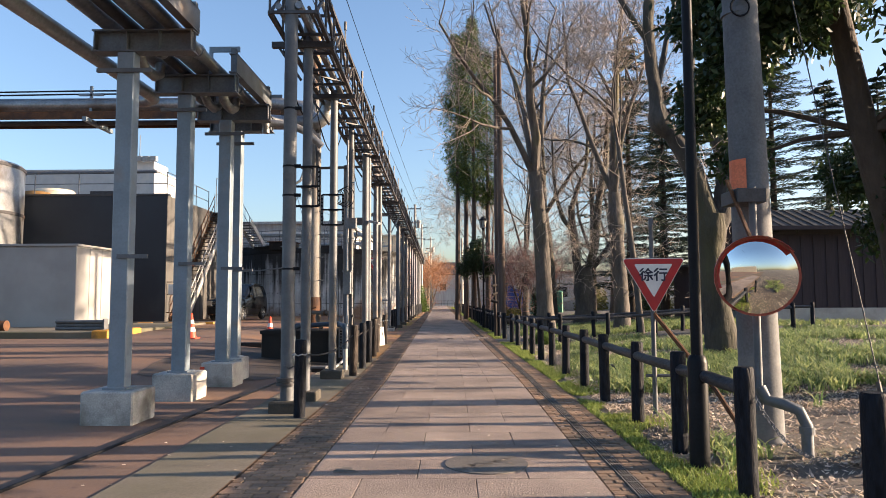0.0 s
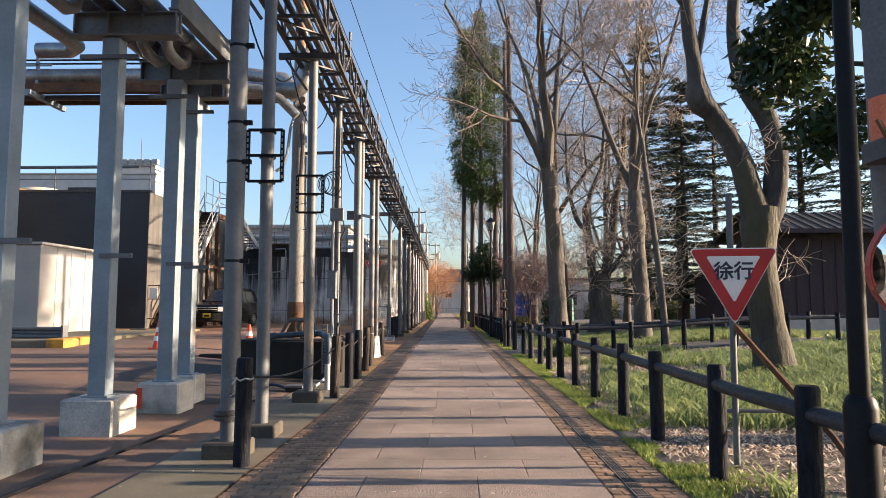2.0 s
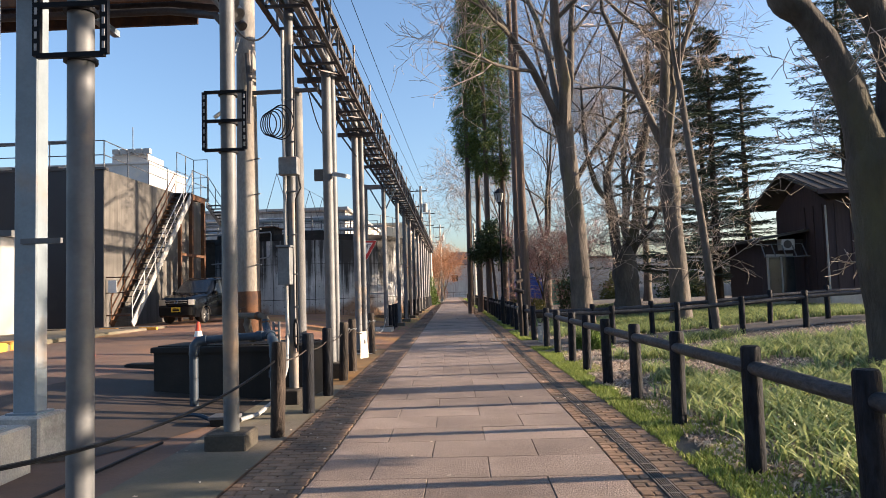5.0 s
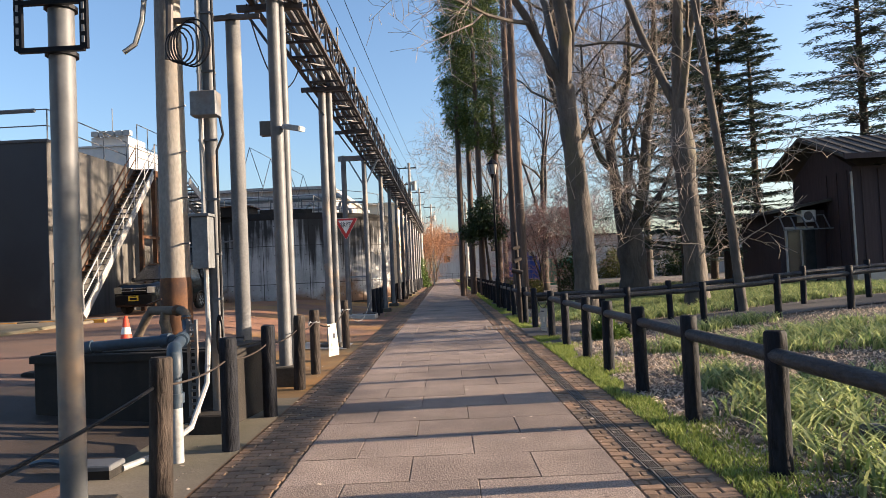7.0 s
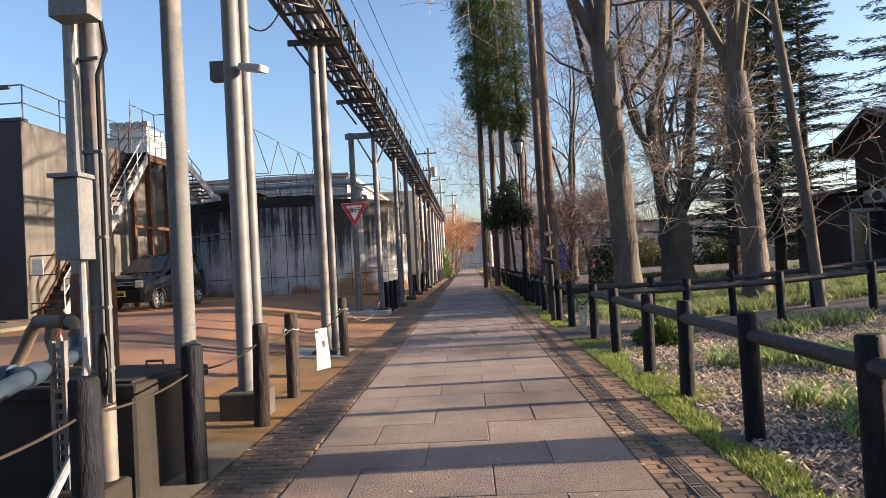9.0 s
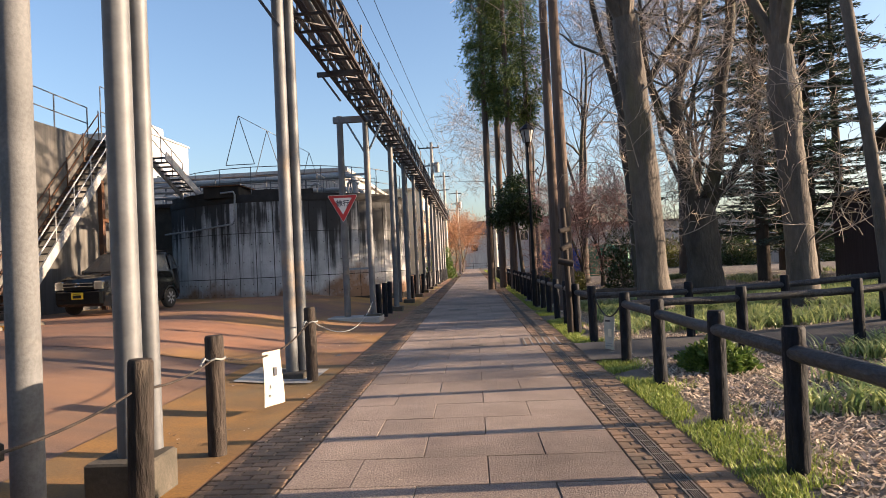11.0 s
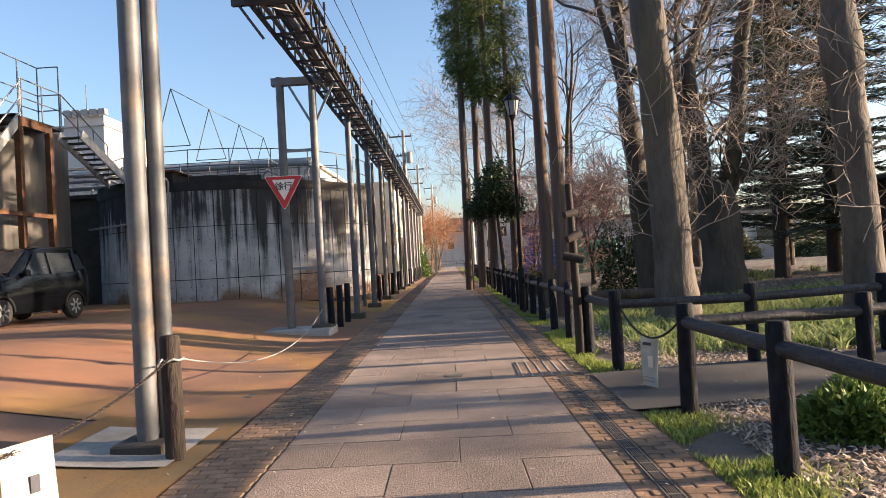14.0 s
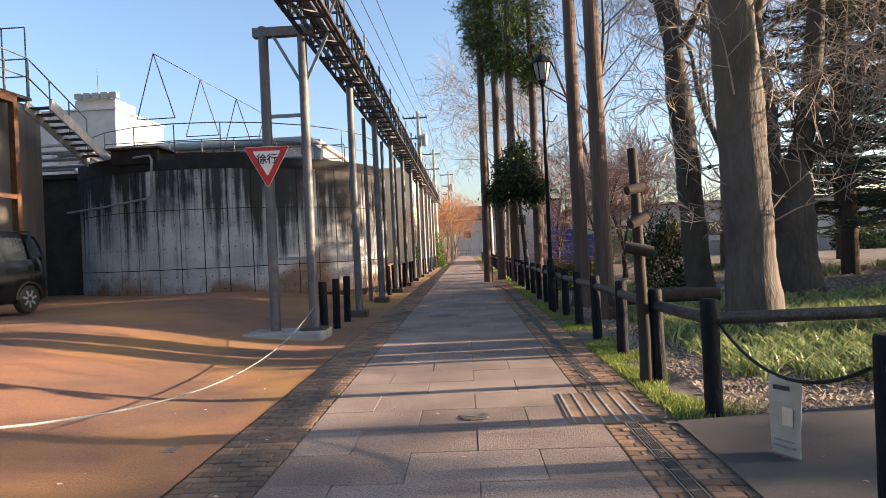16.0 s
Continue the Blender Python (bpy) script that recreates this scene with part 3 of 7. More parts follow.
rack_column(-4.16, 8.62)
rack_column(-4.12, 10.45, 0.3)
rack_column(-4.0, 12.0, 0.28)
rack_column(-4.06, 12.78, 0.23)
tagged(part("edge_reflector", Mesh().box(-4.285, -4.21, 11.705, 11.719, 0.1, 0.37), M_CONE, None, "orange-red reflector strip stuck to a column footing"), category="reflector")
rk = thing("pipe_rack", (-3.9, 8.6, 4.55), "grey steel pipe rack with channel beams and clad pipes", "pipe rack")
RZ = 4.67
for y, x0, x1 in ((5.6, -4.6, -3.3), (8.62, -4.6, -3.3), (10.4, -4.58, -3.3), (12.05, -4.54, -3.24), (12.85, -4.6, -3.4)):
    b = Mesh().box(x0, x1, y - 0.1, y + 0.1, RZ, RZ + 0.02).box(x0, x1, y - 0.1, y + 0.1, RZ + 0.27, RZ + 0.29).box(x0, x1, y - 0.012, y + 0.012, RZ + 0.02, RZ + 0.27)
    for k in range(4):
        xs = x0 + 0.02 + (x1 - x0 - 0.06) * k / 3
        b.box(xs, xs + 0.016, y - 0.095, y - 0.012, RZ + 0.02, RZ + 0.27)
    part("beam", b, M_RACK, rk)
for y0, y1 in ((2.0, 8.75), (10.3, 12.32)):
    part("edge_channel", Mesh().box(-3.32, -3.3, y0, y1, RZ + 0.33, RZ + 0.62).box(-3.42, -3.3, y0, y1, RZ + 0.6, RZ + 0.62).box(-3.42, -3.3, y0, y1, RZ + 0.31, RZ + 0.33), M_RACK, rk, "rust-tinged edge channel")
    for ye in (y0 + 0.06, y1 - 0.06):
        part("end_post", Mesh().box(-3.4, -3.32, ye - 0.04, ye + 0.04, RZ + 0.29, RZ + 0.7), M_RACK, rk)
part("strut_rail", Mesh().box(-3.75, -3.28, 10.36, 10.4, RZ + 0.66, RZ + 0.74).box(-3.75, -3.7, 10.36, 10.4, RZ + 0.29, RZ + 0.66), M_STEEL, rk, "galvanized cable strut")
part("strut_rail", Mesh().box(-3.5, -3.1, 12.28, 12.32, RZ + 0.5, RZ + 0.56), M_STEEL, rk, "galvanized cable strut")
for x, z, r, mt in ((-4.42, RZ + 0.41, 0.12, M_PIPEINS), (-4.15, RZ + 0.37, 0.08, M_DARKST), (-3.88, RZ + 0.42, 0.13, M_PIPEINS), (-3.62, RZ + 0.37, 0.085, M_PIPEINS)):
    part("pipe", Mesh().tube([(x, 1.5, z), (x, 12.9, z), (x + 0.03, 13.3, z), (x + 0.2, 13.6, z), (x + 0.6, 13.75, z)], r, 14), mt, rk, "", True)
    for y in (2.6, 4.4, 6.8, 9.5, 11.3):
        part("pipe_collar", Mesh().tube([(x, y, z), (x, y + 0.05, z), (x, y + 0.10, z)], [r + 0.018, r + 0.022, r + 0.018], 14), M_PIPEINS, rk, "", True)
part("pipe", Mesh().tube([(-4.78, 1.5, RZ + 0.08), (-4.78, 10.6, RZ + 0.08), (-4.82, 10.85, RZ + 0.08), (-5.0, 11.0, RZ + 0.08), (-5.4, 11.0, RZ + 0.08)], 0.1, 14), M_PIPEINS, rk, "", True)
for x, y in ((-4.3, 9.2), (-4.02, 10.9), (-3.75, 11.0)):
    part("pipe_bend", Mesh().tube([(x, y, RZ + 0.3), (x, y + 0.05, RZ + 0.14), (x, y + 0.2, RZ + 0.07), (x, y + 0.5, RZ + 0.06), (x, y + 0.66, RZ + 0.14), (x, y + 0.7, RZ + 0.3)], 0.075, 12), M_PIPEINS, rk, "clad expansion bend", True)
part("cross_pipe", Mesh().tube([(-4.0, 13.75, RZ + 0.42), (-3.0, 13.75, RZ + 0.42), (-2.72, 13.75, RZ + 0.42), (-2.6, 13.75, RZ + 0.5), (-2.56, 13.75, RZ + 0.66), (-2.56, 13.75, RZ + 1.1)], 0.14, 16), M_PIPEINS, rk, "fat clad pipe bending up to the gantry", True)
part("cross_pipe", Mesh().tube([(-3.5, 12.5, RZ + 0.1), (-3.0, 12.62, RZ + 0.08), (-2.7, 12.7, RZ - 0.05), (-2.45, 12.75, RZ - 0.3)], 0.07, 12), M_PIPEINS, rk, "clad branch pipe", True)
part("drip_stub", Mesh().tube([(-3.42, 12.3, RZ + 0.15), (-3.42, 12.42, RZ + 0.02), (-3.42, 12.42, RZ - 0.12)], 0.07, 12), M_PIPEINS, rk, "", True)

# pipe bridge running across the yard
pb = thing("pipe_bridge", (-14, 16.6, 5.9), "long overhead pipe bridge with clad pipes and cables", "pipe bridge")
for y, z, r, mt in ((16.3, 6.22, 0.17, M_PIPEINS), (16.65, 6.2, 0.13, M_PIPEINS), (16.9, 6.12, 0.08, M_DARKST), (16.45, 5.82, 0.06, M_DARKST)):
    part("pipe", Mesh().tube([(-40, y, z), (-4.3, y, z), (-3.6, y, z - 0.1), (-3.3, y - 0.1, z - 0.45)], r, 12), mt, pb, "", True)
for z in (6.5, 6.58):
    part("cable", Mesh().tube([(-40 + 2.2 * k, 16.2, z - 0.06 * abs(math.sin(k * 1.3))) for k in range(17)], 0.02, 5), M_BLACK, pb)
part("girder", Mesh().box(-40, -4.1, 16.1, 16.16, 5.84, 6.02).box(-40, -4.1, 17.0, 17.06, 5.84, 6.02), M_RUST, pb, "rusty girder")
for k in range(9):
    x = -5.5 - 3.2 * k
    part("cross_bearer", Mesh().box(x - 0.05, x + 0.05, 15.9, 17.2, 5.74, 5.84), M_STEEL, pb)
    if k % 2 == 1:
        part("cable_bracket", Mesh().box(x - 0.03, x + 0.03, 16.17, 16.22, 6.0, 6.66).box(x - 0.3, x + 0.3, 16.17, 16.22, 6.42, 6.46), M_STEEL, pb)
part("leg", Mesh().box(-22.1, -21.9, 16.95, 17.15, gh(-22, 17) - 0.1, 5.76), M_STEEL, pb)


# ---------------------------------------------------------------- concrete tank
TKX, TKY, TKR, TKB, TKT = -8.75, 45.4, 5.3, 0.3, 4.5
tank = thing("concrete_tank", (TKX, TKY, TKB), "large round concrete tank with black rain streaks", "tank")
seg = 48
ties = Mesh()
for row, (za, zb) in enumerate(((TKB, 1.25), (1.25, 3.0), (3.0, TKT - 0.3))):
    for k in range(seg):
        a0, a1 = 2 * math.pi * k / seg, 2 * math.pi * (k + 1) / seg
        if math.sin((a0 + a1) / 2) > 0.6:
            continue
        g = 0.003
        m = Mesh()
        vs = []
        for z in (za + 0.012, zb - 0.012):
            for j in range(3):
                a = a0 + g + (a1 - a0 - 2 * g) * j / 2
                vs.append((TKX + TKR * math.cos(a), TKY + TKR * math.sin(a), z))
            for j in range(2, -1, -1):
                a = a0 + g + (a1 - a0 - 2 * g) * j / 2
                vs.append((TKX + (TKR - 0.1) * math.cos(a), TKY + (TKR - 0.1) * math.sin(a), z))
        m.add(vs, [(5, 4, 3, 2, 1, 0), (6, 7, 8, 9, 10, 11)] + [(i, (i + 1) % 6, 6 + (i + 1) % 6, 6 + i) for i in range(6)])
        part("wall_panel", m, M_TANK, tank)
        am = (a0 + a1) / 2
        for dz in (0.35, 0.75):
            for da in (-0.03, 0.035):
                zz = za + (zb - za) * dz
                c0 = Vector((TKX + TKR * math.cos(am + da), TKY + TKR * math.sin(am + da), zz))
                ties.rod(c0, c0 + Vector((math.cos(am), math.sin(am), 0)) * 0.006, 0.02, 6)
tagged(part("tie_holes", ties, M_TANKTOP, tank), kind="stuff")
core = Mesh().lathe(TKX, TKY, [(TKR - 0.02, TKB - 0.4), (TKR - 0.02, TKT - 0.32)], 88)
part("core", core, M_TANKTOP, tank, "", True)
part("rim", Mesh().lathe(TKX, TKY, [(TKR + 0.02, TKT - 0.31), (TKR + 0.05, TKT - 0.05), (TKR + 0.02, TKT), (TKR - 0.3, TKT)], 88), M_TANKTOP, tank, "blackened mossy rim", True)

# ---------------------------------------------------------------- dark building with flat roof
bA = thing("yard_building", (-13.0, 30.4, 0.42), "dark grey windowless flat-roofed plant building", "building")
BX, BY0, BY1, BZ = -12.7, 30.3, 39.85, 6.15
# front wall has a darker, bluer colour than the side wall
part("front_wall", Mesh().box(-30, BX - 0.02, BY0, BY0 + 0.25, 0.2, BZ), M_WALLD, bA, "dark slate-coloured wall")
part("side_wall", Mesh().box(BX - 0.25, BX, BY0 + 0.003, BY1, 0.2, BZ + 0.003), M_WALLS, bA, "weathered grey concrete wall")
part("roof", Mesh().box(-30, BX - 0.25, BY0 + 0.25, BY1, BZ - 0.25, BZ - 0.1), M_PAD, bA)
part("back_wall", Mesh().box(-30, BX - 0.25, BY1 - 0.25, BY1, 0.2, BZ - 0.25), M_WALLS, bA)
part("coping", Mesh().box(-30, BX + 0.03, BY0 - 0.04, BY0 + 0.29, BZ + 0.003, BZ + 0.09), M_DARKST, bA)

# white panel box on a raised plinth
pl = structure("plinth", Mesh().box(-24, -9.9, 19.7, 29.0, 0.0, 0.6, 0.03), M_EDGE, "raised dirty concrete plinth with yellow edge blocks")
wb = thing("storage_cabin", (-15, 25, 0.6), "off-white flat panel storage cabin on the plinth", "cabin")
part("body", Mesh().box(-17.4, -13.0, 23.6, 27.1, 0.6, 3.38, 0.02), M_CABIN, wb)
part("roof_edge", Mesh().box(-17.46, -12.94, 23.54, 27.16, 3.38, 3.46, 0.01), M_CABIN, wb)
for k in range(3):
    part("panel_seam", Mesh().box(-13.0, -12.985, 24.45 + 0.85 * k, 24.49 + 0.85 * k, 0.65, 3.36), M_CABIN, wb)

# ---------------------------------------------------------------- house in the grove
hs = thing("house", (16, 38, 0.35), "dark brown timber house with a shallow hipped roof", "house")
part("wall", Mesh().box(13.9, 24, 34.0, 38.4, 0.2, 4.6), M_BROWNW, hs)
part("base_course", Mesh().box(13.84, 24.06, 33.94, 38.46, 0.2, 1.0), M_PAD, hs, "pale plastered base")
rf = Mesh().add([(13.1, 33.0, 4.78), (25, 33.0, 4.78), (25, 36.2, 5.95), (13.1, 36.2, 5.95), (25, 39.4, 4.78), (13.1, 39.4, 4.78),
                 (13.1, 33.0, 4.9), (25, 33.0, 4.9), (25, 36.2, 6.07), (13.1, 36.2, 6.07), (25, 39.4, 4.9), (13.1, 39.4, 4.9)],
                [(3, 2, 1, 0), (5, 4, 2, 3), (6, 7, 8, 9), (9, 8, 10, 11), (0, 1, 7, 6), (0, 6, 9, 3), (3, 9, 11, 5), (5, 11, 10, 4), (1, 2, 8, 7), (2, 4, 10, 8)])
part("roof", rf, M_ROOF, hs)
part("gable_wall", Mesh().add([(13.9, 34.0, 4.6), (13.9, 38.4, 4.6), (13.9, 36.2, 5.75), (14.1, 34.0, 4.6), (14.1, 38.4, 4.6), (14.1, 36.2, 5.75)], [(2, 1, 0), (3, 4, 5), (0, 1, 4, 3), (1, 2, 5, 4), (2, 0, 3, 5)]), M_BROWNW, hs)
for k in range(23):
    xs = 13.2 + 0.52 * k
    part("roof_seam", Mesh().bar((xs, 33.0, 4.92), (xs, 36.2, 6.09), 0.05, 0.04), M_ROOF, hs)
part("wall_unit", Mesh().box(12.75, 13.3, 35.5, 35.9, 2.75, 3.2, 0.02), M_WHITE, hs, "white outdoor air unit on brackets")
part("unit_fan", Mesh().tube([(13.0, 35.499, 2.98), (13.0, 35.49, 2.98)], 0.17, 16), M_DARKST, hs)
part("eave_board", Mesh().box(13.06, 25.04, 32.94, 32.99, 4.74, 4.93), M_BROWNW, hs)
part("annex", Mesh().box(12.1, 13.88, 36.0, 39.5, 0.2, 3.2), M_BROWNW, hs)
part("annex_roof", Mesh().add([(11.5, 35.4, 3.1), (13.88, 35.4, 3.5), (13.88, 40, 3.5), (11.5, 40, 3.1), (11.5, 35.4, 3.2), (13.88, 35.4, 3.6), (13.88, 40, 3.6), (11.5, 40, 3.2)], [(3, 2, 1, 0), (4, 5, 6, 7), (0, 1, 5, 4), (1, 2, 6, 5), (2, 3, 7, 6), (3, 0, 4, 7)]), M_ROOF, hs)


# ---------------------------------------------------------------- trees
def unit(v):
    return v.normalized() if v.length > 1e-6 else Vector((0, 0, 1))


def rnd_vec(rng):
    return Vector((rng.gauss(0, 1), rng.gauss(0, 1), rng.gauss(0, 1)))


def grow(mesh, twigs, p, d, length, r, level, rng, last, up=0.06, wob=0.10, kids=(5, 6, 6, 5), spread=0.75):
    nseg = (6, 5, 4, 3, 2)[min(level, 4)]
    pts, rad = [p.copy()], [r]
    for i in range(nseg):
        d = unit(d + rnd_vec(rng) * wob + Vector((0, 0, up)))
        p = p + d * (length / nseg)
        pts.append(p.copy())
        rad.append(max(0.007, r * (1 - 0.72 * (i + 1) / nseg)))
    (mesh if level < 2 else twigs).tube(pts, rad, (9, 6, 4, 3, 3)[min(level, 4)], False)
    if level >= last:
        return
    for k in range(kids[min(level, 3)]):
        f = 0.25 + 0.75 * (k + rng.random()) / kids[min(level, 3)]
        i = min(nseg - 1, int(f * nseg))
        q = pts[i].lerp(pts[i + 1], f * nseg - i)
        axis = unit((pts[i + 1] - pts[i]))
        out = unit(rnd_vec(rng).cross(axis))
        grow(mesh, twigs, q, unit(axis * (1 - spread * 0.5) + out * spread), length * rng.uniform(0.42, 0.62), max(0.008, rad[i] * 0.52), level + 1, rng, last, up, wob * 1.15, kids, spread)


def curved(pts, rad, k=5):
    """A smooth curve through the points, with its radii."""
    pts = [Vector(p) for p in pts]
    out, rr = [], []
    for i in range(len(pts) - 1):
        p0, p1, p2, p3 = pts[max(i - 1, 0)], pts[i], pts[i + 1], pts[min(i + 2, len(pts) - 1)]
        for j in range(k):
            t = j / k
            out.append(0.5 * (2 * p1 + (p2 - p0) * t + (2 * p0 - 5 * p1 + 4 * p2 - p3) * t * t + (3 * p1 - p0 - 3 * p2 + p3) * t ** 3))
            rr.append(rad[i] + (rad[i + 1] - rad[i]) * S(t))
    return out + [pts[-1]], rr + [rad[-1]]


def bare_tree(x, y, h, r, seed, lean=(0, 0), fork=0.35, limbs=4, mat=None, twig=None, label="tall leafless tree with grey-brown bark", last=4, burl=0.0, kids=(4, 5, 6, 5), flare=1.3, kink=0.0):
    rng = random.Random(seed)
    g = gh(x, y)
    t = thing("tree", (x, y, g), label, "tree", "bare trees")
    mesh, twigs = Mesh(), Mesh()
    p = Vector((x, y, g - 0.2))
    top = h * fork
    pts, rad = [], []
    for i in range(13):
        f = i / 12
        pts.append(Vector((x + lean[0] * f + 0.04 * math.sin(5 * f + seed), y + lean[1] * f + 0.04 * math.cos(4 * f + seed), g - 0.2 + (top + 0.2) * f)))
        rad.append(r * (1 + (flare - 1) * math.exp(-f * top / 0.35)) * (1 - 0.25 * f) * (1 + burl * math.exp(-((f - 0.8) / 0.08) ** 2)))
    mesh.tube(*curved(pts, rad, 4), 18, False, 0.10)
    d0 = unit(Vector((lean[0], lean[1], top)))
    for k in range(limbs):
        a = 2 * math.pi * (k + rng.uniform(-0.2, 0.2)) / limbs + seed
        tilt = rng.uniform(0.22, 0.48) if k else 0.08
        d = unit(d0 + Vector((math.cos(a), math.sin(a), 0)) * tilt)
        grow(mesh, twigs, pts[-1] - d0 * 0.2 * k * 0.5, d, (h - top) * rng.uniform(0.75, 1.0), rad[-1] * (0.8 if k == 0 else 0.55), 0, rng, last, kids=kids)
    for k in range(16 if r > 0.2 else 6):
        f = rng.uniform(0.25, 1.0)
        q = pts[int(f * 11)]
        a = rng.uniform(0, 6.283)
        grow(mesh, twigs, q + Vector((math.cos(a), math.sin(a), 0)) * r * 0.7, unit(Vector((math.cos(a), math.sin(a), rng.uniform(0.1, 0.9)))), rng.uniform(0.9, 2.4), 0.016, 2, rng, 4, 0.03, 0.16, (4, 4, 5, 4), 0.8)
    part("trunk", mesh, mat or M_BARK, t, "", True)
    part("twig_crown", twigs, twig or M_TWIG, t)
    return t


def leaf_quads(mesh, p, d, length, width, rng):
    s = unit(d.cross(rnd_vec(rng))) * (width / 2)
    mid = p + d * (length * 0.5)
    mesh.add([p, mid + s, p + d * length, mid - s], [(0, 1, 2, 3)])


def sugi(x, y, h, bottom, seed, width=1.7, label="tall slender cedar with dark drooping foliage"):
    rng = random.Random(seed)
    g = gh(x, y)
    t = thing("cedar_tree", (x, y, g), label, "tree", "cedars")
    m = Mesh().tube([(x, y, g - 0.2), (x + 0.05, y, h * 0.4), (x, y, h)], [0.2, 0.16, 0.03], 10, False)
    part("trunk", m, M_CEDARB, t, "reddish fibrous bark", True)
    lf = Mesh()
    for k in range(int((h - bottom) * 30)):
        f = rng.random() ** 0.9
        z = bottom + (h - bottom) * f
        wob = 0.75 + 0.55 * noise.noise((z * 0.5, seed, 0)) + 0.3 * noise.noise((z * 1.7, seed, 3))
        reach = width * wob * min(1.0, (1 - f) * 2.4 + 0.15) * (0.7 + 0.3 * min(1, f * 5)) * rng.uniform(0.55, 1.15)
        a = rng.uniform(0, 2 * math.pi)
        out = Vector((math.cos(a), math.sin(a), 0))
        base = Vector((x, y, z))
        for j in range(44):
            u = math.sqrt(rng.uniform(0.06, 1.0))
            c = base + out * (reach * u) + Vector((0, 0, 0.28 * reach * u - 0.42 * reach * u * u)) + rnd_vec(rng) * (0.05 + 0.10 * u)
            d = unit(out * 0.55 + rnd_vec(rng) * 0.5 + Vector((0, 0, 0.15 - 0.75 * u)))
            leaf_quads(lf, c, d, rng.uniform(0.14, 0.34), rng.uniform(0.025, 0.055), rng)
    part("crown", lf, M_SUGI, t)
    return t


def deodar(x, y, h, bottom, seed, width=4.0, label="deodar conifer with tiered dark needle branches"):
    rng = random.Random(seed)
    g = gh(x, y)
    t = thing("conifer_tree", (x, y, g), label, "tree", "conifers")
    m = Mesh().tube([(x, y, g - 0.2), (x, y, h * 0.5), (x, y, h)], [0.24, 0.16, 0.03], 10, False)
    lf = Mesh()
    z = bottom
    while z < h:
        f = (z - bottom) / (h - bottom)
        for k in range(5):
            a = 2 * math.pi * (k + rng.random()) / 5
            length = width * (1 - f) ** 0.7 * rng.uniform(0.5, 1.15) + 0.25
            d = Vector((math.cos(a), math.sin(a), rng.uniform(0.02, 0.22)))
            pts = [Vector((x, y, z + rng.uniform(-0.25, 0.25)))]
            for i in range(5):
                pts.append(pts[-1] + unit(d) * (length / 5))
                d = d + Vector((rng.uniform(-0.1, 0.1), rng.uniform(-0.1, 0.1), -0.045))
            m.tube(pts, [0.035, 0.03, 0.022, 0.016, 0.01, 0.006], 4, False)
            flat = unit(Vector((-d.y, d.x, 0)))
            for i in range(1, 6):
                broad = 0.16 + 0.5 * length / 5 * (1.25 - 0.2 * i)
                for j in range(36):
                    s2 = rng.choice((-1, 1)) * rng.random() ** 0.8 * broad
                    q = pts[i - 1].lerp(pts[i], rng.random()) + flat * s2 + Vector((0, 0, -0.12 * abs(s2) + rng.uniform(-0.03, 0.05)))
                    go = unit(d) * 0.7 + flat * rng.choice((-1, 1)) * 0.6 + rnd_vec(rng) * 0.35
                    go.z = go.z * 0.4 - 0.04
                    leaf_quads(lf, q, unit(go), rng.uniform(0.16, 0.38), rng.uniform(0.024, 0.055), rng)
        z += rng.uniform(0.35, 0.7)
    part("trunk", m, M_BARKD, t, "", True)
    part("crown", lf, M_FIR, t)
    return t


def evergreen(x, y, clumps, seed, trunk, n=900, leaf=0.13, name="evergreen_tree", label="dark glossy evergreen broadleaf tree", r0=0.12):
    """Clumps: (x, y, z, radius, height)."""
    rng = random.Random(seed)
    g = gh(x, y)
    t = thing(name, (x, y, g), label, "tree", "evergreens")
    m, lf = Mesh(), Mesh()
    m.tube(trunk, [r0 * (1 - 0.6 * i / (len(trunk) - 1)) for i in range(len(trunk))], 10, False)
    tip = Vector(trunk[-1])
    for cxx, cyy, czz, cr, chh in clumps:
        c = Vector((cxx, cyy, czz))
        base = min((Vector(p) for p in trunk), key=lambda p: (p - c).length)
        m.tube([base, base.lerp(c, 0.5) + Vector((0, 0, 0.1)), c], [min(r0 * 0.4, 0.06), min(r0 * 0.3, 0.04), 0.012], 5, False)
        for k in range(int(n * cr * cr)):
            d = unit(rnd_vec(rng))
            q = c + Vector((d.x * cr, d.y * cr, d.z * chh)) * (rng.random() ** 0.45) * (0.75 + 0.4 * noise.noise(d * 2.2 + c))
            for j in range(3):
                leaf_quads(lf, q + rnd_vec(rng) * 0.06, unit(rnd_vec(rng) + Vector((0, 0, -0.5))), rng.uniform(0.7, 1.3) * leaf, leaf * 0.42, rng)
    part("trunk", m, M_BARKD, t, "", True)
    part("crown", lf, M_EVER, t)
    return t


# near forked trunk with heavy limbs
old = thing("tree", (6.5, 17.3, gh(6.5, 17.3)), "massive forked old tree with knobbly bark", "tree", "bare trees")
om, ow, orng = Mesh(), Mesh(), random.Random(11)
om.tube(*curved([(6.72, 17.3, 0.0), (6.66, 17.3, 0.45), (6.56, 17.3, 1.2), (6.45, 17.3, 2.4), (6.47, 17.3, 3.1), (6.5, 17.3, 3.6)], [0.50, 0.40, 0.34, 0.32, 0.37, 0.32]), 20, False, 0.16)
om.tube(*curved([(6.45, 17.3, 3.0), (6.35, 17.3, 3.8), (6.1, 17.3, 4.7), (5.6, 17.3, 5.6), (5.28, 17.3, 6.0), (5.2, 17.3, 6.7), (5.05, 17.3, 8.5), (5.2, 17.2, 10.5)], [0.3, 0.27, 0.23, 0.22, 0.27, 0.18, 0.14, 0.07]), 16, False, 0.2)
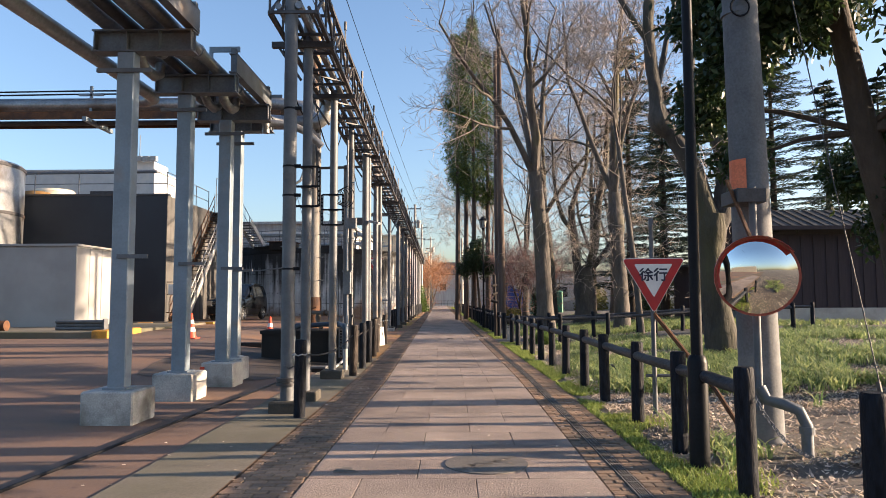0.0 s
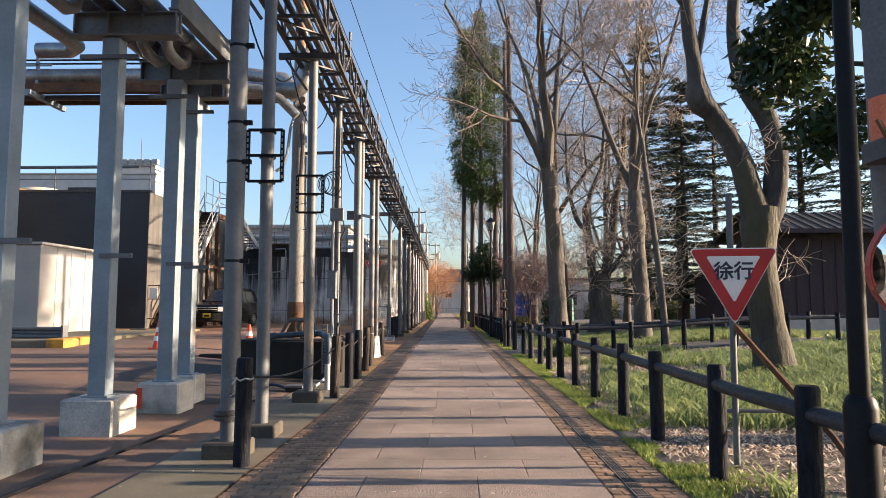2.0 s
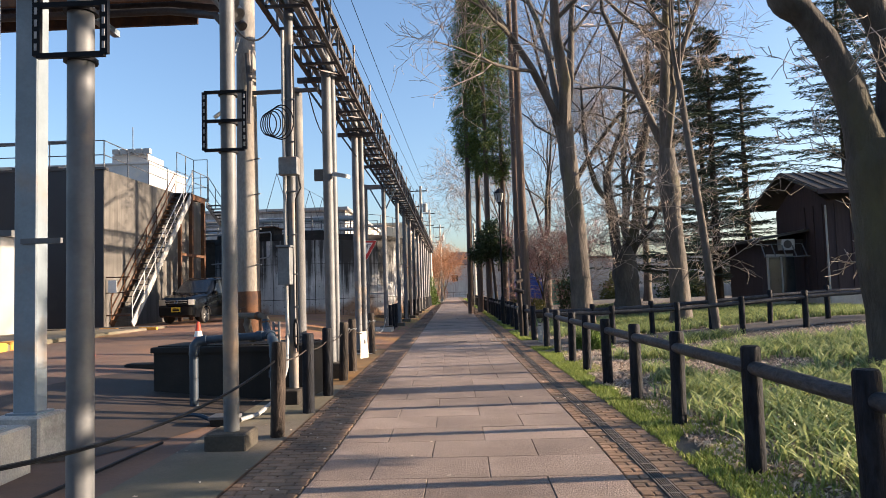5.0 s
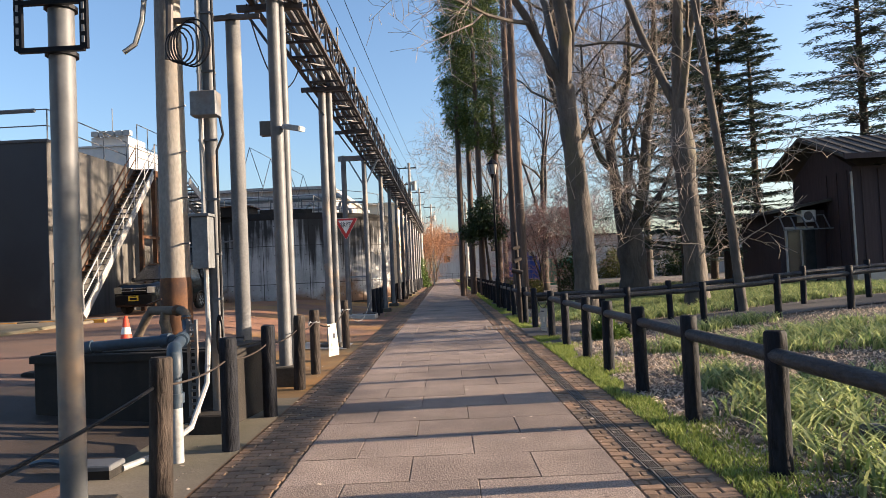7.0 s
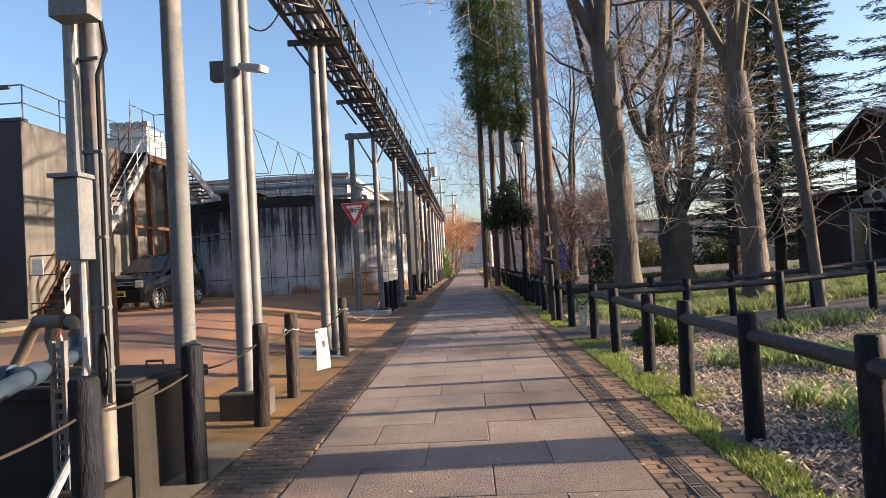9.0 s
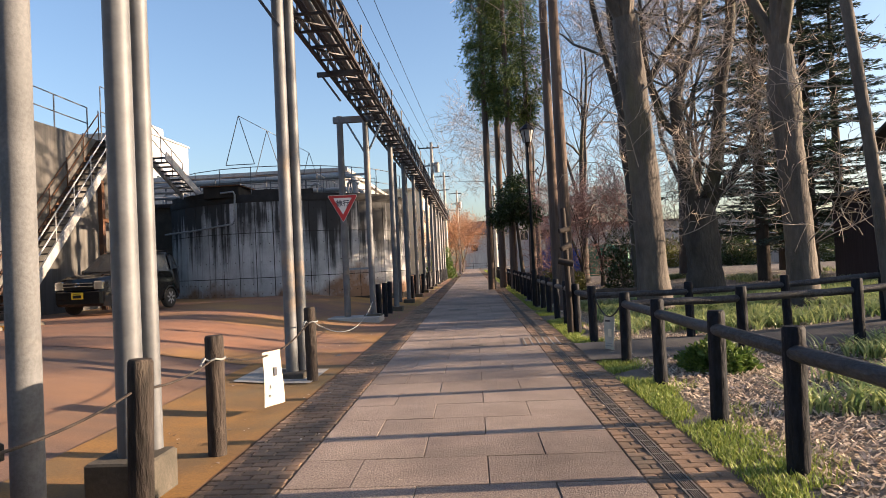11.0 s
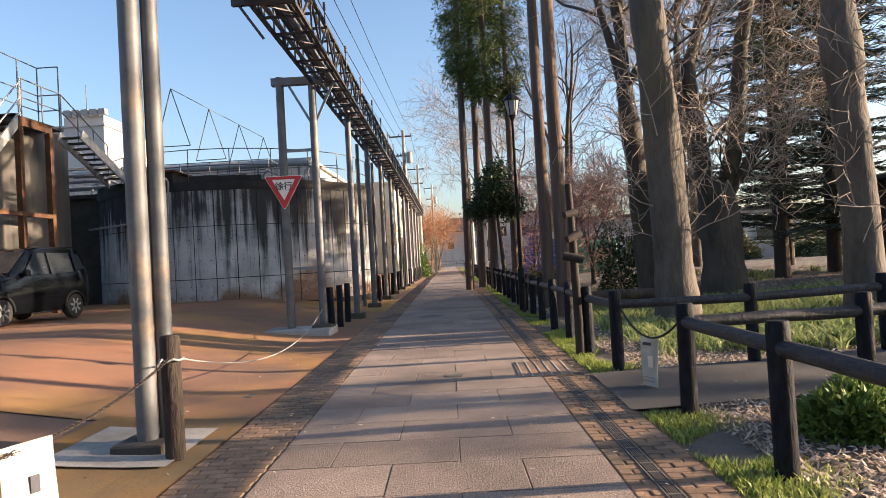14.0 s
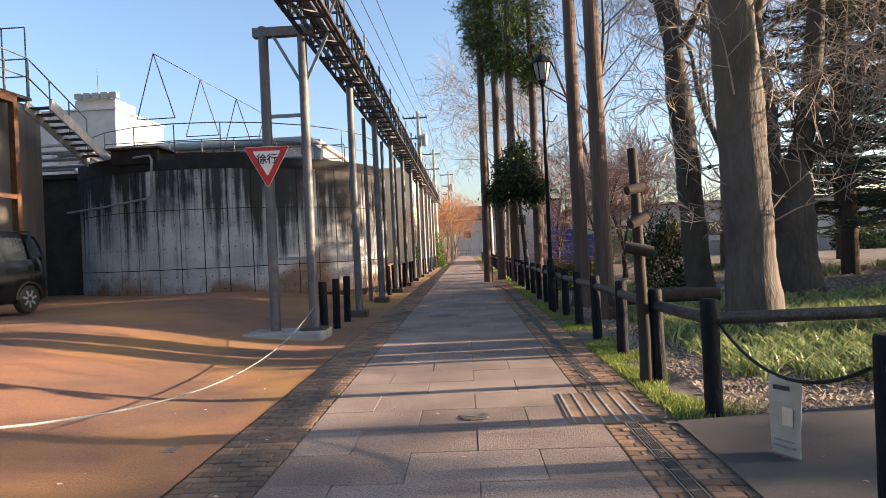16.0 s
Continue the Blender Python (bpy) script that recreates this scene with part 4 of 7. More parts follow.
om.tube(*curved([(6.55, 17.3, 3.1), (6.85, 17.35, 3.9), (6.95, 17.4, 4.7), (6.75, 17.4, 5.6), (6.25, 17.4, 6.5), (6.1, 17.4, 7.6), (6.3, 17.4, 10)], [0.27, 0.25, 0.24, 0.22, 0.19, 0.14, 0.07]), 16, False, 0.2)
for q, d, ln in (((5.2, 17.3, 6.7), (0.5, 0.3, 1), 4.5), ((5.1, 17.3, 8), (-0.6, -0.2, 1), 4), ((5.2, 17.2, 10), (0.1, 0.2, 1), 4), ((6.2, 17.4, 7), (0.8, 0.2, 0.8), 4), ((6.2, 17.4, 8.5), (-0.3, 0.4, 1), 4), ((6.3, 17.4, 9.6), (0.3, -0.3, 1), 4)):
    grow(om, ow, Vector(q), unit(Vector(d)), ln, 0.09, 1, orng, 4, kids=(4, 5, 5, 4))
for k in range(16):
    q = Vector((6.55, 17.3, orng.uniform(1.5, 3.4))) if k < 6 else Vector(orng.choice(((6.1, 17.3, 4.7), (5.4, 17.3, 5.8), (6.95, 17.4, 4.7), (6.5, 17.4, 6.1), (5.1, 17.3, 7.6))))
    a = orng.uniform(0, 6.283)
    grow(om, ow, q + Vector((math.cos(a), math.sin(a), 0)) * 0.2, unit(Vector((math.cos(a), math.sin(a), 0.5))), orng.uniform(0.6, 1.6), 0.014, 2, orng, 4, 0.03, 0.16, (4, 4, 5, 4), 0.8)
part("trunk", om, M_BARKO, old, "", True)
part("twig_crown", ow, M_TWIG, old)
bare_tree(4.23, 31.0, 17, 0.39, 5, (-0.52, -0.4), 0.42, 4, label="tall smooth-barked leafless tree")
multi = thing("tree", (6.8, 35.7, gh(6.8, 35.7)), "multi-stemmed leafless tree on one broad fluted stump", "tree", "bare trees")
mm, mw, mrng = Mesh(), Mesh(), random.Random(8)
mm.tube(*curved([(6.8, 35.7, 0.0), (6.8, 35.7, 0.6), (6.78, 35.7, 1.6), (6.76, 35.7, 2.5), (6.76, 35.7, 3.1)], [0.66, 0.55, 0.50, 0.48, 0.36]), 22, False, 0.22)
stems = (([(6.6, 35.6, 2.2), (6.42, 35.6, 3.2), (6.34, 35.5, 4.1), (6.2, 35.5, 5.2), (6.15, 35.5, 6.3)], [0.27, 0.24, 0.21, 0.19, 0.17]),
         ([(6.15, 35.5, 6.1), (6.5, 35.5, 7.2), (6.95, 35.5, 8.4), (7.1, 35.4, 11.0)], [0.15, 0.12, 0.10, 0.05]),
         ([(6.25, 35.5, 5.0), (5.7, 35.5, 5.7), (5.3, 35.4, 7.4), (5.2, 35.4, 10.0)], [0.13, 0.12, 0.09, 0.04]),
         ([(6.98, 35.75, 2.3), (7.1, 35.8, 3.2), (7.4, 35.8, 4.3), (7.65, 35.8, 6.6), (8.05, 35.8, 8.7), (8.2, 35.8, 12.0)], [0.26, 0.23, 0.21, 0.19, 0.15, 0.06]),
         ([(7.1, 35.7, 2.7), (7.5, 35.6, 3.5), (7.95, 35.6, 4.1), (8.45, 35.5, 5.1), (8.8, 35.5, 6.6)], [0.12, 0.10, 0.09, 0.07, 0.04]))
for path, rad in stems:
    mm.tube(*curved(path, rad), 12, False, 0.15)
    for k in range(6):
        q = Vector(path[1 + k % (len(path) - 1)]).lerp(Vector(path[k % (len(path) - 1)]), mrng.random() * 0.7)
        a = mrng.uniform(0, 6.283)
        grow(mm, mw, q, unit(Vector((math.cos(a), math.sin(a), mrng.uniform(0.25, 1.0)))), mrng.uniform(1.6, 3.6), 0.04, 1, mrng, 4, 0.05, 0.12, (4, 5, 5, 4), 0.75)
part("trunk", mm, M_BARKO, multi, "", True)
part("twig_crown", mw, M_TWIG, multi)
bare_tree(7.4, 30.4, 15, 0.35, 13, (-0.2, 0), 0.40, 3, burl=0.36, label="leafless tree with a swollen burl")
bare_tree(5.5, 37.6, 16, 0.33, 17, (-0.5, 0), 0.38, 4, M_BARKO, burl=0.2, label="tall rough-barked leafless tree")
bare_tree(7.2, 26.5, 12, 0.12, 19, (-0.75, -0.2), 0.6, 3, label="slim leaning leafless tree", flare=1.2)
bare_tree(9.5, 47, 15, 0.3, 23, (0, 0), 0.3, 4)
bare_tree(5.5, 52, 14, 0.25, 29, (0, 0), 0.3, 4)
bare_tree(3.6, 60, 13, 0.2, 31, (0, 0), 0.35, 4)
bare_tree(13, 56, 16, 0.3, 37, (0, 0), 0.3, 4)
bare_tree(2.5, 78, 14, 0.2, 41, (0, 0), 0.35, 4)
for k, (x, y, h) in enumerate(((4.2, 44, 4.6), (5.6, 47.5, 4.8), (3.9, 55, 5.2), (7.5, 53, 5.0))):
    bare_tree(x, y, h, 0.1, 50 + k, (0.1, 0), 0.25, 5, M_BARKD, M_PLUM, "pinkish budding plum tree with fine twigs", last=3, kids=(6, 7, 7, 5))
for x, y, h in ((2.41, 33.8, 15), (2.42, 36.8, 15)):
    t = thing("cedar_tree", (x, y, gh(x, y)), "tall bare reddish cedar trunk beside the fence", "tree", "cedars")
    part("root_flare", Mesh().lathe(x, y, [(0.34, -0.1), (0.27, 0.15), (0.21, 0.45), (0.17, 0.6)], 11), M_CEDARB, t, "", True)
    part("trunk", Mesh().tube([(x, y, 0), (x + 0.02, y, 0.5), (x - 0.03, y, 6), (x - 0.05, y, h)], [0.22, 0.175, 0.15, 0.1], 14, False), M_CEDARB, t, "", True)
sugi(0.35, 50.0, 21, 8.9, 3, 1.5)
sugi(1.5, 49.2, 22, 8.5, 4, 1.6)
sugi(2.55, 50.2, 20, 8.3, 6, 1.35)
sugi(1.0, 52.0, 22, 9.6, 7, 1.7)
deodar(16.6, 47, 15, 1.5, 2, 4.0)
deodar(19.4, 41.5, 19, 3.0, 3, 4.6)
deodar(23.5, 43, 15, 2.0, 4, 4.0)
deodar(26.5, 42.5, 15, 2.0, 6, 4.2)
deodar(12.8, 41.6, 14.5, 2.0, 10, 3.4)
deodar(10.3, 40.0, 17, 1.8, 9, 3.8)
deodar(15.2, 50, 15, 1.5, 12, 3.8)
# unseen conifer, added to shade the lane around y 22 to 28
deodar(30, 26.6, 13, 0.6, 11, 3.0)
evergreen(1.9, 48.0, [(1.6, 47.8, 4.3, 1.3, 1.2), (2.3, 48.2, 3.7, 1.0, 0.9), (0.9, 47.8, 3.6, 0.9, 0.8), (1.7, 48, 5.2, 0.8, 0.8)], 3, [(1.95, 48, 0), (1.8, 48, 2), (1.6, 47.9, 4.4)], n=700, leaf=0.16, label="dense dark evergreen by the fence")
# last three clumps are unseen, added to shade the verge below y 9
evergreen(7.1, 10.6, [(4.9, 10.0, 5.9, 1.1, 0.7), (4.6, 11.5, 6.4, 1.3, 0.9), (7.3, 9.5, 4.9, 1.2, 0.9), (4.25, 11.4, 4.7, 0.75, 0.8), (4.75, 11.2, 3.75, 0.55, 0.6), (4.5, 10.6, 5.3, 0.9, 0.7), (6.4, 12, 6.5, 1.3, 0.9), (5.4, 8.2, 6.2, 1.3, 1.0), (7.6, 10.8, 3.9, 1.4, 1.1), (5.2, 9.8, 7.2, 1.6, 1.2), (8.6, 14.5, 4.1, 1.1, 0.9), (8.9, 13.2, 2.9, 1.3, 0.9), (6.9, 10.0, 3.0, 0.7, 0.6), (7.0, 8.8, 5.6, 1.4, 1.0), (8.6, 7.6, 4.6, 1.7, 1.3), (9.6, 6.0, 3.9, 1.7, 1.3), (9.2, 9.4, 3.6, 1.5, 1.2)],
          9, [(7.15, 10.6, -0.1), (7.0, 10.6, 1.2), (6.75, 10.5, 2.4), (6.2, 10.3, 4.0), (5.7, 10.1, 6.2)], n=760, leaf=0.17, r0=0.36, label="large dark evergreen overhanging the verge")


# ---------------------------------------------------------------- helpers for the smaller things
def moved(mesh, m):
    mesh.v = [tuple(m @ Vector(p)) for p in mesh.v]
    return mesh


def letters(body, size, depth=0.002):
    cu = bpy.data.curves.new("letters", "FONT")
    cu.body, cu.size, cu.extrude, cu.offset = body, size, depth, size * 0.022
    cu.align_x, cu.align_y = "CENTER", "CENTER"
    ob = bpy.data.objects.new("letters", cu)
    scene.collection.objects.link(ob)
    me = bpy.data.meshes.new_from_object(ob.evaluated_get(bpy.context.evaluated_depsgraph_get()))
    bpy.data.objects.remove(ob)
    return me


def railing(name, pts, h, label, mat, r=0.02, step=1.0, mids=(0.5,)):
    """Posts and rails along a line of 3D points."""
    x0, y0, z0 = pts[0]
    t = thing(name, (x0, y0, z0), label, "railing", "railings")
    for a, b in zip(pts, pts[1:]):
        a, b = Vector(a), Vector(b)
        n = max(1, round((b - a).length / step))
        for k in range(n + (1 if b == Vector(pts[-1]) else 0)):
            p = a.lerp(b, k / n)
            part("post", Mesh().rod(p, p + Vector((0, 0, h)), r, 6), mat, t)
        for f in (*mids, 1.0):
            off = Vector((0, 0, h * f))
            part("rail", Mesh().rod(a + off, b + off, r * 0.9, 6), mat, t)
    return t


def sag(a, b, drop, n=14):
    a, b = Vector(a), Vector(b)
    return [a.lerp(b, k / n) - Vector((0, 0, drop * 4 * (k / n) * (1 - k / n))) for k in range(n + 1)]


def rope(name, a, b, drop, r, mat, label, category="rope"):
    return tagged(part(name, Mesh().tube(sag(a, b, drop), r, 6), mat, None, label, True), category=category)


def chain(a, b, drop, label, mat, link=0.05):
    pts = sag(a, b, drop, 60)
    total = sum((q - p).length for p, q in zip(pts, pts[1:]))
    n = int(total / (link * 0.72))
    m, acc, i = Mesh(), 0.0, 0
    for k in range(n):
        goal = total * (k + 0.5) / n
        while i < len(pts) - 2 and acc + (pts[i + 1] - pts[i]).length < goal:
            acc += (pts[i + 1] - pts[i]).length
            i += 1
        d = (pts[i + 1] - pts[i]).normalized()
        c = pts[i] + d * (goal - acc)
        s = d.cross(Vector((0, 0, 1)))
        s = s.normalized() if s.length > 1e-3 else Vector((1, 0, 0))
        if k % 2:
            s = d.cross(s).normalized()
        ring = [c + d * (link * 0.5 * math.cos(t)) + s * (link * 0.28 * math.sin(t)) for t in [2 * math.pi * j / 8 for j in range(9)]]
        m.tube(ring, link * 0.09, 4, False)
    return tagged(part("chain", m, mat, None, label), category="chain", group="chains")


M_MIRROR, _t, _b = material("convex mirror", 0.03, 1.0)
_b.inputs["Base Color"].default_value = (0.80, 0.79, 0.74, 1)
M_CAR, _t, _b = material("black car paint", 0.09, 0.0, 0.32)
_b.inputs["Base Color"].default_value = (0.004, 0.005, 0.007, 1)
M_CHROME, _t, _b = material("chrome", 0.15, 1.0)
_b.inputs["Base Color"].default_value = (0.7, 0.7, 0.7, 1)
M_RUBBER = surface("tyre rubber", (0.02, 0.02, 0.02), (0.03, 0.03, 0.03), 0.8)
M_PLATE = surface("yellow plate", (0.75, 0.52, 0.02), (0.70, 0.48, 0.02), 0.5, bump=0, grain=0.05)
M_ORANGE = surface("orange plastic", (0.70, 0.18, 0.07), (0.60, 0.15, 0.06), 0.45, bump=0.03)
M_RIM = surface("faded red plastic", (0.36, 0.085, 0.05), (0.30, 0.07, 0.045), 0.5, bump=0.03)
M_CLAY = surface("rust stained pole", (0.20, 0.175, 0.15), (0.25, 0.245, 0.23), 0.85, scale=2, fine=30, bump=0.3, stretch=(1, 1, 0.4), stain=(0.33, 0.15, 0.05), stain_amount=0.25)
M_BLUEP = surface("grey-blue pvc pipe", (0.030, 0.050, 0.078), (0.020, 0.034, 0.054), 0.5, scale=4, fine=30, bump=0.05)
M_HOSEB = surface("dusty brown pipe wrap", (0.15, 0.115, 0.085), (0.10, 0.08, 0.06), 0.8, scale=6, fine=40, bump=0.4)
M_PVC = surface("pale grey conduit", (0.31, 0.32, 0.325), (0.25, 0.26, 0.265), 0.55, scale=4, fine=30, bump=0.05)
# near-black: the shade on the pit walls is put into this grimy colour
M_PIT = surface("grimy shade-dark concrete", (0.014, 0.013, 0.012), (0.028, 0.023, 0.018), 0.9, scale=1.6, fine=35, bump=0.5, streak=(0.013, 0.012, 0.011))
M_WOOD = surface("weathered dark timber", (0.036, 0.027, 0.022), (0.022, 0.017, 0.015), 0.85, scale=4, fine=30, bump=0.6, stretch=(1, 1, 0.15))
M_PAPER = surface("laminated paper", (0.44, 0.425, 0.37), (0.35, 0.335, 0.28), 0.45, scale=5, fine=20, bump=0.05, grain=0.06)
M_BLUE = surface("blue crate plastic", (0.02, 0.07, 0.36), (0.02, 0.055, 0.28), 0.5, scale=5, fine=20, bump=0.05)
M_GREENT = surface("green tarp", (0.04, 0.20, 0.13), (0.03, 0.15, 0.10), 0.6)
M_WALLG = surface("light grey wall", (0.46, 0.46, 0.44), (0.38, 0.38, 0.37), 0.8, scale=0.3, fine=15, bump=0.1, streak=(0.30, 0.29, 0.28))
M_IRON = surface("cast iron", (0.13, 0.12, 0.105), (0.18, 0.16, 0.14), 0.7, 0.2, scale=6, fine=60, bump=0.3)
M_BUSH = foliage("olive shrub leaf", (0.06, 0.07, 0.02), (0.17, 0.16, 0.05))
M_GREENB = foliage("bright shrub leaf", (0.05, 0.10, 0.02), (0.16, 0.22, 0.05))


# ---------------------------------------------------------------- verge on the right: lamp, mirror, sign, pole
lp = thing("street_lamp", (2.2, 6.3, 0), "slender black lamp post with a thick base sleeve", "street lamp", "street lamps")
part("base_sleeve", Mesh().lathe(2.2, 6.3, [(0.088, -0.15), (0.088, 0.92), (0.075, 0.97), (0.06, 0.99)], 18), M_BLACK, lp, "", True)
part("shaft", Mesh().lathe(2.2, 6.3, [(0.052, 0.98), (0.042, 6.3)], 16), M_BLACK, lp, "", True)


def lantern(owner, x, y, z):
    part("collar", Mesh().lathe(x, y, [(0.04, z - 0.15), (0.085, z - 0.02), (0.10, z)], 8), M_BLACK, owner)
    part("glass_panel", Mesh().lathe(x, y, [(0.12, z), (0.20, z + 0.38)], 6), M_PVC, owner, "frosted lantern glass")
    fr = Mesh()
    for k in range(6):
        a = 2 * math.pi * k / 6 + 0.0
        fr.rod((x + 0.125 * math.cos(a), y + 0.125 * math.sin(a), z), (x + 0.208 * math.cos(a), y + 0.208 * math.sin(a), z + 0.38), 0.014, 5)
    part("frame", fr, M_BLACK, owner)
    part("cap", Mesh().lathe(x, y, [(0.25, z + 0.38), (0.24, z + 0.42), (0.10, z + 0.55), (0.03, z + 0.60), (0.01, z + 0.68)], 8), M_BLACK, owner)


lantern(lp, 2.2, 6.3, 6.3)
for x, y, h in ((1.6, 35.9, 5.2), (fx(66), 66, 5.2)):
    l2 = thing("street_lamp", (x, y, 0), "black lantern-style lamp post beside the fence", "street lamp", "street lamps")
    part("base_sleeve", Mesh().lathe(x, y, [(0.09, -0.15), (0.09, 1.1), (0.07, 1.16), (0.05, 1.18)], 16), M_BLACK, l2, "", True)
    part("shaft", Mesh().lathe(x, y, [(0.05, 1.15), (0.035, h)], 14), M_BLACK, l2, "", True)
    part("side_arm", Mesh().tube([(x, y, 4.3), (x + 0.2, y, 4.25), (x + 0.3, y, 4.4)], 0.012, 6), M_BLACK, l2)
    lantern(l2, x, y, h)

up = thing("utility_pole", (3.25, 7.45, 0), "tall grey concrete utility pole with steel bands", "utility pole", "utility poles")
part("shaft", Mesh().tube([(3.28, 7.45, -0.3), (3.18, 7.45, 5), (3.1, 7.45, 10)], [0.215, 0.18, 0.14], 20), M_POLE, up, "", True)
for z in (2.5, 4.6, 4.9):
    part("band", Mesh().lathe(3.22 - 0.012 * z, 7.45, [(0.212 - 0.007 * z, z), (0.212 - 0.007 * z, z + 0.05)], 20), M_GALV, up)
part("reflector_wrap", moved(Mesh().add([(0.212 * math.cos(a), 0.212 * math.sin(a), z) for z in (2.55, 2.98) for a in [radians(-185 + 9 * k) for k in range(8)]], [(k, k + 1, k + 9, k + 8) for k in range(7)]), pose(3.23, 7.45, 0)), M_ORANGE, up, "peeling orange reflective wrap")
part("step_bolt", Mesh().rod((3.3, 7.4, 3.4), (3.52, 7.35, 3.42), 0.012, 6), M_GALV, up)
part("meter_ring", Mesh().tube([(3.1 + 0.1 * math.cos(t), 7.24, 4.62 + 0.1 * math.sin(t)) for t in [k * math.pi / 8 for k in range(17)]], 0.012, 5), M_BLACK, up)

mr = thing("traffic_mirror", (2.98, 6.85, 0), "round convex road mirror with an orange-red rim", "traffic mirror")
part("post", Mesh().rod((3.03, 6.95, 0.35), (3.03, 6.95, 2.62), 0.038, 12), M_GALV, mr, "", True)
part("elbow_pipe", Mesh().tube([(3.03, 6.93, 0.62), (3.08, 6.9, 0.5), (3.2, 6.82, 0.47), (3.32, 6.76, 0.42), (3.38, 6.74, 0.28), (3.38, 6.74, -0.15)], 0.055, 12), M_GALV, mr, "galvanized bent pipe", True)
part("pipe_collar", Mesh().lathe(3.38, 6.74, [(0.07, 0.2), (0.07, 0.27)], 14), M_GALV, mr)
tilt = pose(2.95, 6.72, 1.71, 95, 0, -16)
dome = Mesh().lathe(0, 0, [(0.384, 0.0), (0.33, 0.018), (0.27, 0.042), (0.2, 0.062), (0.12, 0.076), (0.05, 0.083), (0.001, 0.084)], 40)
part("mirror_face", moved(dome, tilt), M_MIRROR, mr, "convex mirror face", True)
part("rim", moved(Mesh().lathe(0, 0, [(0.36, -0.05), (0.388, -0.05), (0.392, -0.01), (0.390, 0.006), (0.382, 0.006), (0.38, -0.01)], 40), tilt), M_RIM, mr, "dull orange-red plastic rim", True)
part("hood", moved(Mesh().add([((0.393 + 0.002 * j) * math.cos(a), (0.393 + 0.002 * j) * math.sin(a), 0.0 + 0.09 * j) for j in (0, 1) for a in [radians(35 + 11 * k) for k in range(16)]], [(k, k + 1, k + 17, k + 16) for k in range(15)]), tilt), M_RED, mr, "dark red visor")
part("clamp", Mesh().box(2.85, 3.15, 6.88, 7.3, 2.46, 2.6, 0.01), M_DARKST, mr, "blue-grey clamp plate")
part("bracket_arm", Mesh().bar((2.8, 7.0, 2.7), (2.92, 6.78, 2.1), 0.04, 0.02), M_RUST, mr)


def slow_sign(x, y, ztip, width, label, yaw, post_h, post_r=0.03):
    g = gh(x, y)
    s = thing("road_sign", (x, y, g), label, "road sign", "road signs")
    if post_r:
        part("post", Mesh().rod((x, y + 0.06, g - 0.2), (x, y + 0.06, post_h), post_r, 12), M_GALV, s, "", True)
    m = pose(x, y, ztip, 90, 0, yaw)

    def tri(w, z0, t0, t1, rad):
        h = w * 0.9
        corners = [Vector((0, 0)), Vector((w / 2, h)), Vector((-w / 2, h))]
        ctr = Vector((0, h * 2 / 3))
        pts = []
        for i, c in enumerate(corners):
            inward = (ctr - c).normalized()
            cc = c + inward * rad * 2
            a0 = math.atan2(-inward.y, -inward.x)
            pts += [cc + Vector((math.cos(a0 + q), math.sin(a0 + q))) * rad for q in (-1.05, -0.5, 0, 0.5, 1.05)]
        n = len(pts)
        mm = Mesh().add([(p.x, p.y + z0, t) for t in (t0, t1) for p in pts], [tuple(range(n - 1, -1, -1)), tuple(range(n, 2 * n))] + [(i, (i + 1) % n, n + (i + 1) % n, n + i) for i in range(n)])
        return moved(mm, m)

    part("rear_plate", tri(width * 1.03, -0.012, -0.004, 0.0, 0.03), M_SIGNW, s)
    part("red_border", tri(width, 0.0, 0.0, 0.004, 0.028), M_RED, s, "red enamel border")
    part("white_field", tri(width * 0.62, width * 0.255, 0.004, 0.007, 0.012), M_SIGNW, s, "white enamel field")
    me = letters("徐行", width * 0.23)
    me.materials.clear()
    me.materials.append(M_INK)
    w = part("lettering", me, M_INK, s, "dark blue lettering")
    w.matrix_parent_inverse = s.matrix_basis.inverted()
    w.matrix_basis = m @ pose(0, width * 0.62, 0.009)
    return s


sg = slow_sign(2.61, 9.0, 1.31, 0.78, "red and white triangular slow-down sign on a steel post", -10, 2.55)
part("rusty_brace", Mesh().tube([(2.62, 9.06, 1.3), (2.84, 8.85, 0.95), (3.16, 8.4, 0.38), (3.32, 8.2, 0.02)], 0.03, 8), M_RUST, sg, "rusty diagonal brace pipe", True)
part("cross_tie", Mesh().rod((2.5, 9.06, 0.5), (3.3, 9.06, 0.5), 0.02, 8), M_GALV, sg)
slow_sign(-3.66, 32.25, 2.72, 0.80, "red and white triangular slow-down sign on the gantry leg", 3, 0, 0)

chain((2.3, 5.38, 0.76), (2.36, 3.95, 0.72), 0.28, "thin steel chain between the end posts", M_GALV)
guy = rope("guy_wire", (3.1, 7.6, 9.0), (4.1, 6.6, 0.15), 0.0, 0.006, M_DARKST, "steel guy wire of the utility pole", "guy wire")
part("wire_guard", Mesh().rod((4.03, 6.67, 0.7), (4.09, 6.61, 0.2), 0.022, 8), M_DARKST, guy, "grey sleeve")


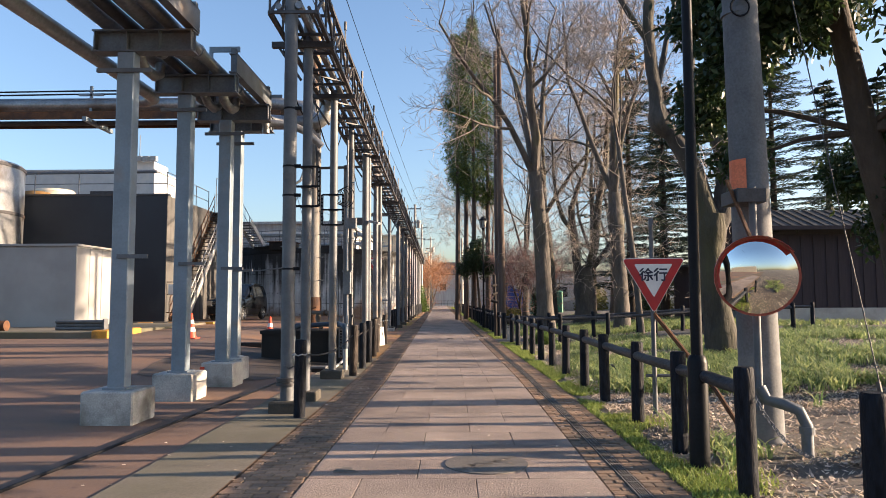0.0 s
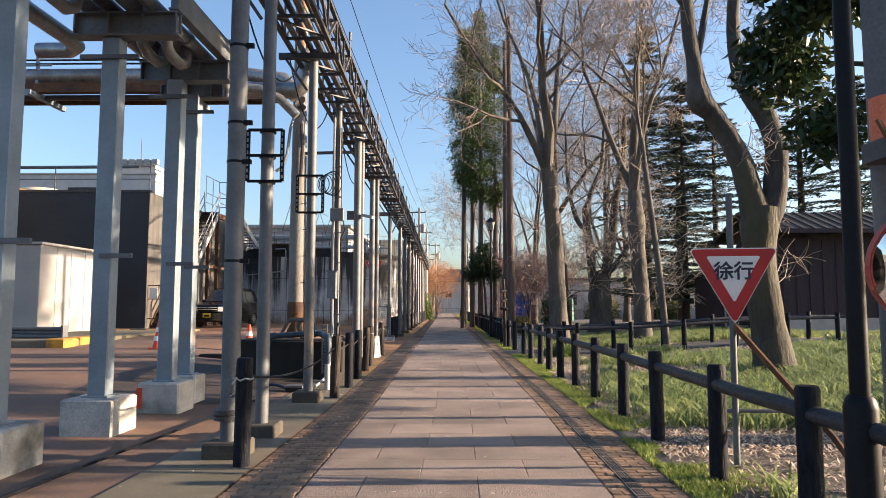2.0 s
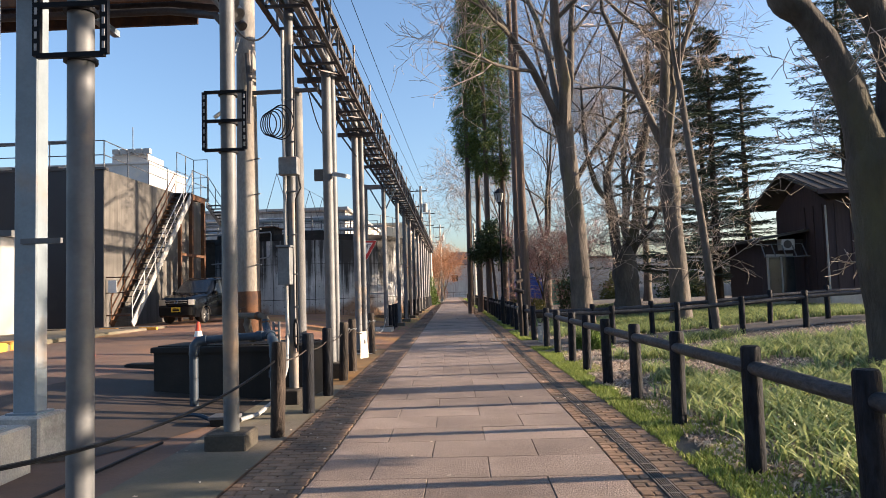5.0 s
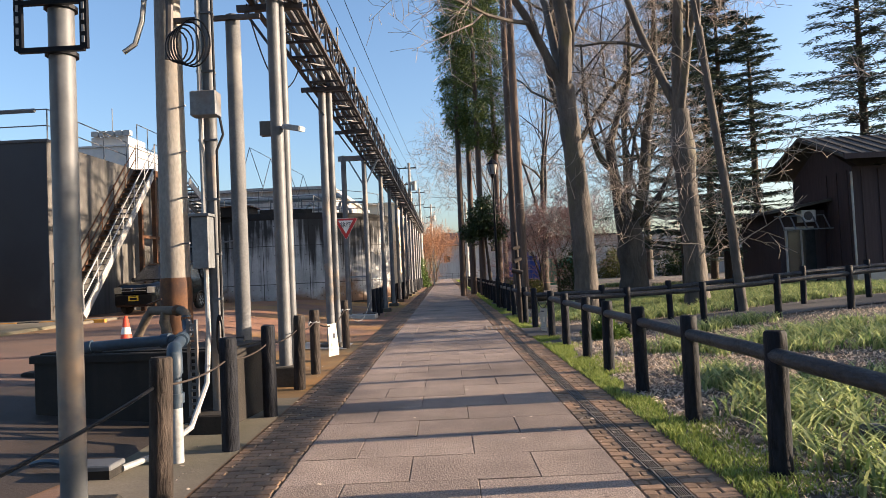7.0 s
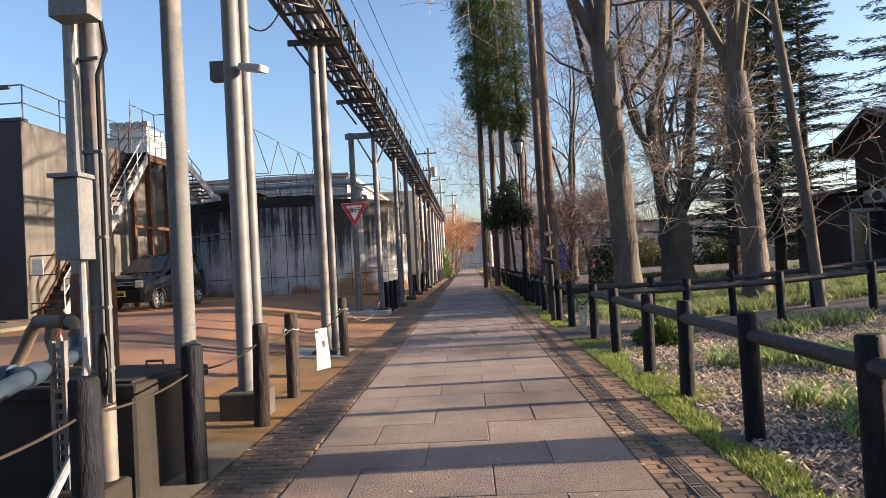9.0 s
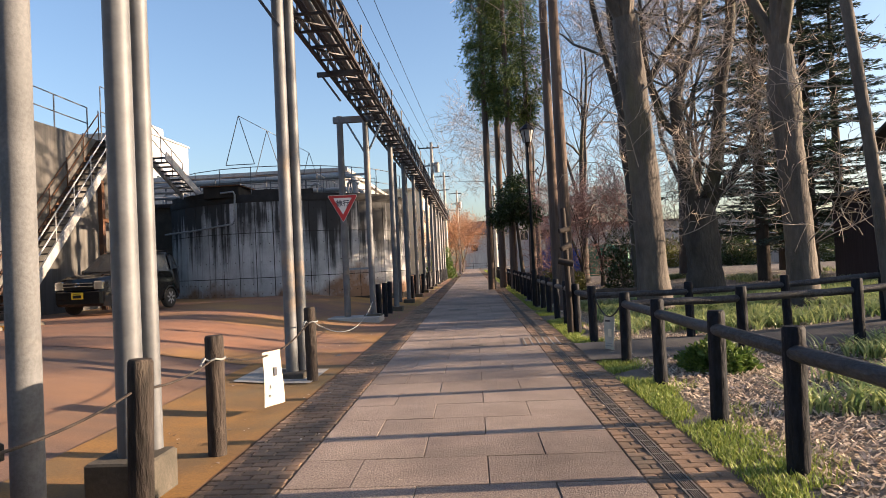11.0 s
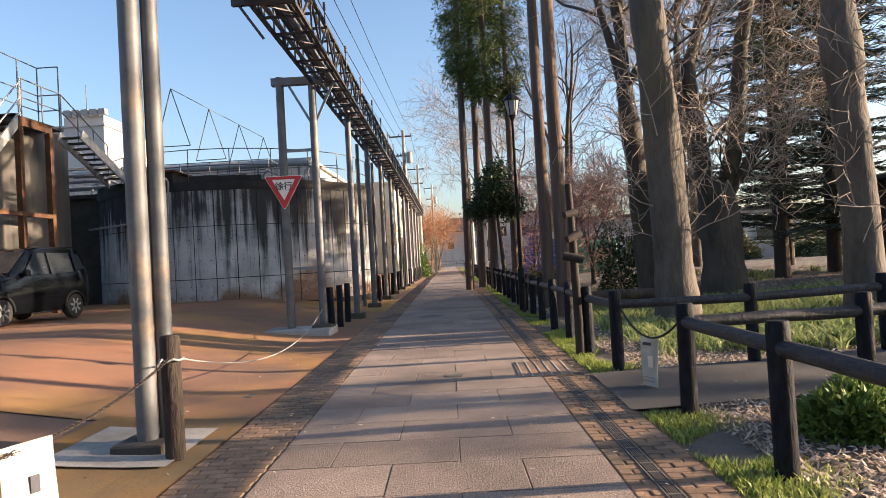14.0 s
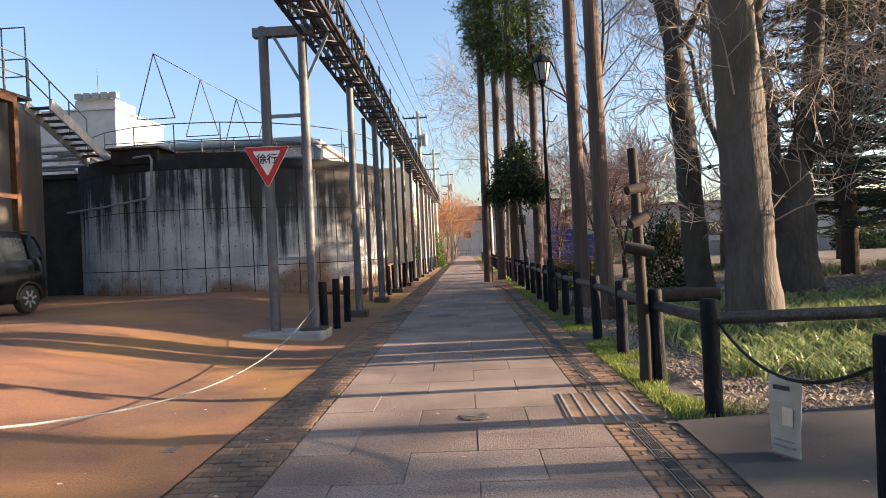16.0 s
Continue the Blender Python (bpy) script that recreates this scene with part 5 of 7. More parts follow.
# dark timber pole leaning at the fence corner with cut stubs
tp = thing("timber_post", (1.7, 27.6, 0), "dark weathered timber post with cut branch stubs", "post")
part("trunk", Mesh().tube([(1.71, 27.6, -0.1), (1.71, 27.6, 0.5), (1.69, 27.6, 1.2), (1.68, 27.6, 1.9), (1.66, 27.6, 2.46)], [0.07, 0.066, 0.06, 0.052, 0.05], 11, True, 0.06), M_WOOD, tp, "", True)
for p, q, r in (((1.75, 27.56, 2.05), (1.56, 27.46, 2.01), 0.052), ((1.77, 27.56, 1.74), (1.58, 27.46, 1.66), 0.055), ((1.52, 27.5, 1.43), (1.80, 27.46, 1.36), 0.062)):
    part("stub", Mesh().tube([p, Vector(p).lerp(Vector(q), 0.5), q], [r, r * 1.04, r * 0.94], 10, True, 0.05), M_WOOD, tp, "", True)
bot = thing("plastic_bottle", (3.25, 14.5, 0.05), "grey-blue plastic bottle lying among the strap leaves", "bottle")
lying = pose(3.2, 14.55, 0.08, 0, 90, -20)
part("body", moved(Mesh().lathe(0, 0, [(0.04, 0.0), (0.055, 0.012), (0.055, 0.17), (0.04, 0.21), (0.018, 0.235), (0.018, 0.25)], 16), lying), M_GALV, bot, "", True)
part("cap", moved(Mesh().lathe(0, 0, [(0.022, 0.245), (0.022, 0.285)], 12), lying), M_SIGNW, bot, "white screw cap", True)
log = tagged(part("fallen_log", Mesh().tube([(2.4, 33.2, 0.42), (3.4, 33.4, 0.45), (4.4, 33.2, 0.45)], [0.13, 0.14, 0.12], 10), M_BARKD, None, "dark fallen log lying on the litter", True), category="log")


def notice(name, x, y, z0, w, h, yaw, label, bars):
    n = thing(name, (x, y, z0), label, "notice", "notices")
    m = pose(x, y, z0, 88, 0, yaw)
    ys2 = span(0, h, h / 6)
    sheet = Mesh().add([(sx * w / 2, v, 0.012 * math.sin(7 * v + sx)) for v in ys2 for sx in (-1, 0, 1)], [(3 * j + i, 3 * j + i + 1, 3 * j + i + 4, 3 * j + i + 3) for j in range(len(ys2) - 1) for i in range(2)])
    ob = part("sheet", moved(sheet, m), M_PAPER, n)
    so = ob.modifiers.new("solid", "SOLIDIFY")
    so.thickness = 0.004
    for bx, by, bw, bh, mt in bars:
        part("print_bar", moved(Mesh().box(bx - bw / 2, bx + bw / 2, by, by + bh, 0.015, 0.018), m), mt, n)


notice("notice_sheet", 1.99, 24.95, 0.02, 0.24, 0.52, -62, "white laminated notice hanging on the path chain", [(-0.02, 0.43, 0.12, 0.03, M_INK), (0.03, 0.2, 0.08, 0.12, M_CREAM), (0, 0.05, 0.17, 0.015, M_PVC), (0, 0.09, 0.15, 0.012, M_PVC)])
rope("path_chain", (1.99, 23.9, 0.78), (1.97, 26.1, 0.78), 0.24, 0.012, M_BLACK, "dark chain across the side path", "chain")
notice("notice_sheet", -2.15, 21.05, 0.1, 0.30, 0.56, 68, "weathered laminated notice hanging on the yard chain", [(0.02, 0.30, 0.05, 0.09, M_INK), (0.0, 0.18, 0.14, 0.04, M_PVC), (0, 0.1, 0.16, 0.02, M_PVC)])

# ---------------------------------------------------------------- chains and ropes on the left
chain((-1.96, 8.85, 0.78), (-2.25, 9.2, 0.65), 0.1, "galvanized chain hung on the bollard", M_GALV, 0.045)
rope("barrier_rope", (-2.0, 8.9, 0.82), (-1.97, 13.6, 0.8), 0.16, 0.012, M_BLACK, "dark rope strung between bollards")
for (xa, ya), (xb, yb) in zip(BOLLARDS[1:5], BOLLARDS[2:6]):
    rope("barrier_rope", (xa, ya, 0.80 + gh(xa, ya)), (xb, yb, 0.80 + gh(xb, yb)), 0.05, 0.008, M_WOOD, "dark rope strung between bollards")
chain((-2.15, 19.5, 0.82), (-2.25, 23.0, 0.82), 0.2, "rusty chain strung between bollards", M_WOOD, 0.042)
rope("barrier_rope", (-2.25, 23.0, 0.82), (-2.98, 32.35, 0.55), 0.42, 0.007, M_PVC, "pale sagging rope across the yard entrance")
for x, y in ((-2.15, 19.5), (-1.96, 8.85), (-2.25, 23.0)):
    tagged(part("rope_knot", Mesh().tube([(x + 0.09 * math.cos(t), y + 0.09 * math.sin(t), 0.80 + gh(x, y) + 0.01 * math.sin(5 * t)) for t in [k * math.pi / 6 for k in range(13)]], 0.009, 6).rod((x - 0.03, y - 0.1, 0.82 + gh(x, y)), (x - 0.06, y - 0.13, 0.76 + gh(x, y)), 0.01, 6), M_PVC, None, "pale rope tied round a bollard", True), category="rope")
rope("ground_cable", (-3.6, 4.2, 0.015), (-3.0, 13.2, 0.06), -0.01, 0.016, M_BLACK, "black cable lying across the yard", "cable")


# ladder-like cable brackets on the poles
def cable_bracket(x, y, z0, z1):
    b = thing("cable_bracket", (x, y, z0), "dark perforated steel bracket strapped to a pole", "bracket", "cable brackets")
    for dx in (-0.2, 0.2):
        part("upright", Mesh().box(x + dx - 0.022, x + dx + 0.022, y - 0.12, y - 0.09, z0, z1), M_BLACK, b)
        for k in range(8):
            zz = z0 + 0.05 + (z1 - z0 - 0.1) * k / 7
            part("slot", Mesh().box(x + dx - 0.008, x + dx + 0.008, y - 0.124, y - 0.12, zz - 0.02, zz + 0.02), M_PVC, b)
    for z in (z0, (z0 + z1) / 2, z1):
        part("crossbar", Mesh().box(x - 0.2, x + 0.2, y - 0.119, y - 0.091, z - 0.015, z + 0.015), M_BLACK, b)
        part("strap", Mesh().lathe(x, y, [(0.096, z - 0.012), (0.096, z + 0.012)], 14), M_BLACK, b)


cable_bracket(-2.21, 10.36, 2.9, 3.5)
cable_bracket(-2.29, 13.15, 2.92, 3.5)
for z in (1.9, 2.9, 3.3, 4.1):
    part("pole_band", Mesh().lathe(-2.22, 9.28, [(0.096, z), (0.096, z + 0.025)], 16).box(-2.16, -2.06, 9.23, 9.27, z - 0.01, z + 0.035), M_BLACK, p1)

# ---------------------------------------------------------------- pump pit
PZ = 0.76
pit = thing("pump_pit", (-3.4, 16.6, 0.1), "grimy shade-dark concrete pump pit with steel cover plates", "pump pit")
turned = pose(-2.26, 16.08, 0, 0, 0, -7)
part("body", moved(Mesh().box(-2.3, 0.0, 0.0, 0.9, -0.1, PZ, 0.02), turned), M_PIT, pit, "black-stained concrete walls with shade in their colour")
part("upper_lip", moved(Mesh().box(-2.33, 0.03, -0.03, 0.93, PZ - 0.07, PZ + 0.012, 0.012), turned), M_PIT, pit)
for k in range(3):
    part("cover_plate", moved(Mesh().box(-2.25 + 0.74 * k, -1.53 + 0.74 * k, 0.05, 0.85, PZ + 0.013, PZ + 0.03), turned), M_PIT, pit)
part("lifting_handle", moved(Mesh().tube([(-0.3, 0.6, PZ + 0.03), (-0.3, 0.6, PZ + 0.09), (-0.16, 0.6, PZ + 0.09), (-0.16, 0.6, PZ + 0.03)], 0.01, 6), turned), M_DARKST, pit)
tagged(part("concrete_block", Mesh().box(-2.58, -2.24, 15.62, 15.98, 0.0, 0.2, 0.015), M_PIT, None, "small dark concrete block under the conduit pole"), category="block")
tagged(part("concrete_block", Mesh().box(-5.95, -5.1, 18.3, 18.6, 0.1, 0.36, 0.02), M_PIT, None, "dark concrete block beside the pump pit"), category="block")
pp = thing("pump_pipework", (-2.5, 15.5, 0), "grey-blue plastic water pipes beside the pit", "pipe")
part("corner_elbow", Mesh().tube([(-3.58, 15.46, 0.72), (-3.575, 15.47, 0.84), (-3.53, 15.49, 0.90), (-3.42, 15.5, 0.915)], 0.066, 14), M_BLUEP, pp, "", True)
part("corner_drop", Mesh().rod((-3.58, 15.46, -0.05), (-3.58, 15.46, 0.76), 0.056, 14), M_BLUEP, pp, "", True)
part("main_pipe", Mesh().tube([(-3.45, 15.5, 0.912), (-2.95, 15.5, 0.94), (-2.6, 15.47, 0.95)], 0.052, 14), M_BLUEP, pp, "", True)
part("branch_pipe", Mesh().tube([(-2.34, 14.78, 0.93), (-2.55, 15.46, 0.95), (-2.86, 16.4, 0.95)], 0.05, 14), M_BLUEP, pp, "", True)
part("elbow", Mesh().tube([(-2.36, 14.84, 0.93), (-2.31, 14.72, 0.925), (-2.285, 14.66, 0.89), (-2.28, 14.65, 0.8), (-2.28, 14.65, 0.74)], 0.062, 14), M_BLUEP, pp, "", True)
for p, q in (((-2.52, 15.36, 0.948), (-2.58, 15.56, 0.952)), ((-2.66, 15.47, 0.95), (-2.74, 15.48, 0.945)), ((-2.28, 14.65, 0.5), (-2.28, 14.65, 0.58))):
    part("coupling", Mesh().rod(p, q, 0.068, 14), M_BLUEP, pp, "", True)
part("drop_pipe", Mesh().rod((-2.28, 14.65, 0.46), (-2.28, 14.65, 0.76), 0.052, 14), M_BLUEP, pp, "", True)
part("lower_pipe", Mesh().rod((-2.28, 14.65, -0.1), (-2.28, 14.65, 0.47), 0.05, 14), M_PVC, pp, "pale grey lower pipe", True)
part("riser", Mesh().tube([(-2.84, 16.34, 0.95), (-2.9, 16.5, 0.97), (-2.94, 16.58, 1.04), (-2.95, 16.6, 1.12)], 0.055, 12), M_BLUEP, pp, "", True)
part("upper_pipe", Mesh().tube([(-2.95, 16.6, 1.08), (-2.96, 16.61, 1.15), (-3.02, 16.65, 1.18), (-3.3, 16.83, 1.18), (-3.52, 16.98, 1.18)], 0.05, 12), M_HOSEB, pp, "dusty brown wrapped pipe", True)
part("union_nut", Mesh().rod((-3.06, 16.68, 1.18), (-3.11, 16.71, 1.18), 0.064, 8).rod((-2.95, 16.6, 1.07), (-2.95, 16.6, 1.11), 0.064, 8), M_RUST, pp)
part("valve_body", Mesh().tube([(-3.28, 16.82, 1.18), (-3.3, 16.83, 1.05), (-3.26, 16.82, 0.92), (-3.2, 16.78, 0.8)], [0.05, 0.06, 0.052, 0.055], 10), M_HOSEB, pp, "rusty valve and strainer", True)
part("suction_leg", Mesh().tube([(-3.5, 16.97, 1.18), (-3.58, 17.0, 1.1), (-3.68, 17.02, 0.92), (-3.78, 17.03, 0.76)], 0.05, 10), M_HOSEB, pp, "dusty brown wrapped pipe", True)
part("valve_stem", Mesh().rod((-3.45, 16.94, 1.2), (-3.45, 16.94, 1.29), 0.014, 6).rod((-3.56, 16.98, 1.25), (-3.34, 16.86, 1.31), 0.011, 6), M_RUST, pp)
st = Mesh().box(-2.60, -2.575, 15.71, 15.75, 0.18, 1.12).box(-2.525, -2.50, 15.71, 15.75, 0.18, 1.12)
for k in range(14):
    st.box(-2.575, -2.525, 15.72, 15.74, 0.22 + 0.064 * k, 0.245 + 0.064 * k)
part("slotted_strut", st, M_GALV, pp, "galvanized slotted strut")
jb = thing("junction_box", (-2.75, 14.3, 0.0), "grey ground junction box with a pale lid", "junction box")
part("body", Mesh().box(-2.9, -2.62, 14.2, 14.4, 0.0, 0.09), M_PIT, jb)
part("lid", Mesh().box(-2.92, -2.60, 14.18, 14.42, 0.092, 0.13, 0.01), M_GALV, jb)
rope("ground_hose", (-3.4, 14.5, 0.08), (-2.9, 14.3, 0.06), -0.05, 0.025, M_BLUEP, "grey corrugated hose entering the junction box", "hose")

cp = thing("conduit_pole", (-2.36, 15.9, 0), "slim grey pole wrapped with conduits and cables", "pole")
part("shaft", Mesh().rod((-2.36, 15.9, 0.1), (-2.36, 15.9, TRUSS_Z + 0.3), 0.065, 14), M_GALV, cp, "", True)
part("conduit", Mesh().tube([(-2.62, 14.4, 0.05), (-2.5, 14.7, 0.06), (-2.42, 15.3, 0.16), (-2.41, 15.7, 0.5), (-2.42, 15.82, 1.0), (-2.43, 15.83, 3.1), (-2.43, 15.83, 5.2)], 0.026, 8), M_PVC, cp, "pale flexible conduit", True)
part("power_cable", Mesh().tube([(-2.29, 15.84, 5.0), (-2.28, 15.83, 3.4), (-2.2, 15.8, 2.95), (-2.28, 15.83, 2.8), (-2.29, 15.84, 0.7)], 0.014, 6), M_BLACK, cp, "", True)
part("small_box", Mesh().box(-2.46, -2.2, 15.62, 15.78, 3.12, 3.36, 0.01), M_RACK, cp, "weathered grey metal box")
part("switch_cabinet", Mesh().box(-2.50, -2.33, 15.66, 15.82, 1.62, 2.13, 0.01), M_RACK, cp, "tall grey switch cabinet")
part("cabinet_hood", Mesh().box(-2.515, -2.315, 15.63, 15.83, 2.13, 2.155), M_RACK, cp)
for z in (0.9, 1.3, 1.75, 2.3, 2.9, 3.6, 4.2):
    part("clamp_band", Mesh().lathe(-2.36, 15.9, [(0.071, z), (0.071, z + 0.02)], 12).box(-2.46, -2.27, 15.82, 15.84, z, z + 0.02), M_GALV, cp)
coil = Mesh()
for k in range(5):
    rr = 0.16 + 0.02 * k
    coil.tube([(-2.62 + 0.05 * k + rr * 0.7 * math.sin(t), 15.75 - 0.02 * k, 3.85 + rr * math.cos(t)) for t in [2 * math.pi * j / 18 for j in range(19)]], 0.009, 5, False)
part("cable_coil", coil, M_BLACK, cp, "coiled black cable")
cl2 = Mesh()
for k in range(3):
    cl2.tube([(-2.30 + 0.03 * math.sin(t), 15.8, 0.95 + (0.16 + 0.02 * k) * math.cos(t)) for t in [2 * math.pi * j / 14 for j in range(15)]], 0.01, 5, False)
part("cable_coil", cl2, M_BLACK, cp, "coiled black cable")

ut = thing("utility_pole", (-3.65, 18.04, 0.2), "thick concrete utility pole with a rust-stained foot", "utility pole", "utility poles")
part("shaft", Mesh().tube([(-3.65, 18.04, 0.1), (-3.65, 18.04, 4.0), (-3.65, 18.04, 8.6)], [0.195, 0.175, 0.14], 20), M_CLAY, ut, "", True)
part("rusty_jacket", Mesh().lathe(-3.65, 18.04, [(0.202, 0.2), (0.202, 1.4), (0.2, 1.5), (0.19, 1.56)], 20), M_RUST, ut, "rust-coloured foot jacket", True)
part("cable_riser", Mesh().tube([(-3.70, 17.82, 5.9), (-3.80, 17.77, 5.5), (-3.85, 17.72, 4.9), (-3.95, 17.72, 4.6), (-4.10, 17.72, 4.5)], 0.035, 8), M_PVC, ut, "", True)
part("cable_riser", Mesh().tube([(-3.55, 17.80, 5.6), (-3.51, 17.78, 5.1), (-3.53, 17.78, 4.6), (-3.55, 17.80, 4.4)], 0.05, 8), M_DARKST, ut, "", True)
part("cross_arm", Mesh().bar((-3.65, 17.92, 4.95), (-2.40, 18.02, 5.0), 0.06, 0.06), M_DARKST, ut)
for z in (2.0, 2.6, 3.2, 3.8):
    part("step_bolt", Mesh().rod((-3.50, 17.92, z), (-3.37, 17.84, z), 0.012, 6), M_GALV, ut)

# flood lamp on the paired pole, and a wall-lamp bracket
fl2 = thing("flood_lamp", (-2.5, 18.65, 3.6), "small grey flood lamp on a pole bracket", "lamp")
part("arm", Mesh().rod((-2.55, 18.65, 3.62), (-2.25, 18.5, 3.6), 0.02, 8), M_GALV, fl2)
part("housing", moved(Mesh().box(-0.16, 0.16, -0.07, 0.07, -0.03, 0.04, 0.015), pose(-2.1, 18.42, 3.56, 0, 14, -25)), M_PVC, fl2)
part("mount", Mesh().box(-2.62, -2.46, 18.6, 18.72, 3.52, 3.72), M_GALV, fl2)
for y, z in ((10.3, 4.6), (13.0, 4.4), (18.7, 4.9)):
    tagged(part("hanging_cable", Mesh().tube(sag((tx(y) - 0.4, y, TRUSS_Z), (tx(y + 3) - 0.3, y + 3, TRUSS_Z - 0.1), 0.7), 0.012, 6), M_BLACK, None, "black cable sagging under the gantry", True), category="cable")

# pads under poles and small manholes
structure("pole_pad", grid_sheet([-3.05, -2.7, -2.35, -2.03], span(22.75, 23.95, 0.3), lambda x, y: gh(x, y) + 0.03), M_PAD, "pale concrete pad under a pole pair")
structure("sign_pad", Mesh().box(-4.15, -2.75, 31.9, 32.8, 0.0, 0.17, 0.02), M_PAD, "concrete pad under the gantry legs")


def round_cover(x, y, r, label):
    c = thing("manhole_cover", (x, y, 0), label, "manhole cover", "manhole covers")
    part("frame", Mesh().lathe(x, y, [(r * 1.08, -0.02), (r * 1.08, 0.008), (r * 1.0, 0.008), (r * 0.99, -0.01)], 40), M_IRON, c)
    part("lid", Mesh().add([(x + r * 0.975 * math.cos(2 * math.pi * k / 40), y + r * 0.975 * math.sin(2 * math.pi * k / 40), zz) for zz in (-0.02, 0.006) for k in range(40)], [tuple(range(40, 80))] + [(k, (k + 1) % 40, 40 + (k + 1) % 40, 40 + k) for k in range(40)]), M_LID if r > 0.2 else M_IRON, c, "paved lid insert" if r > 0.3 else "")
    bars = Mesh()
    for k in range(3):
        bars.box(x - 0.10, x + 0.12 - 0.03 * k, y - 0.12 + 0.05 * k, y - 0.10 + 0.05 * k, 0.006, 0.01)
    part("raised_mark", bars, M_IRON, c)


round_cover(0.3, 6.4, 0.35, "round paved manhole cover in the lane")
round_cover(-0.09, 26.34, 0.12, "small round iron valve cover")
round_cover(-0.85, 35.8, 0.3, "round manhole cover in the lane")
round_cover(-0.95, 6.2, 0.05, "small iron survey cap")
round_cover(-2.55, 25.6, 0.12, "small round valve cover at the yard entrance")

# ---------------------------------------------------------------- traffic cones
def cone(x, y, z, lean=0):
    c = thing("traffic_cone", (x, y, z), "orange-red traffic cone with white reflective bands", "traffic cone", "traffic cones")
    part("base", Mesh().box(x - 0.19, x + 0.19, y - 0.19, y + 0.19, z, z + 0.03, 0.01), M_CONE, c)
    part("body", Mesh().lathe(x, y, [(0.15, z + 0.03), (0.135, z + 0.08), (0.03, z + 0.7), (0.02, z + 0.71)], 16), M_CONE, c, "", True)
    for a, b in ((0.2, 0.32), (0.42, 0.53)):
        f = lambda q: 0.135 - 0.105 * (q - 0.08) / 0.62 + 0.002
        part("band", Mesh().lathe(x, y, [(f(a), z + a), (f(b), z + b)], 16), M_SIGNW, c, "white reflective band", True)


cone(-7.43, 19.56, gh(-7.43, 19.56))
cone(-5.3, 20.0, gh(-5.3, 20.0))
# yellow edge blocks, guard rail piece and valves on the plinth
for k in range(3):
    tagged(part("edge_block", Mesh().box(-10.35 + 0.0 * k, -9.86, 19.66 + 0.75 * k, 20.3 + 0.75 * k, 0.1, 0.64, 0.03), M_YELLOW, None, "worn yellow-painted concrete edge block"), category="block", group="edge blocks")
gr = thing("guard_rail", (-10.6, 21.2, 0.6), "short length of corrugated galvanized guard rail", "guard rail")
for k in range(3):
    part("beam", Mesh().tube([(-11.9, 20.6 + 0.05 * (k % 2), 0.66 + 0.1 * k), (-10.45, 20.6 + 0.05 * (k % 2), 0.66 + 0.1 * k)], 0.055, 10), M_GALV, gr)
part("end_wing", Mesh().box(-10.45, -10.4, 20.5, 20.75, 0.6, 0.95), M_GALV, gr)
hv = thing("pipe_valve", (-13.6, 20.6, 0.6), "brown capped pipe stub on the plinth", "valve")
part("body", Mesh().tube([(-14.4, 20.6, 0.75), (-13.4, 20.6, 0.75)], 0.16, 12), M_RUST, hv, "", True)
part("stem", Mesh().rod((-13.9, 20.6, 0.85), (-13.9, 20.6, 1.15), 0.04, 8).rod((-14.0, 20.6, 1.15), (-13.8, 20.6, 1.15), 0.03, 8), M_DARKST, hv)
for k in range(12):
    tagged(part("wheel_stop", Mesh().box(-17 + 0.62 * k, -16.42 + 0.62 * k, 27.6, 27.74, gh(-12, 27), gh(-12, 27) + 0.1, 0.015), M_YELLOW if k % 2 else M_BLACK, None, "striped yellow and black kerb stop on the yard"), category="kerb stop", group="kerb stops")


# ---------------------------------------------------------------- stairs on the building side
sw = thing("steel_stairs", (-12.5, 31, 0.45), "grey steel outside stairs with rusted support frame", "stairs")
SX0, SX1 = -12.66, -11.9
a, b = Vector((0, 30.75, 0.5)), Vector((0, 36.25, 6.05))
for x in (SX0, SX1):
    part("stringer", Mesh().bar((x, a.y, a.z + 0.1), (x, b.y, b.z), 0.05, 0.26), M_RUST if x == SX0 else M_WALLG, sw, "rusted stringer" if x == SX0 else "pale worn stringer")
for k in range(26):
    q = a.lerp(b, (k + 0.7) / 26)
    part("tread", Mesh().box(SX0 + 0.03, SX1 - 0.03, q.y - 0.13, q.y + 0.13, q.z + 0.1, q.z + 0.13), M_DARKST, sw)
part("landing", Mesh().box(SX0, SX1, 36.2, 38.3, 6.0, 6.08), M_DARKST, sw)
part("landing_beam", Mesh().box(SX1 - 0.02, SX1 + 0.05, 36.1, 37.62, 5.8, 6.05), M_RUST, sw, "rusted landing beam")
for y in (36.16, 37.54):
    part("frame_post", Mesh().box(SX1 - 0.1, SX1 + 0.06, y - 0.08, y + 0.08, 0.3, 5.8), M_RUST, sw, "rust-brown steel post")
for z in (3.35,):
    part("frame_beam", Mesh().box(SX1 - 0.06, SX1 + 0.05, 34.95, 37.6, z - 0.06, z + 0.06), M_RUST, sw)
part("frame_post", Mesh().box(SX1 - 0.1, SX1 + 0.04, 34.9, 35.05, 0.3, 4.6), M_RUST, sw, "rust-brown steel post")
for x in (SX0, SX1):
    for f in (0.55, 1.0):
        part("handrail", Mesh().rod((x, a.y, a.z + 0.15 + f * 0.95), (x, b.y, b.z + f * 0.98), 0.022, 6), M_WHITE if x == SX1 else M_RUST, sw)
    for k in range(7):
        q = a.lerp(b, k / 6)
        part("baluster", Mesh().rod((x, q.y, q.z + 0.1), (x, q.y, q.z + 1.1), 0.018, 6), M_WHITE if x == SX1 else M_RUST, sw)
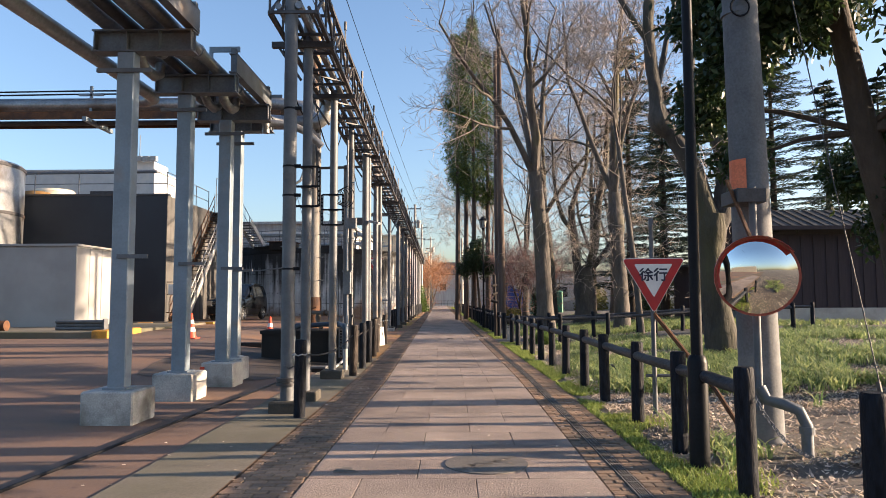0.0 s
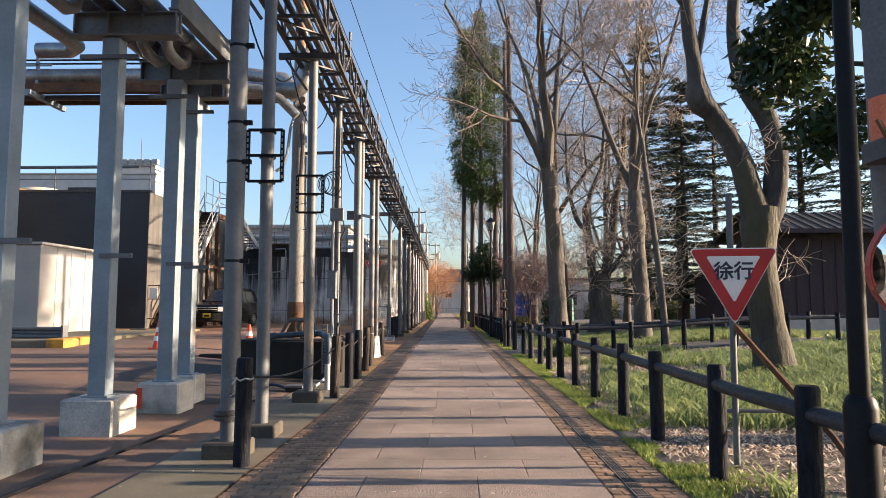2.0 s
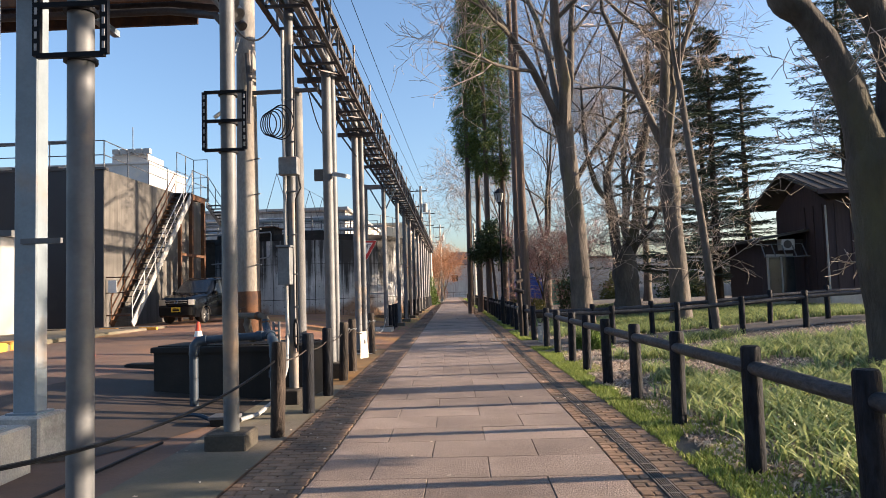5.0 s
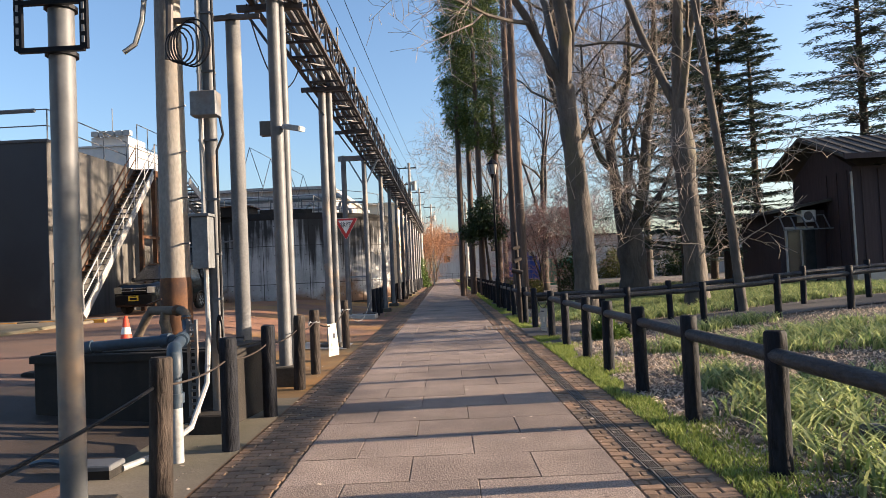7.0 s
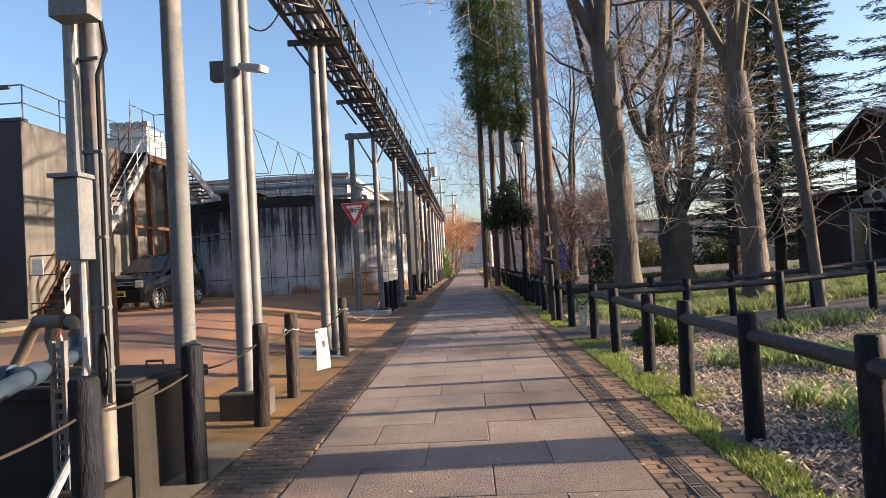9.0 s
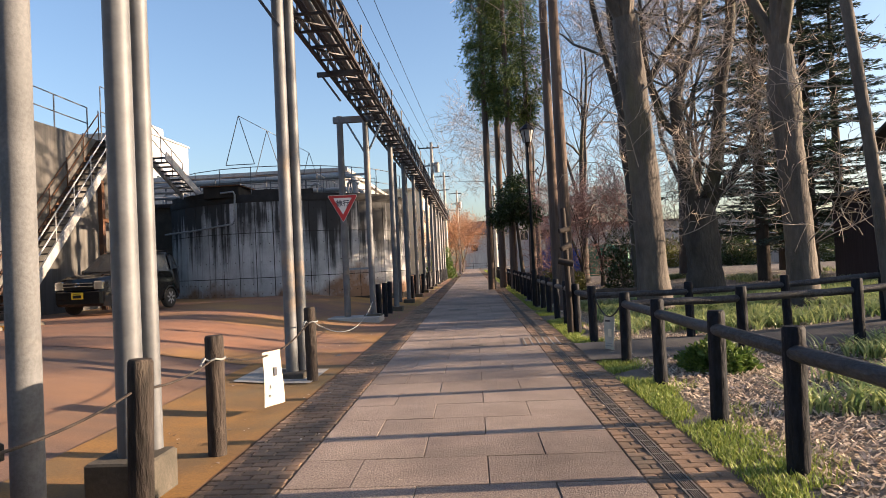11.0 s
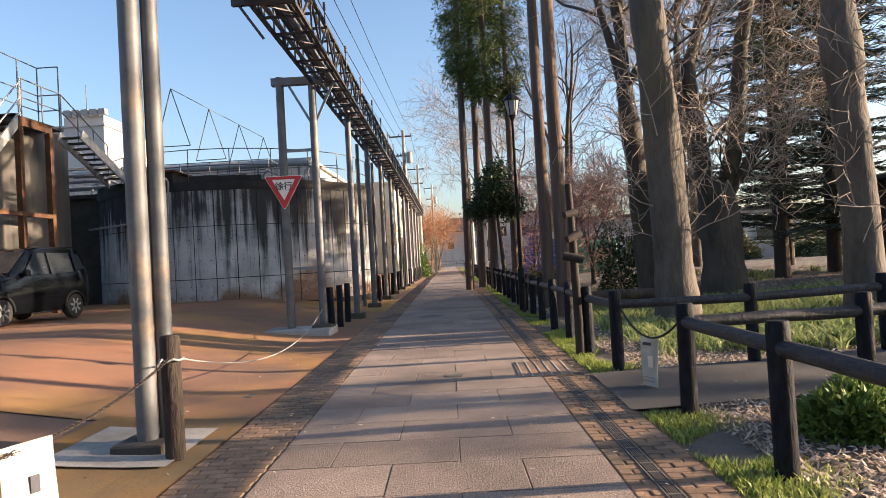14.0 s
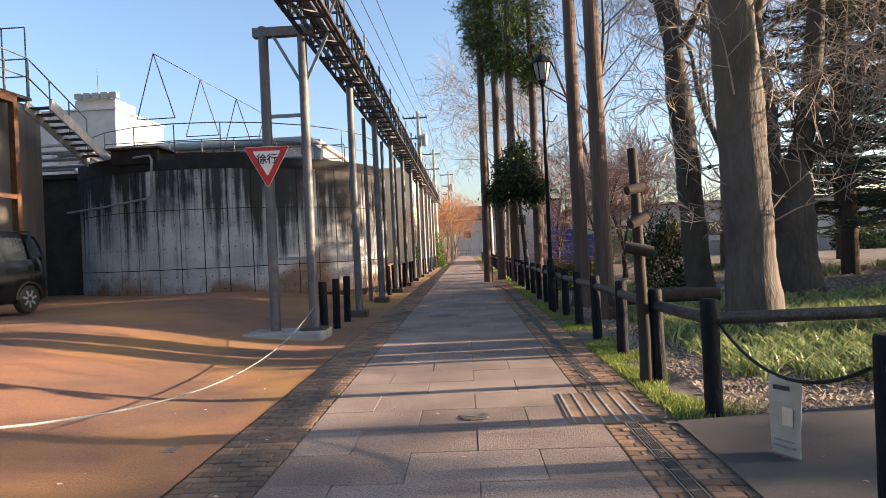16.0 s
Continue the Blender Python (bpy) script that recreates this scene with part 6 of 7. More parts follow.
for k in range(9):
    q = Vector((0, 38.2, 5.85)).lerp(Vector((0, 40.9, 4.75)), (k + 0.5) / 9)
    part("tread", Mesh().box(-11.95, -11.25, q.y - 0.14, q.y + 0.14, q.z, q.z + 0.03), M_DARKST, sw)
for x in (-11.95, -11.25):
    part("stringer", Mesh().bar((x, 38.1, 5.85), (x, 41.0, 4.68), 0.05, 0.3), M_WALLG, sw)
part("warning_panel", Mesh().box(-12.62, -12.3, 30.42, 30.44, 1.75, 2.2), M_SIGNW, sw, "white warning panel")
for z in (0.95, 1.75, 2.3):
    part("gate_bar", Mesh().bar((-12.75, 30.47, z), (-11.85, 30.47, z), 0.03, 0.04), M_RUST, sw)
railing("roof_railing", [(-29, 30.7, 6.24), (-12.9, 30.7, 6.24), (-12.9, 36.0, 6.16)], 1.05, "pale steel railing along the flat roof", M_GALV, 0.022, 1.9)
railing("landing_railing", [(-12.6, 36.3, 6.08), (-12.6, 38.2, 6.08), (-11.95, 38.2, 6.08)], 1.9, "pale steel cage railing on the stair landing", M_GALV, 0.02, 0.9, (0.3, 0.55))
railing("landing_railing", [(-11.9, 36.3, 6.08), (-11.9, 38.2, 6.08), (-11.9, 40.9, 4.95)], 1.05, "pale steel railing beside the upper steps", M_GALV, 0.02, 1.0)

# tank top: railings, frames, pipework, small hatch
railing("tank_railing", [(TKX + (TKR - 0.25) * math.cos(q), TKY + (TKR - 0.25) * math.sin(q), TKT) for q in [radians(175 + 15.5 * k) for k in range(13)]], 1.1, "thin galvanized railing round the tank rim", M_GALV, 0.018, 1.4)
railing("tank_railing", [(-13.2, 46.5, TKT - 0.3), (-5.0, 46.5, TKT - 0.3)], 1.5, "thin galvanized walkway railing over the tank", M_GALV, 0.018, 1.1, (0.35, 0.65))
railing("tank_railing", [(-12.6, 43.2, TKT - 0.3), (-7.0, 43.2, TKT - 0.3), (-7.0, 49.0, TKT - 0.3)], 1.4, "thin galvanized walkway railing over the tank", M_GALV, 0.018, 1.1, (0.35, 0.65))
rs = thing("rear_shed", (-15, 44, 0.4), "dark low shed in the recess behind the stairs", "shed")
part("wall", Mesh().box(-22, -12.0, 42.5, 48, 0.2, 4.4), M_PITC, rs)
part("roof", Mesh().box(-22.1, -11.9, 42.4, 48.1, 4.4, 4.55), M_DARKST, rs)
for k in range(4):
    part("pipe", Mesh().tube([(-22, 42.1 - 0.1 * k, 4.75 + 0.22 * k), (-12.4, 42.1 - 0.1 * k, 4.75 + 0.22 * k), (-12.2, 42.1, 4.6 + 0.22 * k)], 0.06, 8), M_PVC, rs, "", True)
hatch = thing("tank_hatch", (-10.3, 41.2, TKT), "dark greenish steel hatch box on the tank rim", "hatch")
part("box", Mesh().box(-10.75, -9.35, 40.08, 41.6, TKT - 0.08, TKT + 0.36, 0.02), M_PIT, hatch)
part("lid", Mesh().box(-10.85, -9.25, 40.0, 41.7, TKT + 0.36, TKT + 0.41, 0.01), M_RUST, hatch, "rust-edged steel lid")
for k, q in enumerate([radians(222 + 5 * n) for n in range(15)]):
    if 6 < k < 10:
        continue
    w = 0.24
    part("curb_block", Mesh().bar((TKX + (TKR - 0.1) * math.cos(q) - w * math.sin(q) * -1, TKY + (TKR - 0.1) * math.sin(q) - w * math.cos(q), TKT + 0.06 + 0.09 * noise.noise((k * 1.3, 2, 0))), (TKX + (TKR - 0.1) * math.cos(q) + w * math.sin(q) * -1, TKY + (TKR - 0.1) * math.sin(q) + w * math.cos(q), TKT + 0.06 + 0.09 * noise.noise((k * 1.3 + 1, 2, 0))), 0.3, 0.2), M_TANKTOP, hatch, "crumbling black rim crust")
wp = tagged(part("drain_pipe", Mesh().tube([(-10.05, 40.05, TKT + 0.1), (-9.5, 39.92, TKT + 0.12), (-9.45, 39.95, TKT), (-9.5, 39.95, 3.5), (-9.6, 39.98, 3.38), (-11.4, 40.6, 3.22), (-13.0, 41.5, 3.18)], 0.035, 8), M_PVC, None, "pale pipe running across the tank wall", True), category="pipe")
fr = thing("wire_frame", (TKX, 41.0, TKT), "thin steel triangular frames linked by wires over the tank", "frame")
apex = [(-8.95 + 0.12 * k, 39.3 + 3.0 * k, TKT + 2.9) for k in range(4)]
for p in apex:
    q = Vector(p)
    for dx in (-0.55, 0.55):
        part("leg", Mesh().rod((q.x + dx, q.y, TKT + 1.05), q, 0.016, 5), M_GALV, fr)
    part("foot_bar", Mesh().rod((q.x - 0.55, q.y, TKT + 1.05), (q.x + 0.55, q.y, TKT + 1.05), 0.016, 5), M_GALV, fr)
for p, q in zip(apex, apex[1:]):
    part("wire", Mesh().rod(p, q, 0.012, 4), M_GALV, fr)
pw = thing("roof_pipework", (-9, 47, TKT), "white pipe headers and frames on the tank roof", "pipework")
for y, z, r in ((46, TKT + 1.35, 0.16), (48, TKT + 0.9, 0.12), (45, TKT + 0.6, 0.08)):
    part("pipe", Mesh().tube([(-16, y, z), (-6.2, y, z), (-5.9, y, z - 0.15), (-5.85, y, TKT - 0.3)], r, 12), M_PVC, pw, "", True)
for k in range(6):
    x = -15 + 1.7 * k
    for y in (45.9, 48.0):
        part("support", Mesh().box(x - 0.03, x + 0.03, y, y + 0.06, TKT - 0.3, TKT + 1.3), M_GALV, pw)
    part("stub_pipe", Mesh().tube([(x + 0.6, 44.4, TKT - 0.3), (x + 0.6, 44.4, TKT + 0.55 + 0.1 * (k % 3)), (x + 0.8, 44.4, TKT + 0.75 + 0.1 * (k % 3)), (x + 1.1, 44.4, TKT + 0.7)], 0.06, 8), M_PVC, pw, "", True)
part("deck", Mesh().lathe(TKX, TKY, [(TKR - 0.1, TKT - 0.35), (TKR - 0.1, TKT - 0.3), (0.01, TKT - 0.3)], 44), M_PAD, pw)


# ---------------------------------------------------------------- car
def small_car(x, y, z, yaw):
    c = thing("car", (x, y, z), "black boxy compact car parked on the yard", "car")
    m = pose(x, y, z, 0, 0, yaw) @ Matrix.Diagonal((1.05, 1.05, 1.05, 1))
    rows = [(-1.70, 0.36, 0.70, 0.80, 0.60, 0.50), (-1.66, 0.24, 0.76, 0.92, 0.69, 0.58), (-1.45, 0.22, 0.86, 0.99, 0.73, 0.62), (-0.95, 0.22, 0.93, 1.04, 0.737, 0.64), (-0.72, 0.22, 0.96, 1.07, 0.737, 0.64),
            (-0.42, 0.22, 0.97, 1.34, 0.737, 0.60), (-0.12, 0.22, 0.97, 1.57, 0.737, 0.57), (0.3, 0.22, 0.97, 1.64, 0.737, 0.57), (1.2, 0.22, 0.98, 1.63, 0.737, 0.56), (1.52, 0.24, 0.98, 1.58, 0.73, 0.55), (1.66, 0.28, 0.98, 1.45, 0.70, 0.53), (1.70, 0.36, 0.95, 1.05, 0.66, 0.52)]
    vs, n = [], 14
    for yy, zb, zt, zr, w, wr in rows:
        half = [(-w * 0.93, zb), (-w, zb + 0.14), (-w * 1.005, (zb + zt) / 2), (-w * 0.985, zt), (-(w + wr) / 2, (zt + zr) / 2), (-wr, zr - 0.045), (-wr * 0.82, zr)]
        for px, pz in half + [(-px, pz) for px, pz in reversed(half)]:
            vs.append((px, yy, pz))
    fs = [(i * n + k, i * n + (k + 1) % n, (i + 1) * n + (k + 1) % n, (i + 1) * n + k) for i in range(len(rows) - 1) for k in range(n)]
    fs += [tuple(range(n)), tuple(range(len(rows) * n - 1, (len(rows) - 1) * n - 1, -1))]
    part("body", moved(Mesh().add(vs, fs), m), M_CAR, c, "glossy black paint", True)

    def pane(name, pts, mat=M_GLASSD, label="tinted window"):
        nrm = (Vector(pts[1]) - Vector(pts[0])).cross(Vector(pts[2]) - Vector(pts[0])).normalized()
        n2 = len(pts)
        part(name, moved(Mesh().add([Vector(p) + nrm * t for t in (0.004, 0.016) for p in pts], [tuple(range(n2 - 1, -1, -1)), tuple(range(n2, 2 * n2))] + [(i, (i + 1) % n2, n2 + (i + 1) % n2, n2 + i) for i in range(n2)]), m), mat, c, label)

    pane("windscreen", [(-0.62, -0.74, 1.075), (0.62, -0.74, 1.075), (0.53, -0.16, 1.53), (-0.53, -0.16, 1.53)])
    for s in (-1, 1):
        f = lambda pts: pts if s > 0 else pts[::-1]
        pane("front_window", f([(s * 0.728, -0.45, 1.03), (s * 0.728, 0.3, 1.03), (s * 0.605, 0.3, 1.50), (s * 0.605, 0.0, 1.50)]))
        pane("rear_window", f([(s * 0.728, 0.38, 1.03), (s * 0.728, 1.1, 1.05), (s * 0.600, 1.1, 1.50), (s * 0.605, 0.38, 1.50)]))
        pane("quarter_window", f([(s * 0.722, 1.18, 1.08), (s * 0.715, 1.5, 1.12), (s * 0.60, 1.42, 1.48), (s * 0.60, 1.18, 1.50)]))
        part("headlight", moved(Mesh().box(min(s * 0.42, s * 0.68), max(s * 0.42, s * 0.68), -1.715, -1.6, 0.66, 0.86, 0.02), m), M_CHROME, c, "clear square headlight")
        part("door_mirror", moved(Mesh().box(min(s * 0.74, s * 0.88), max(s * 0.74, s * 0.88), -0.5, -0.38, 1.0, 1.15, 0.03), m), M_CAR, c)
        part("door_handle", moved(Mesh().box(min(s * 0.735, s * 0.755), max(s * 0.735, s * 0.755), 0.1, 0.26, 0.9, 0.93), m), M_CAR, c)
        for yy in (-1.05, 1.12):
            wm = m @ pose(s * 0.66, yy, 0.285, 0, 90, 0)
            w = part("wheel", moved(Mesh().lathe(0, 0, [(0.17, -0.08), (0.265, -0.08), (0.285, -0.055), (0.285, 0.055), (0.265, 0.08), (0.17, 0.08)], 24), wm), M_RUBBER, c, "black tyre", True)
            part("rim", moved(Mesh().lathe(0, 0, [(0.19, -0.075), (0.185, 0.075), (0.15, 0.06), (0.06, 0.07), (0.001, 0.07)], 24), wm), M_CHROME, w, "silver rim")
            sp = Mesh()
            for k in range(7):
                q = 2 * math.pi * k / 7
                sp.bar((0.05 * math.cos(q), 0.05 * math.sin(q), s * 0.078), (0.175 * math.cos(q), 0.175 * math.sin(q), s * 0.078), 0.045, 0.02)
            part("spoke", moved(sp, wm), M_PVC, w)
            part("wheel_arch", moved(Mesh().tube([(s * 0.742, yy + 0.33 * math.cos(q), 0.285 + 0.33 * math.sin(q)) for q in [math.pi * k / 10 for k in range(11)]], 0.022, 6), m), M_RUBBER, c)
    part("grille", moved(Mesh().box(-0.42, 0.42, -1.725, -1.69, 0.70, 0.83, 0.01), m), M_BLACK, c)
    for zz in (0.725, 0.80):
        part("chrome_strip", moved(Mesh().box(-0.42, 0.42, -1.74, -1.722, zz, zz + 0.02), m), M_CHROME, c)
    part("badge", moved(Mesh().tube([(0.06 * math.cos(t), -1.745, 0.77 + 0.045 * math.sin(t)) for t in [2 * math.pi * k / 14 for k in range(15)]], 0.008, 5), m), M_CHROME, c)
    part("bumper", moved(Mesh().box(-0.66, 0.66, -1.75, -1.6, 0.30, 0.64, 0.05), m), M_CAR, c)
    part("number_plate", moved(Mesh().box(-0.165, 0.165, -1.765, -1.752, 0.42, 0.585), m), M_PLATE, c, "yellow number plate")
    for k, (bx, bw, bz, bh) in enumerate(((0, 0.2, 0.545, 0.02), (0.0, 0.24, 0.445, 0.075))):
        part("plate_bar", moved(Mesh().box(bx - bw / 2, bx + bw / 2, -1.769, -1.7655, bz, bz + bh), m), M_BLACK, c)
    for sx in (-0.5, 0.47):
        part("roof_strip", moved(Mesh().box(sx, sx + 0.03, 0.0, 1.45, 1.62, 1.645), m), M_BLACK, c)


small_car(-10.32, 33.1, gh(-10.3, 33.1) + 0.03, -7)


# ---------------------------------------------------------------- far buildings and town
def block(name, x0, x1, y0, y1, z1, wall, label, windows=(), roof=None, face="y"):
    b = thing(name, ((x0 + x1) / 2, (y0 + y1) / 2, gh(x0, y0)), label, "building", "far buildings")
    part("wall", Mesh().box(x0, x1, y0, y1, -0.1, z1), wall, b)
    part("roof", Mesh().box(x0 - 0.25, x1 + 0.25, y0 - 0.25, y1 + 0.25, z1, z1 + 0.25), roof or wall, b)
    for wx0, wx1, wz0, wz1 in windows:
        if face == "y":
            w = part("window", Mesh().box(wx0, wx1, y0 - 0.06, y0 - 0.005, wz0, wz1), M_WHITE, b)
            part("pane", Mesh().box(wx0 + 0.08, wx1 - 0.08, y0 - 0.09, y0 - 0.06, wz0 + 0.08, wz1 - 0.08), M_GLASSD, w)
        else:
            w = part("window", Mesh().box(x1 + 0.005, x1 + 0.06, wx0, wx1, wz0, wz1), M_WHITE, b)
            part("pane", Mesh().box(x1 + 0.06, x1 + 0.09, wx0 + 0.08, wx1 - 0.08, wz0 + 0.08, wz1 - 0.08), M_GLASSD, w)
    return b


wbk = block("white_factory", -82, -51, 116, 131, 23.6, M_WHITE, "tall white factory block behind the tanks", [(119 + 4 * k, 120.6 + 4 * k, 15.5, 17.4) for k in range(3)], None, "x")
part("roof_house", Mesh().box(-58, -52, 118, 124, 23.8, 25.6), M_WHITE, wbk)
for k in range(5):
    part("roof_unit", Mesh().box(-57.5 + 1.3 * k, -56.5 + 1.3 * k, 117, 118, 25.6, 26.4), M_PVC, wbk)
part("antenna", Mesh().rod((-55, 119, 25.6), (-55, 119, 30.5), 0.07, 6), M_GALV, wbk)
block("long_shed", -26, -9.6, 62, 84, 8.3, M_WALLG, "long pale grey factory shed", [(-15 + 3 * k, -13.4 + 3 * k, 4.6, 5.8) for k in range(3)], M_WALLG)
block("cream_building", -16, -6.6, 88, 122, 9.5, M_CREAM, "cream rendered works building beside the lane", [(90 + 4 * k, 91.8 + 4 * k, z, z + 1.5) for k in range(8) for z in (2.2, 6.0)], M_CREAM, "x")
block("small_white_building", -60, -28, 60, 80, 7.2, M_WHITE, "low white factory block with flat roof", [(-50 + 4 * k, -48 + 4 * k, 3.5, 5.5) for k in range(5)])
for x, y, r, h, mt in ((-27, 46, 1.3, 8.8, M_CREAM), (-31, 47, 1.3, 8.6, M_CREAM), (-23, 44.8, 0.0, 0, M_CREAM)):
    if r:
        tk2 = thing("storage_tank", (x, y, 0.4), "cream cylindrical storage tank behind the roof", "tank", "storage tanks")
        part("shell", Mesh().lathe(x, y, [(r, 0.2), (r, h), (r * 0.9, h + 0.15), (0.01, h + 0.3)], 24), mt, tk2, "", True)
tk3 = thing("steel_silo", (-21.2, 27.6, 0.6), "large sheet-clad steel silo with a hooped shell", "silo")
part("shell", Mesh().lathe(-21.2, 27.6, [(3.2, 0.3), (3.2, 7.0), (3.15, 7.15), (2.6, 7.3), (0.01, 7.5)], 40), M_PIPEINS, tk3, "", True)
for z in (3.2, 5.0, 6.95):
    part("hoop", Mesh().lathe(-21.2, 27.6, [(3.24, z), (3.24, z + 0.12)], 40), M_DARKST, tk3)
rp = thing("roof_pipe", (-20, 33, 6.1), "fat clad pipe and small vessel on the flat roof", "pipe")
part("pipe", Mesh().tube([(-30, 34, 7.1), (-22.5, 34, 7.1), (-22.2, 34, 6.9), (-22.1, 34, 6.1)], 0.3, 12), M_PIPEINS, rp, "", True)
part("vessel", Mesh().lathe(-21.0, 34.2, [(0.7, 6.1), (0.75, 6.7), (0.6, 6.95), (0.01, 7.05)], 18), M_OCHRE, rp, "", True)
part("air_unit", Mesh().box(-16.8, -15.0, 31.4, 32.4, 6.1, 6.55, 0.02), M_DARKST, rp)
rop2 = rope("roof_pipe_run", (-30, 31.2, 7.45), (-13.6, 31.2, 7.4), 0.05, 0.07, M_GALV, "long thin pipe above the roof railing", "pipe")

# right-hand distance
block("low_warehouse", 9, 46, 84, 96, 4.6, M_WALLG, "low pale warehouse beyond the grove", [(12 + 4 * k, 14 + 4 * k, 1.6, 3.0) for k in range(8)], M_ROOF)
block("white_house", 3.2, 8.6, 92, 102, 6.0, M_WHITE, "plain white house beyond the shrubs", [(4, 5, 3.6, 4.8), (6, 7.4, 3.6, 4.8)], M_ROOF)
eh = block("end_house", -4.5, 9, 158, 170, 7.0, M_WALLG, "grey house with a dark roof at the end of the lane", [(-3, -1.5, 3.5, 5), (1, 3, 3.5, 5), (5, 7, 3.5, 5)], M_ROOF)
part("gable_roof", Mesh().add([(-5.5, 157, 7.1), (10, 157, 7.1), (10, 171, 7.1), (-5.5, 171, 7.1), (-3, 164, 10.2), (8, 164, 10.2)], [(0, 1, 5, 4), (1, 2, 5), (2, 3, 4, 5), (3, 0, 4)]), M_ROOF, eh)
railing("lane_barrier", [(-9, 150, 0), (4, 150, 0)], 1.1, "low metal barrier closing the end of the lane", M_DARKST, 0.04, 1.3)
wall2 = structure("wall_north", Mesh().box(8, 60, 70, 70.2, -0.1, 1.3), M_WALLG, "low concrete block wall behind the grove")
for k in range(5):
    for j in range(9):
        x, z = 3.5 + 0.62 * k, 0.05 + 0.33 * j
        if j > 5 + (k * 7) % 4:
            continue
        cr = Mesh().box(x, x + 0.58, 60.0, 60.42, z, z + 0.05).box(x, x + 0.58, 60.0, 60.04, z + 0.05, z + 0.31).box(x, x + 0.04, 60.04, 60.42, z + 0.05, z + 0.31).box(x + 0.54, x + 0.58, 60.04, 60.42, z + 0.05, z + 0.31).box(x - 0.005, x + 0.585, 59.985, 60.0, z + 0.24, z + 0.31)
        tagged(part("crate", cr, M_BLUE, None, "blue plastic bottle crate in a stack"), category="crate", group="stacked crates")
tagged(part("tarp_stack", Mesh().box(6.9, 9.6, 60.2, 61.8, 0, 2.2, 0.12), M_GREENT, None, "green tarpaulin draped over stacked goods", True), category="tarp")


def power_pole(x, y, h, seed, arms=True, label="tall grey power pole with cross-arms and wires"):
    p = thing("power_pole", (x, y, gh(x, y)), label, "power pole", "power poles")
    part("shaft", Mesh().tube([(x, y, -0.2), (x, y, h)], [0.17, 0.11], 12), M_FOOT, p, "", True)
    if arms:
        for z, w in ((h - 0.4, 0.95), (h - 1.7, 0.7)):
            part("cross_arm", Mesh().bar((x - w, y, z), (x + w * 0.6, y, z), 0.08, 0.09), M_DARKST, p)
            for q in (-w, -w * 0.3, w * 0.55):
                part("insulator", Mesh().lathe(x + q, y, [(0.04, z + 0.04), (0.055, z + 0.1), (0.03, z + 0.2)], 8), M_PVC, p)
        part("transformer", Mesh().lathe(x + 0.35, y, [(0.2, h - 2.2), (0.2, h - 1.5), (0.1, h - 1.45)], 12), M_PVC, p, "", True) if seed % 2 else None
    return p


PP = [(-3.5, 63.8, 10.3, 1), (-3.6, 80, 10.2, 2), (-3.2, 100, 10.5, 1), (-4.2, 122, 10, 2)]
for x, y, h, s in PP:
    power_pole(x, y, h, s)
power_pole(1.0, 74, 8.0, 2, False, "plain dark timber pole beside the fence")
power_pole(0.6, 88, 9.0, 2, False, "plain grey pole beside the fence")
for (xa, ya, ha, _), (xb, yb, hb, _) in zip([(-3.3, -6, 10.5, 0)] + PP, PP):
    for dx, dz in ((-0.9, -0.3), (0.0, -0.3), (0.5, -0.3), (0.2, -1.7)):
        rope("power_line", (xa + dx, ya, ha + dz), (xb + dx, yb, hb + dz), 0.5, 0.011, M_BLACK, "thin black overhead power line", "power line")
for k, (x, y, h) in enumerate(((-4.3, 84, 5.5), (-4.6, 92, 6.5), (-4.0, 104, 7.0), (-3.5, 118, 7.0))):
    bare_tree(x, y, h, 0.11, 70 + k, (0.1, 0), 0.22, 6, M_BARKD, M_RUSSET, "russet-twigged ornamental tree by the lane", last=3, kids=(6, 7, 7, 5))


def shrub(x, y, r, h, seed, mat, label, n=1500, leaf=0.07):
    rng = random.Random(seed)
    g = gh(x, y)
    t = thing("shrub", (x, y, g), label, "shrub", "shrubs")
    lf = Mesh()
    for k in range(n):
        d = unit(rnd_vec(rng))
        d.z = abs(d.z)
        q = Vector((x, y, g)) + Vector((d.x * r, d.y * r, d.z * h)) * (rng.random() ** 0.3) * (0.85 + 0.35 * noise.noise(d * 2 + Vector((seed, 0, 0))))
        for j in range(2):
            leaf_quads(lf, q, unit(d + rnd_vec(rng) * 0.7), leaf * rng.uniform(0.8, 1.8), leaf * 0.5, rng)
    part("foliage", lf, mat, t)
    st2 = Mesh()
    for k in range(6):
        a2 = rng.uniform(0, 6.28)
        st2.tube([(x, y, g - 0.05), (x + 0.5 * r * math.cos(a2), y + 0.5 * r * math.sin(a2), g + h * 0.7)], [0.02, 0.008], 4, False)
    part("stems", st2, M_TWIG, t)


shrub(2.98, 22.9, 0.5, 0.42, 1, M_GREENB, "low rounded bright green shrub beside the path", 3000, 0.06)
shrub(3.3, 43.5, 1.3, 1.1, 2, M_BUSH, "olive dome-shaped shrub behind the fence", 2600, 0.09)
shrub(-4.3, 78, 1.6, 3.4, 3, M_GREENB, "bright green leafy shrub beside the lane", 2600, 0.16)
shrub(3.9, 6.3, 0.3, 0.2, 4, M_LITTER, "pale dry weed tuft beside the pipe", 600, 0.05)
shrub(5.4, 41, 0.9, 2.6, 5, M_EVER, "small dark clipped pine-like tree", 1600, 0.1)
for k in range(10):
    shrub(9 + 3.6 * k + (k % 3), 66 + 2 * (k % 2), 1.8, 2.2 + 0.5 * (k % 3), 20 + k, M_BUSH if k % 2 else M_EVER, "mixed hedge shrub along the far wall", 1300, 0.2)
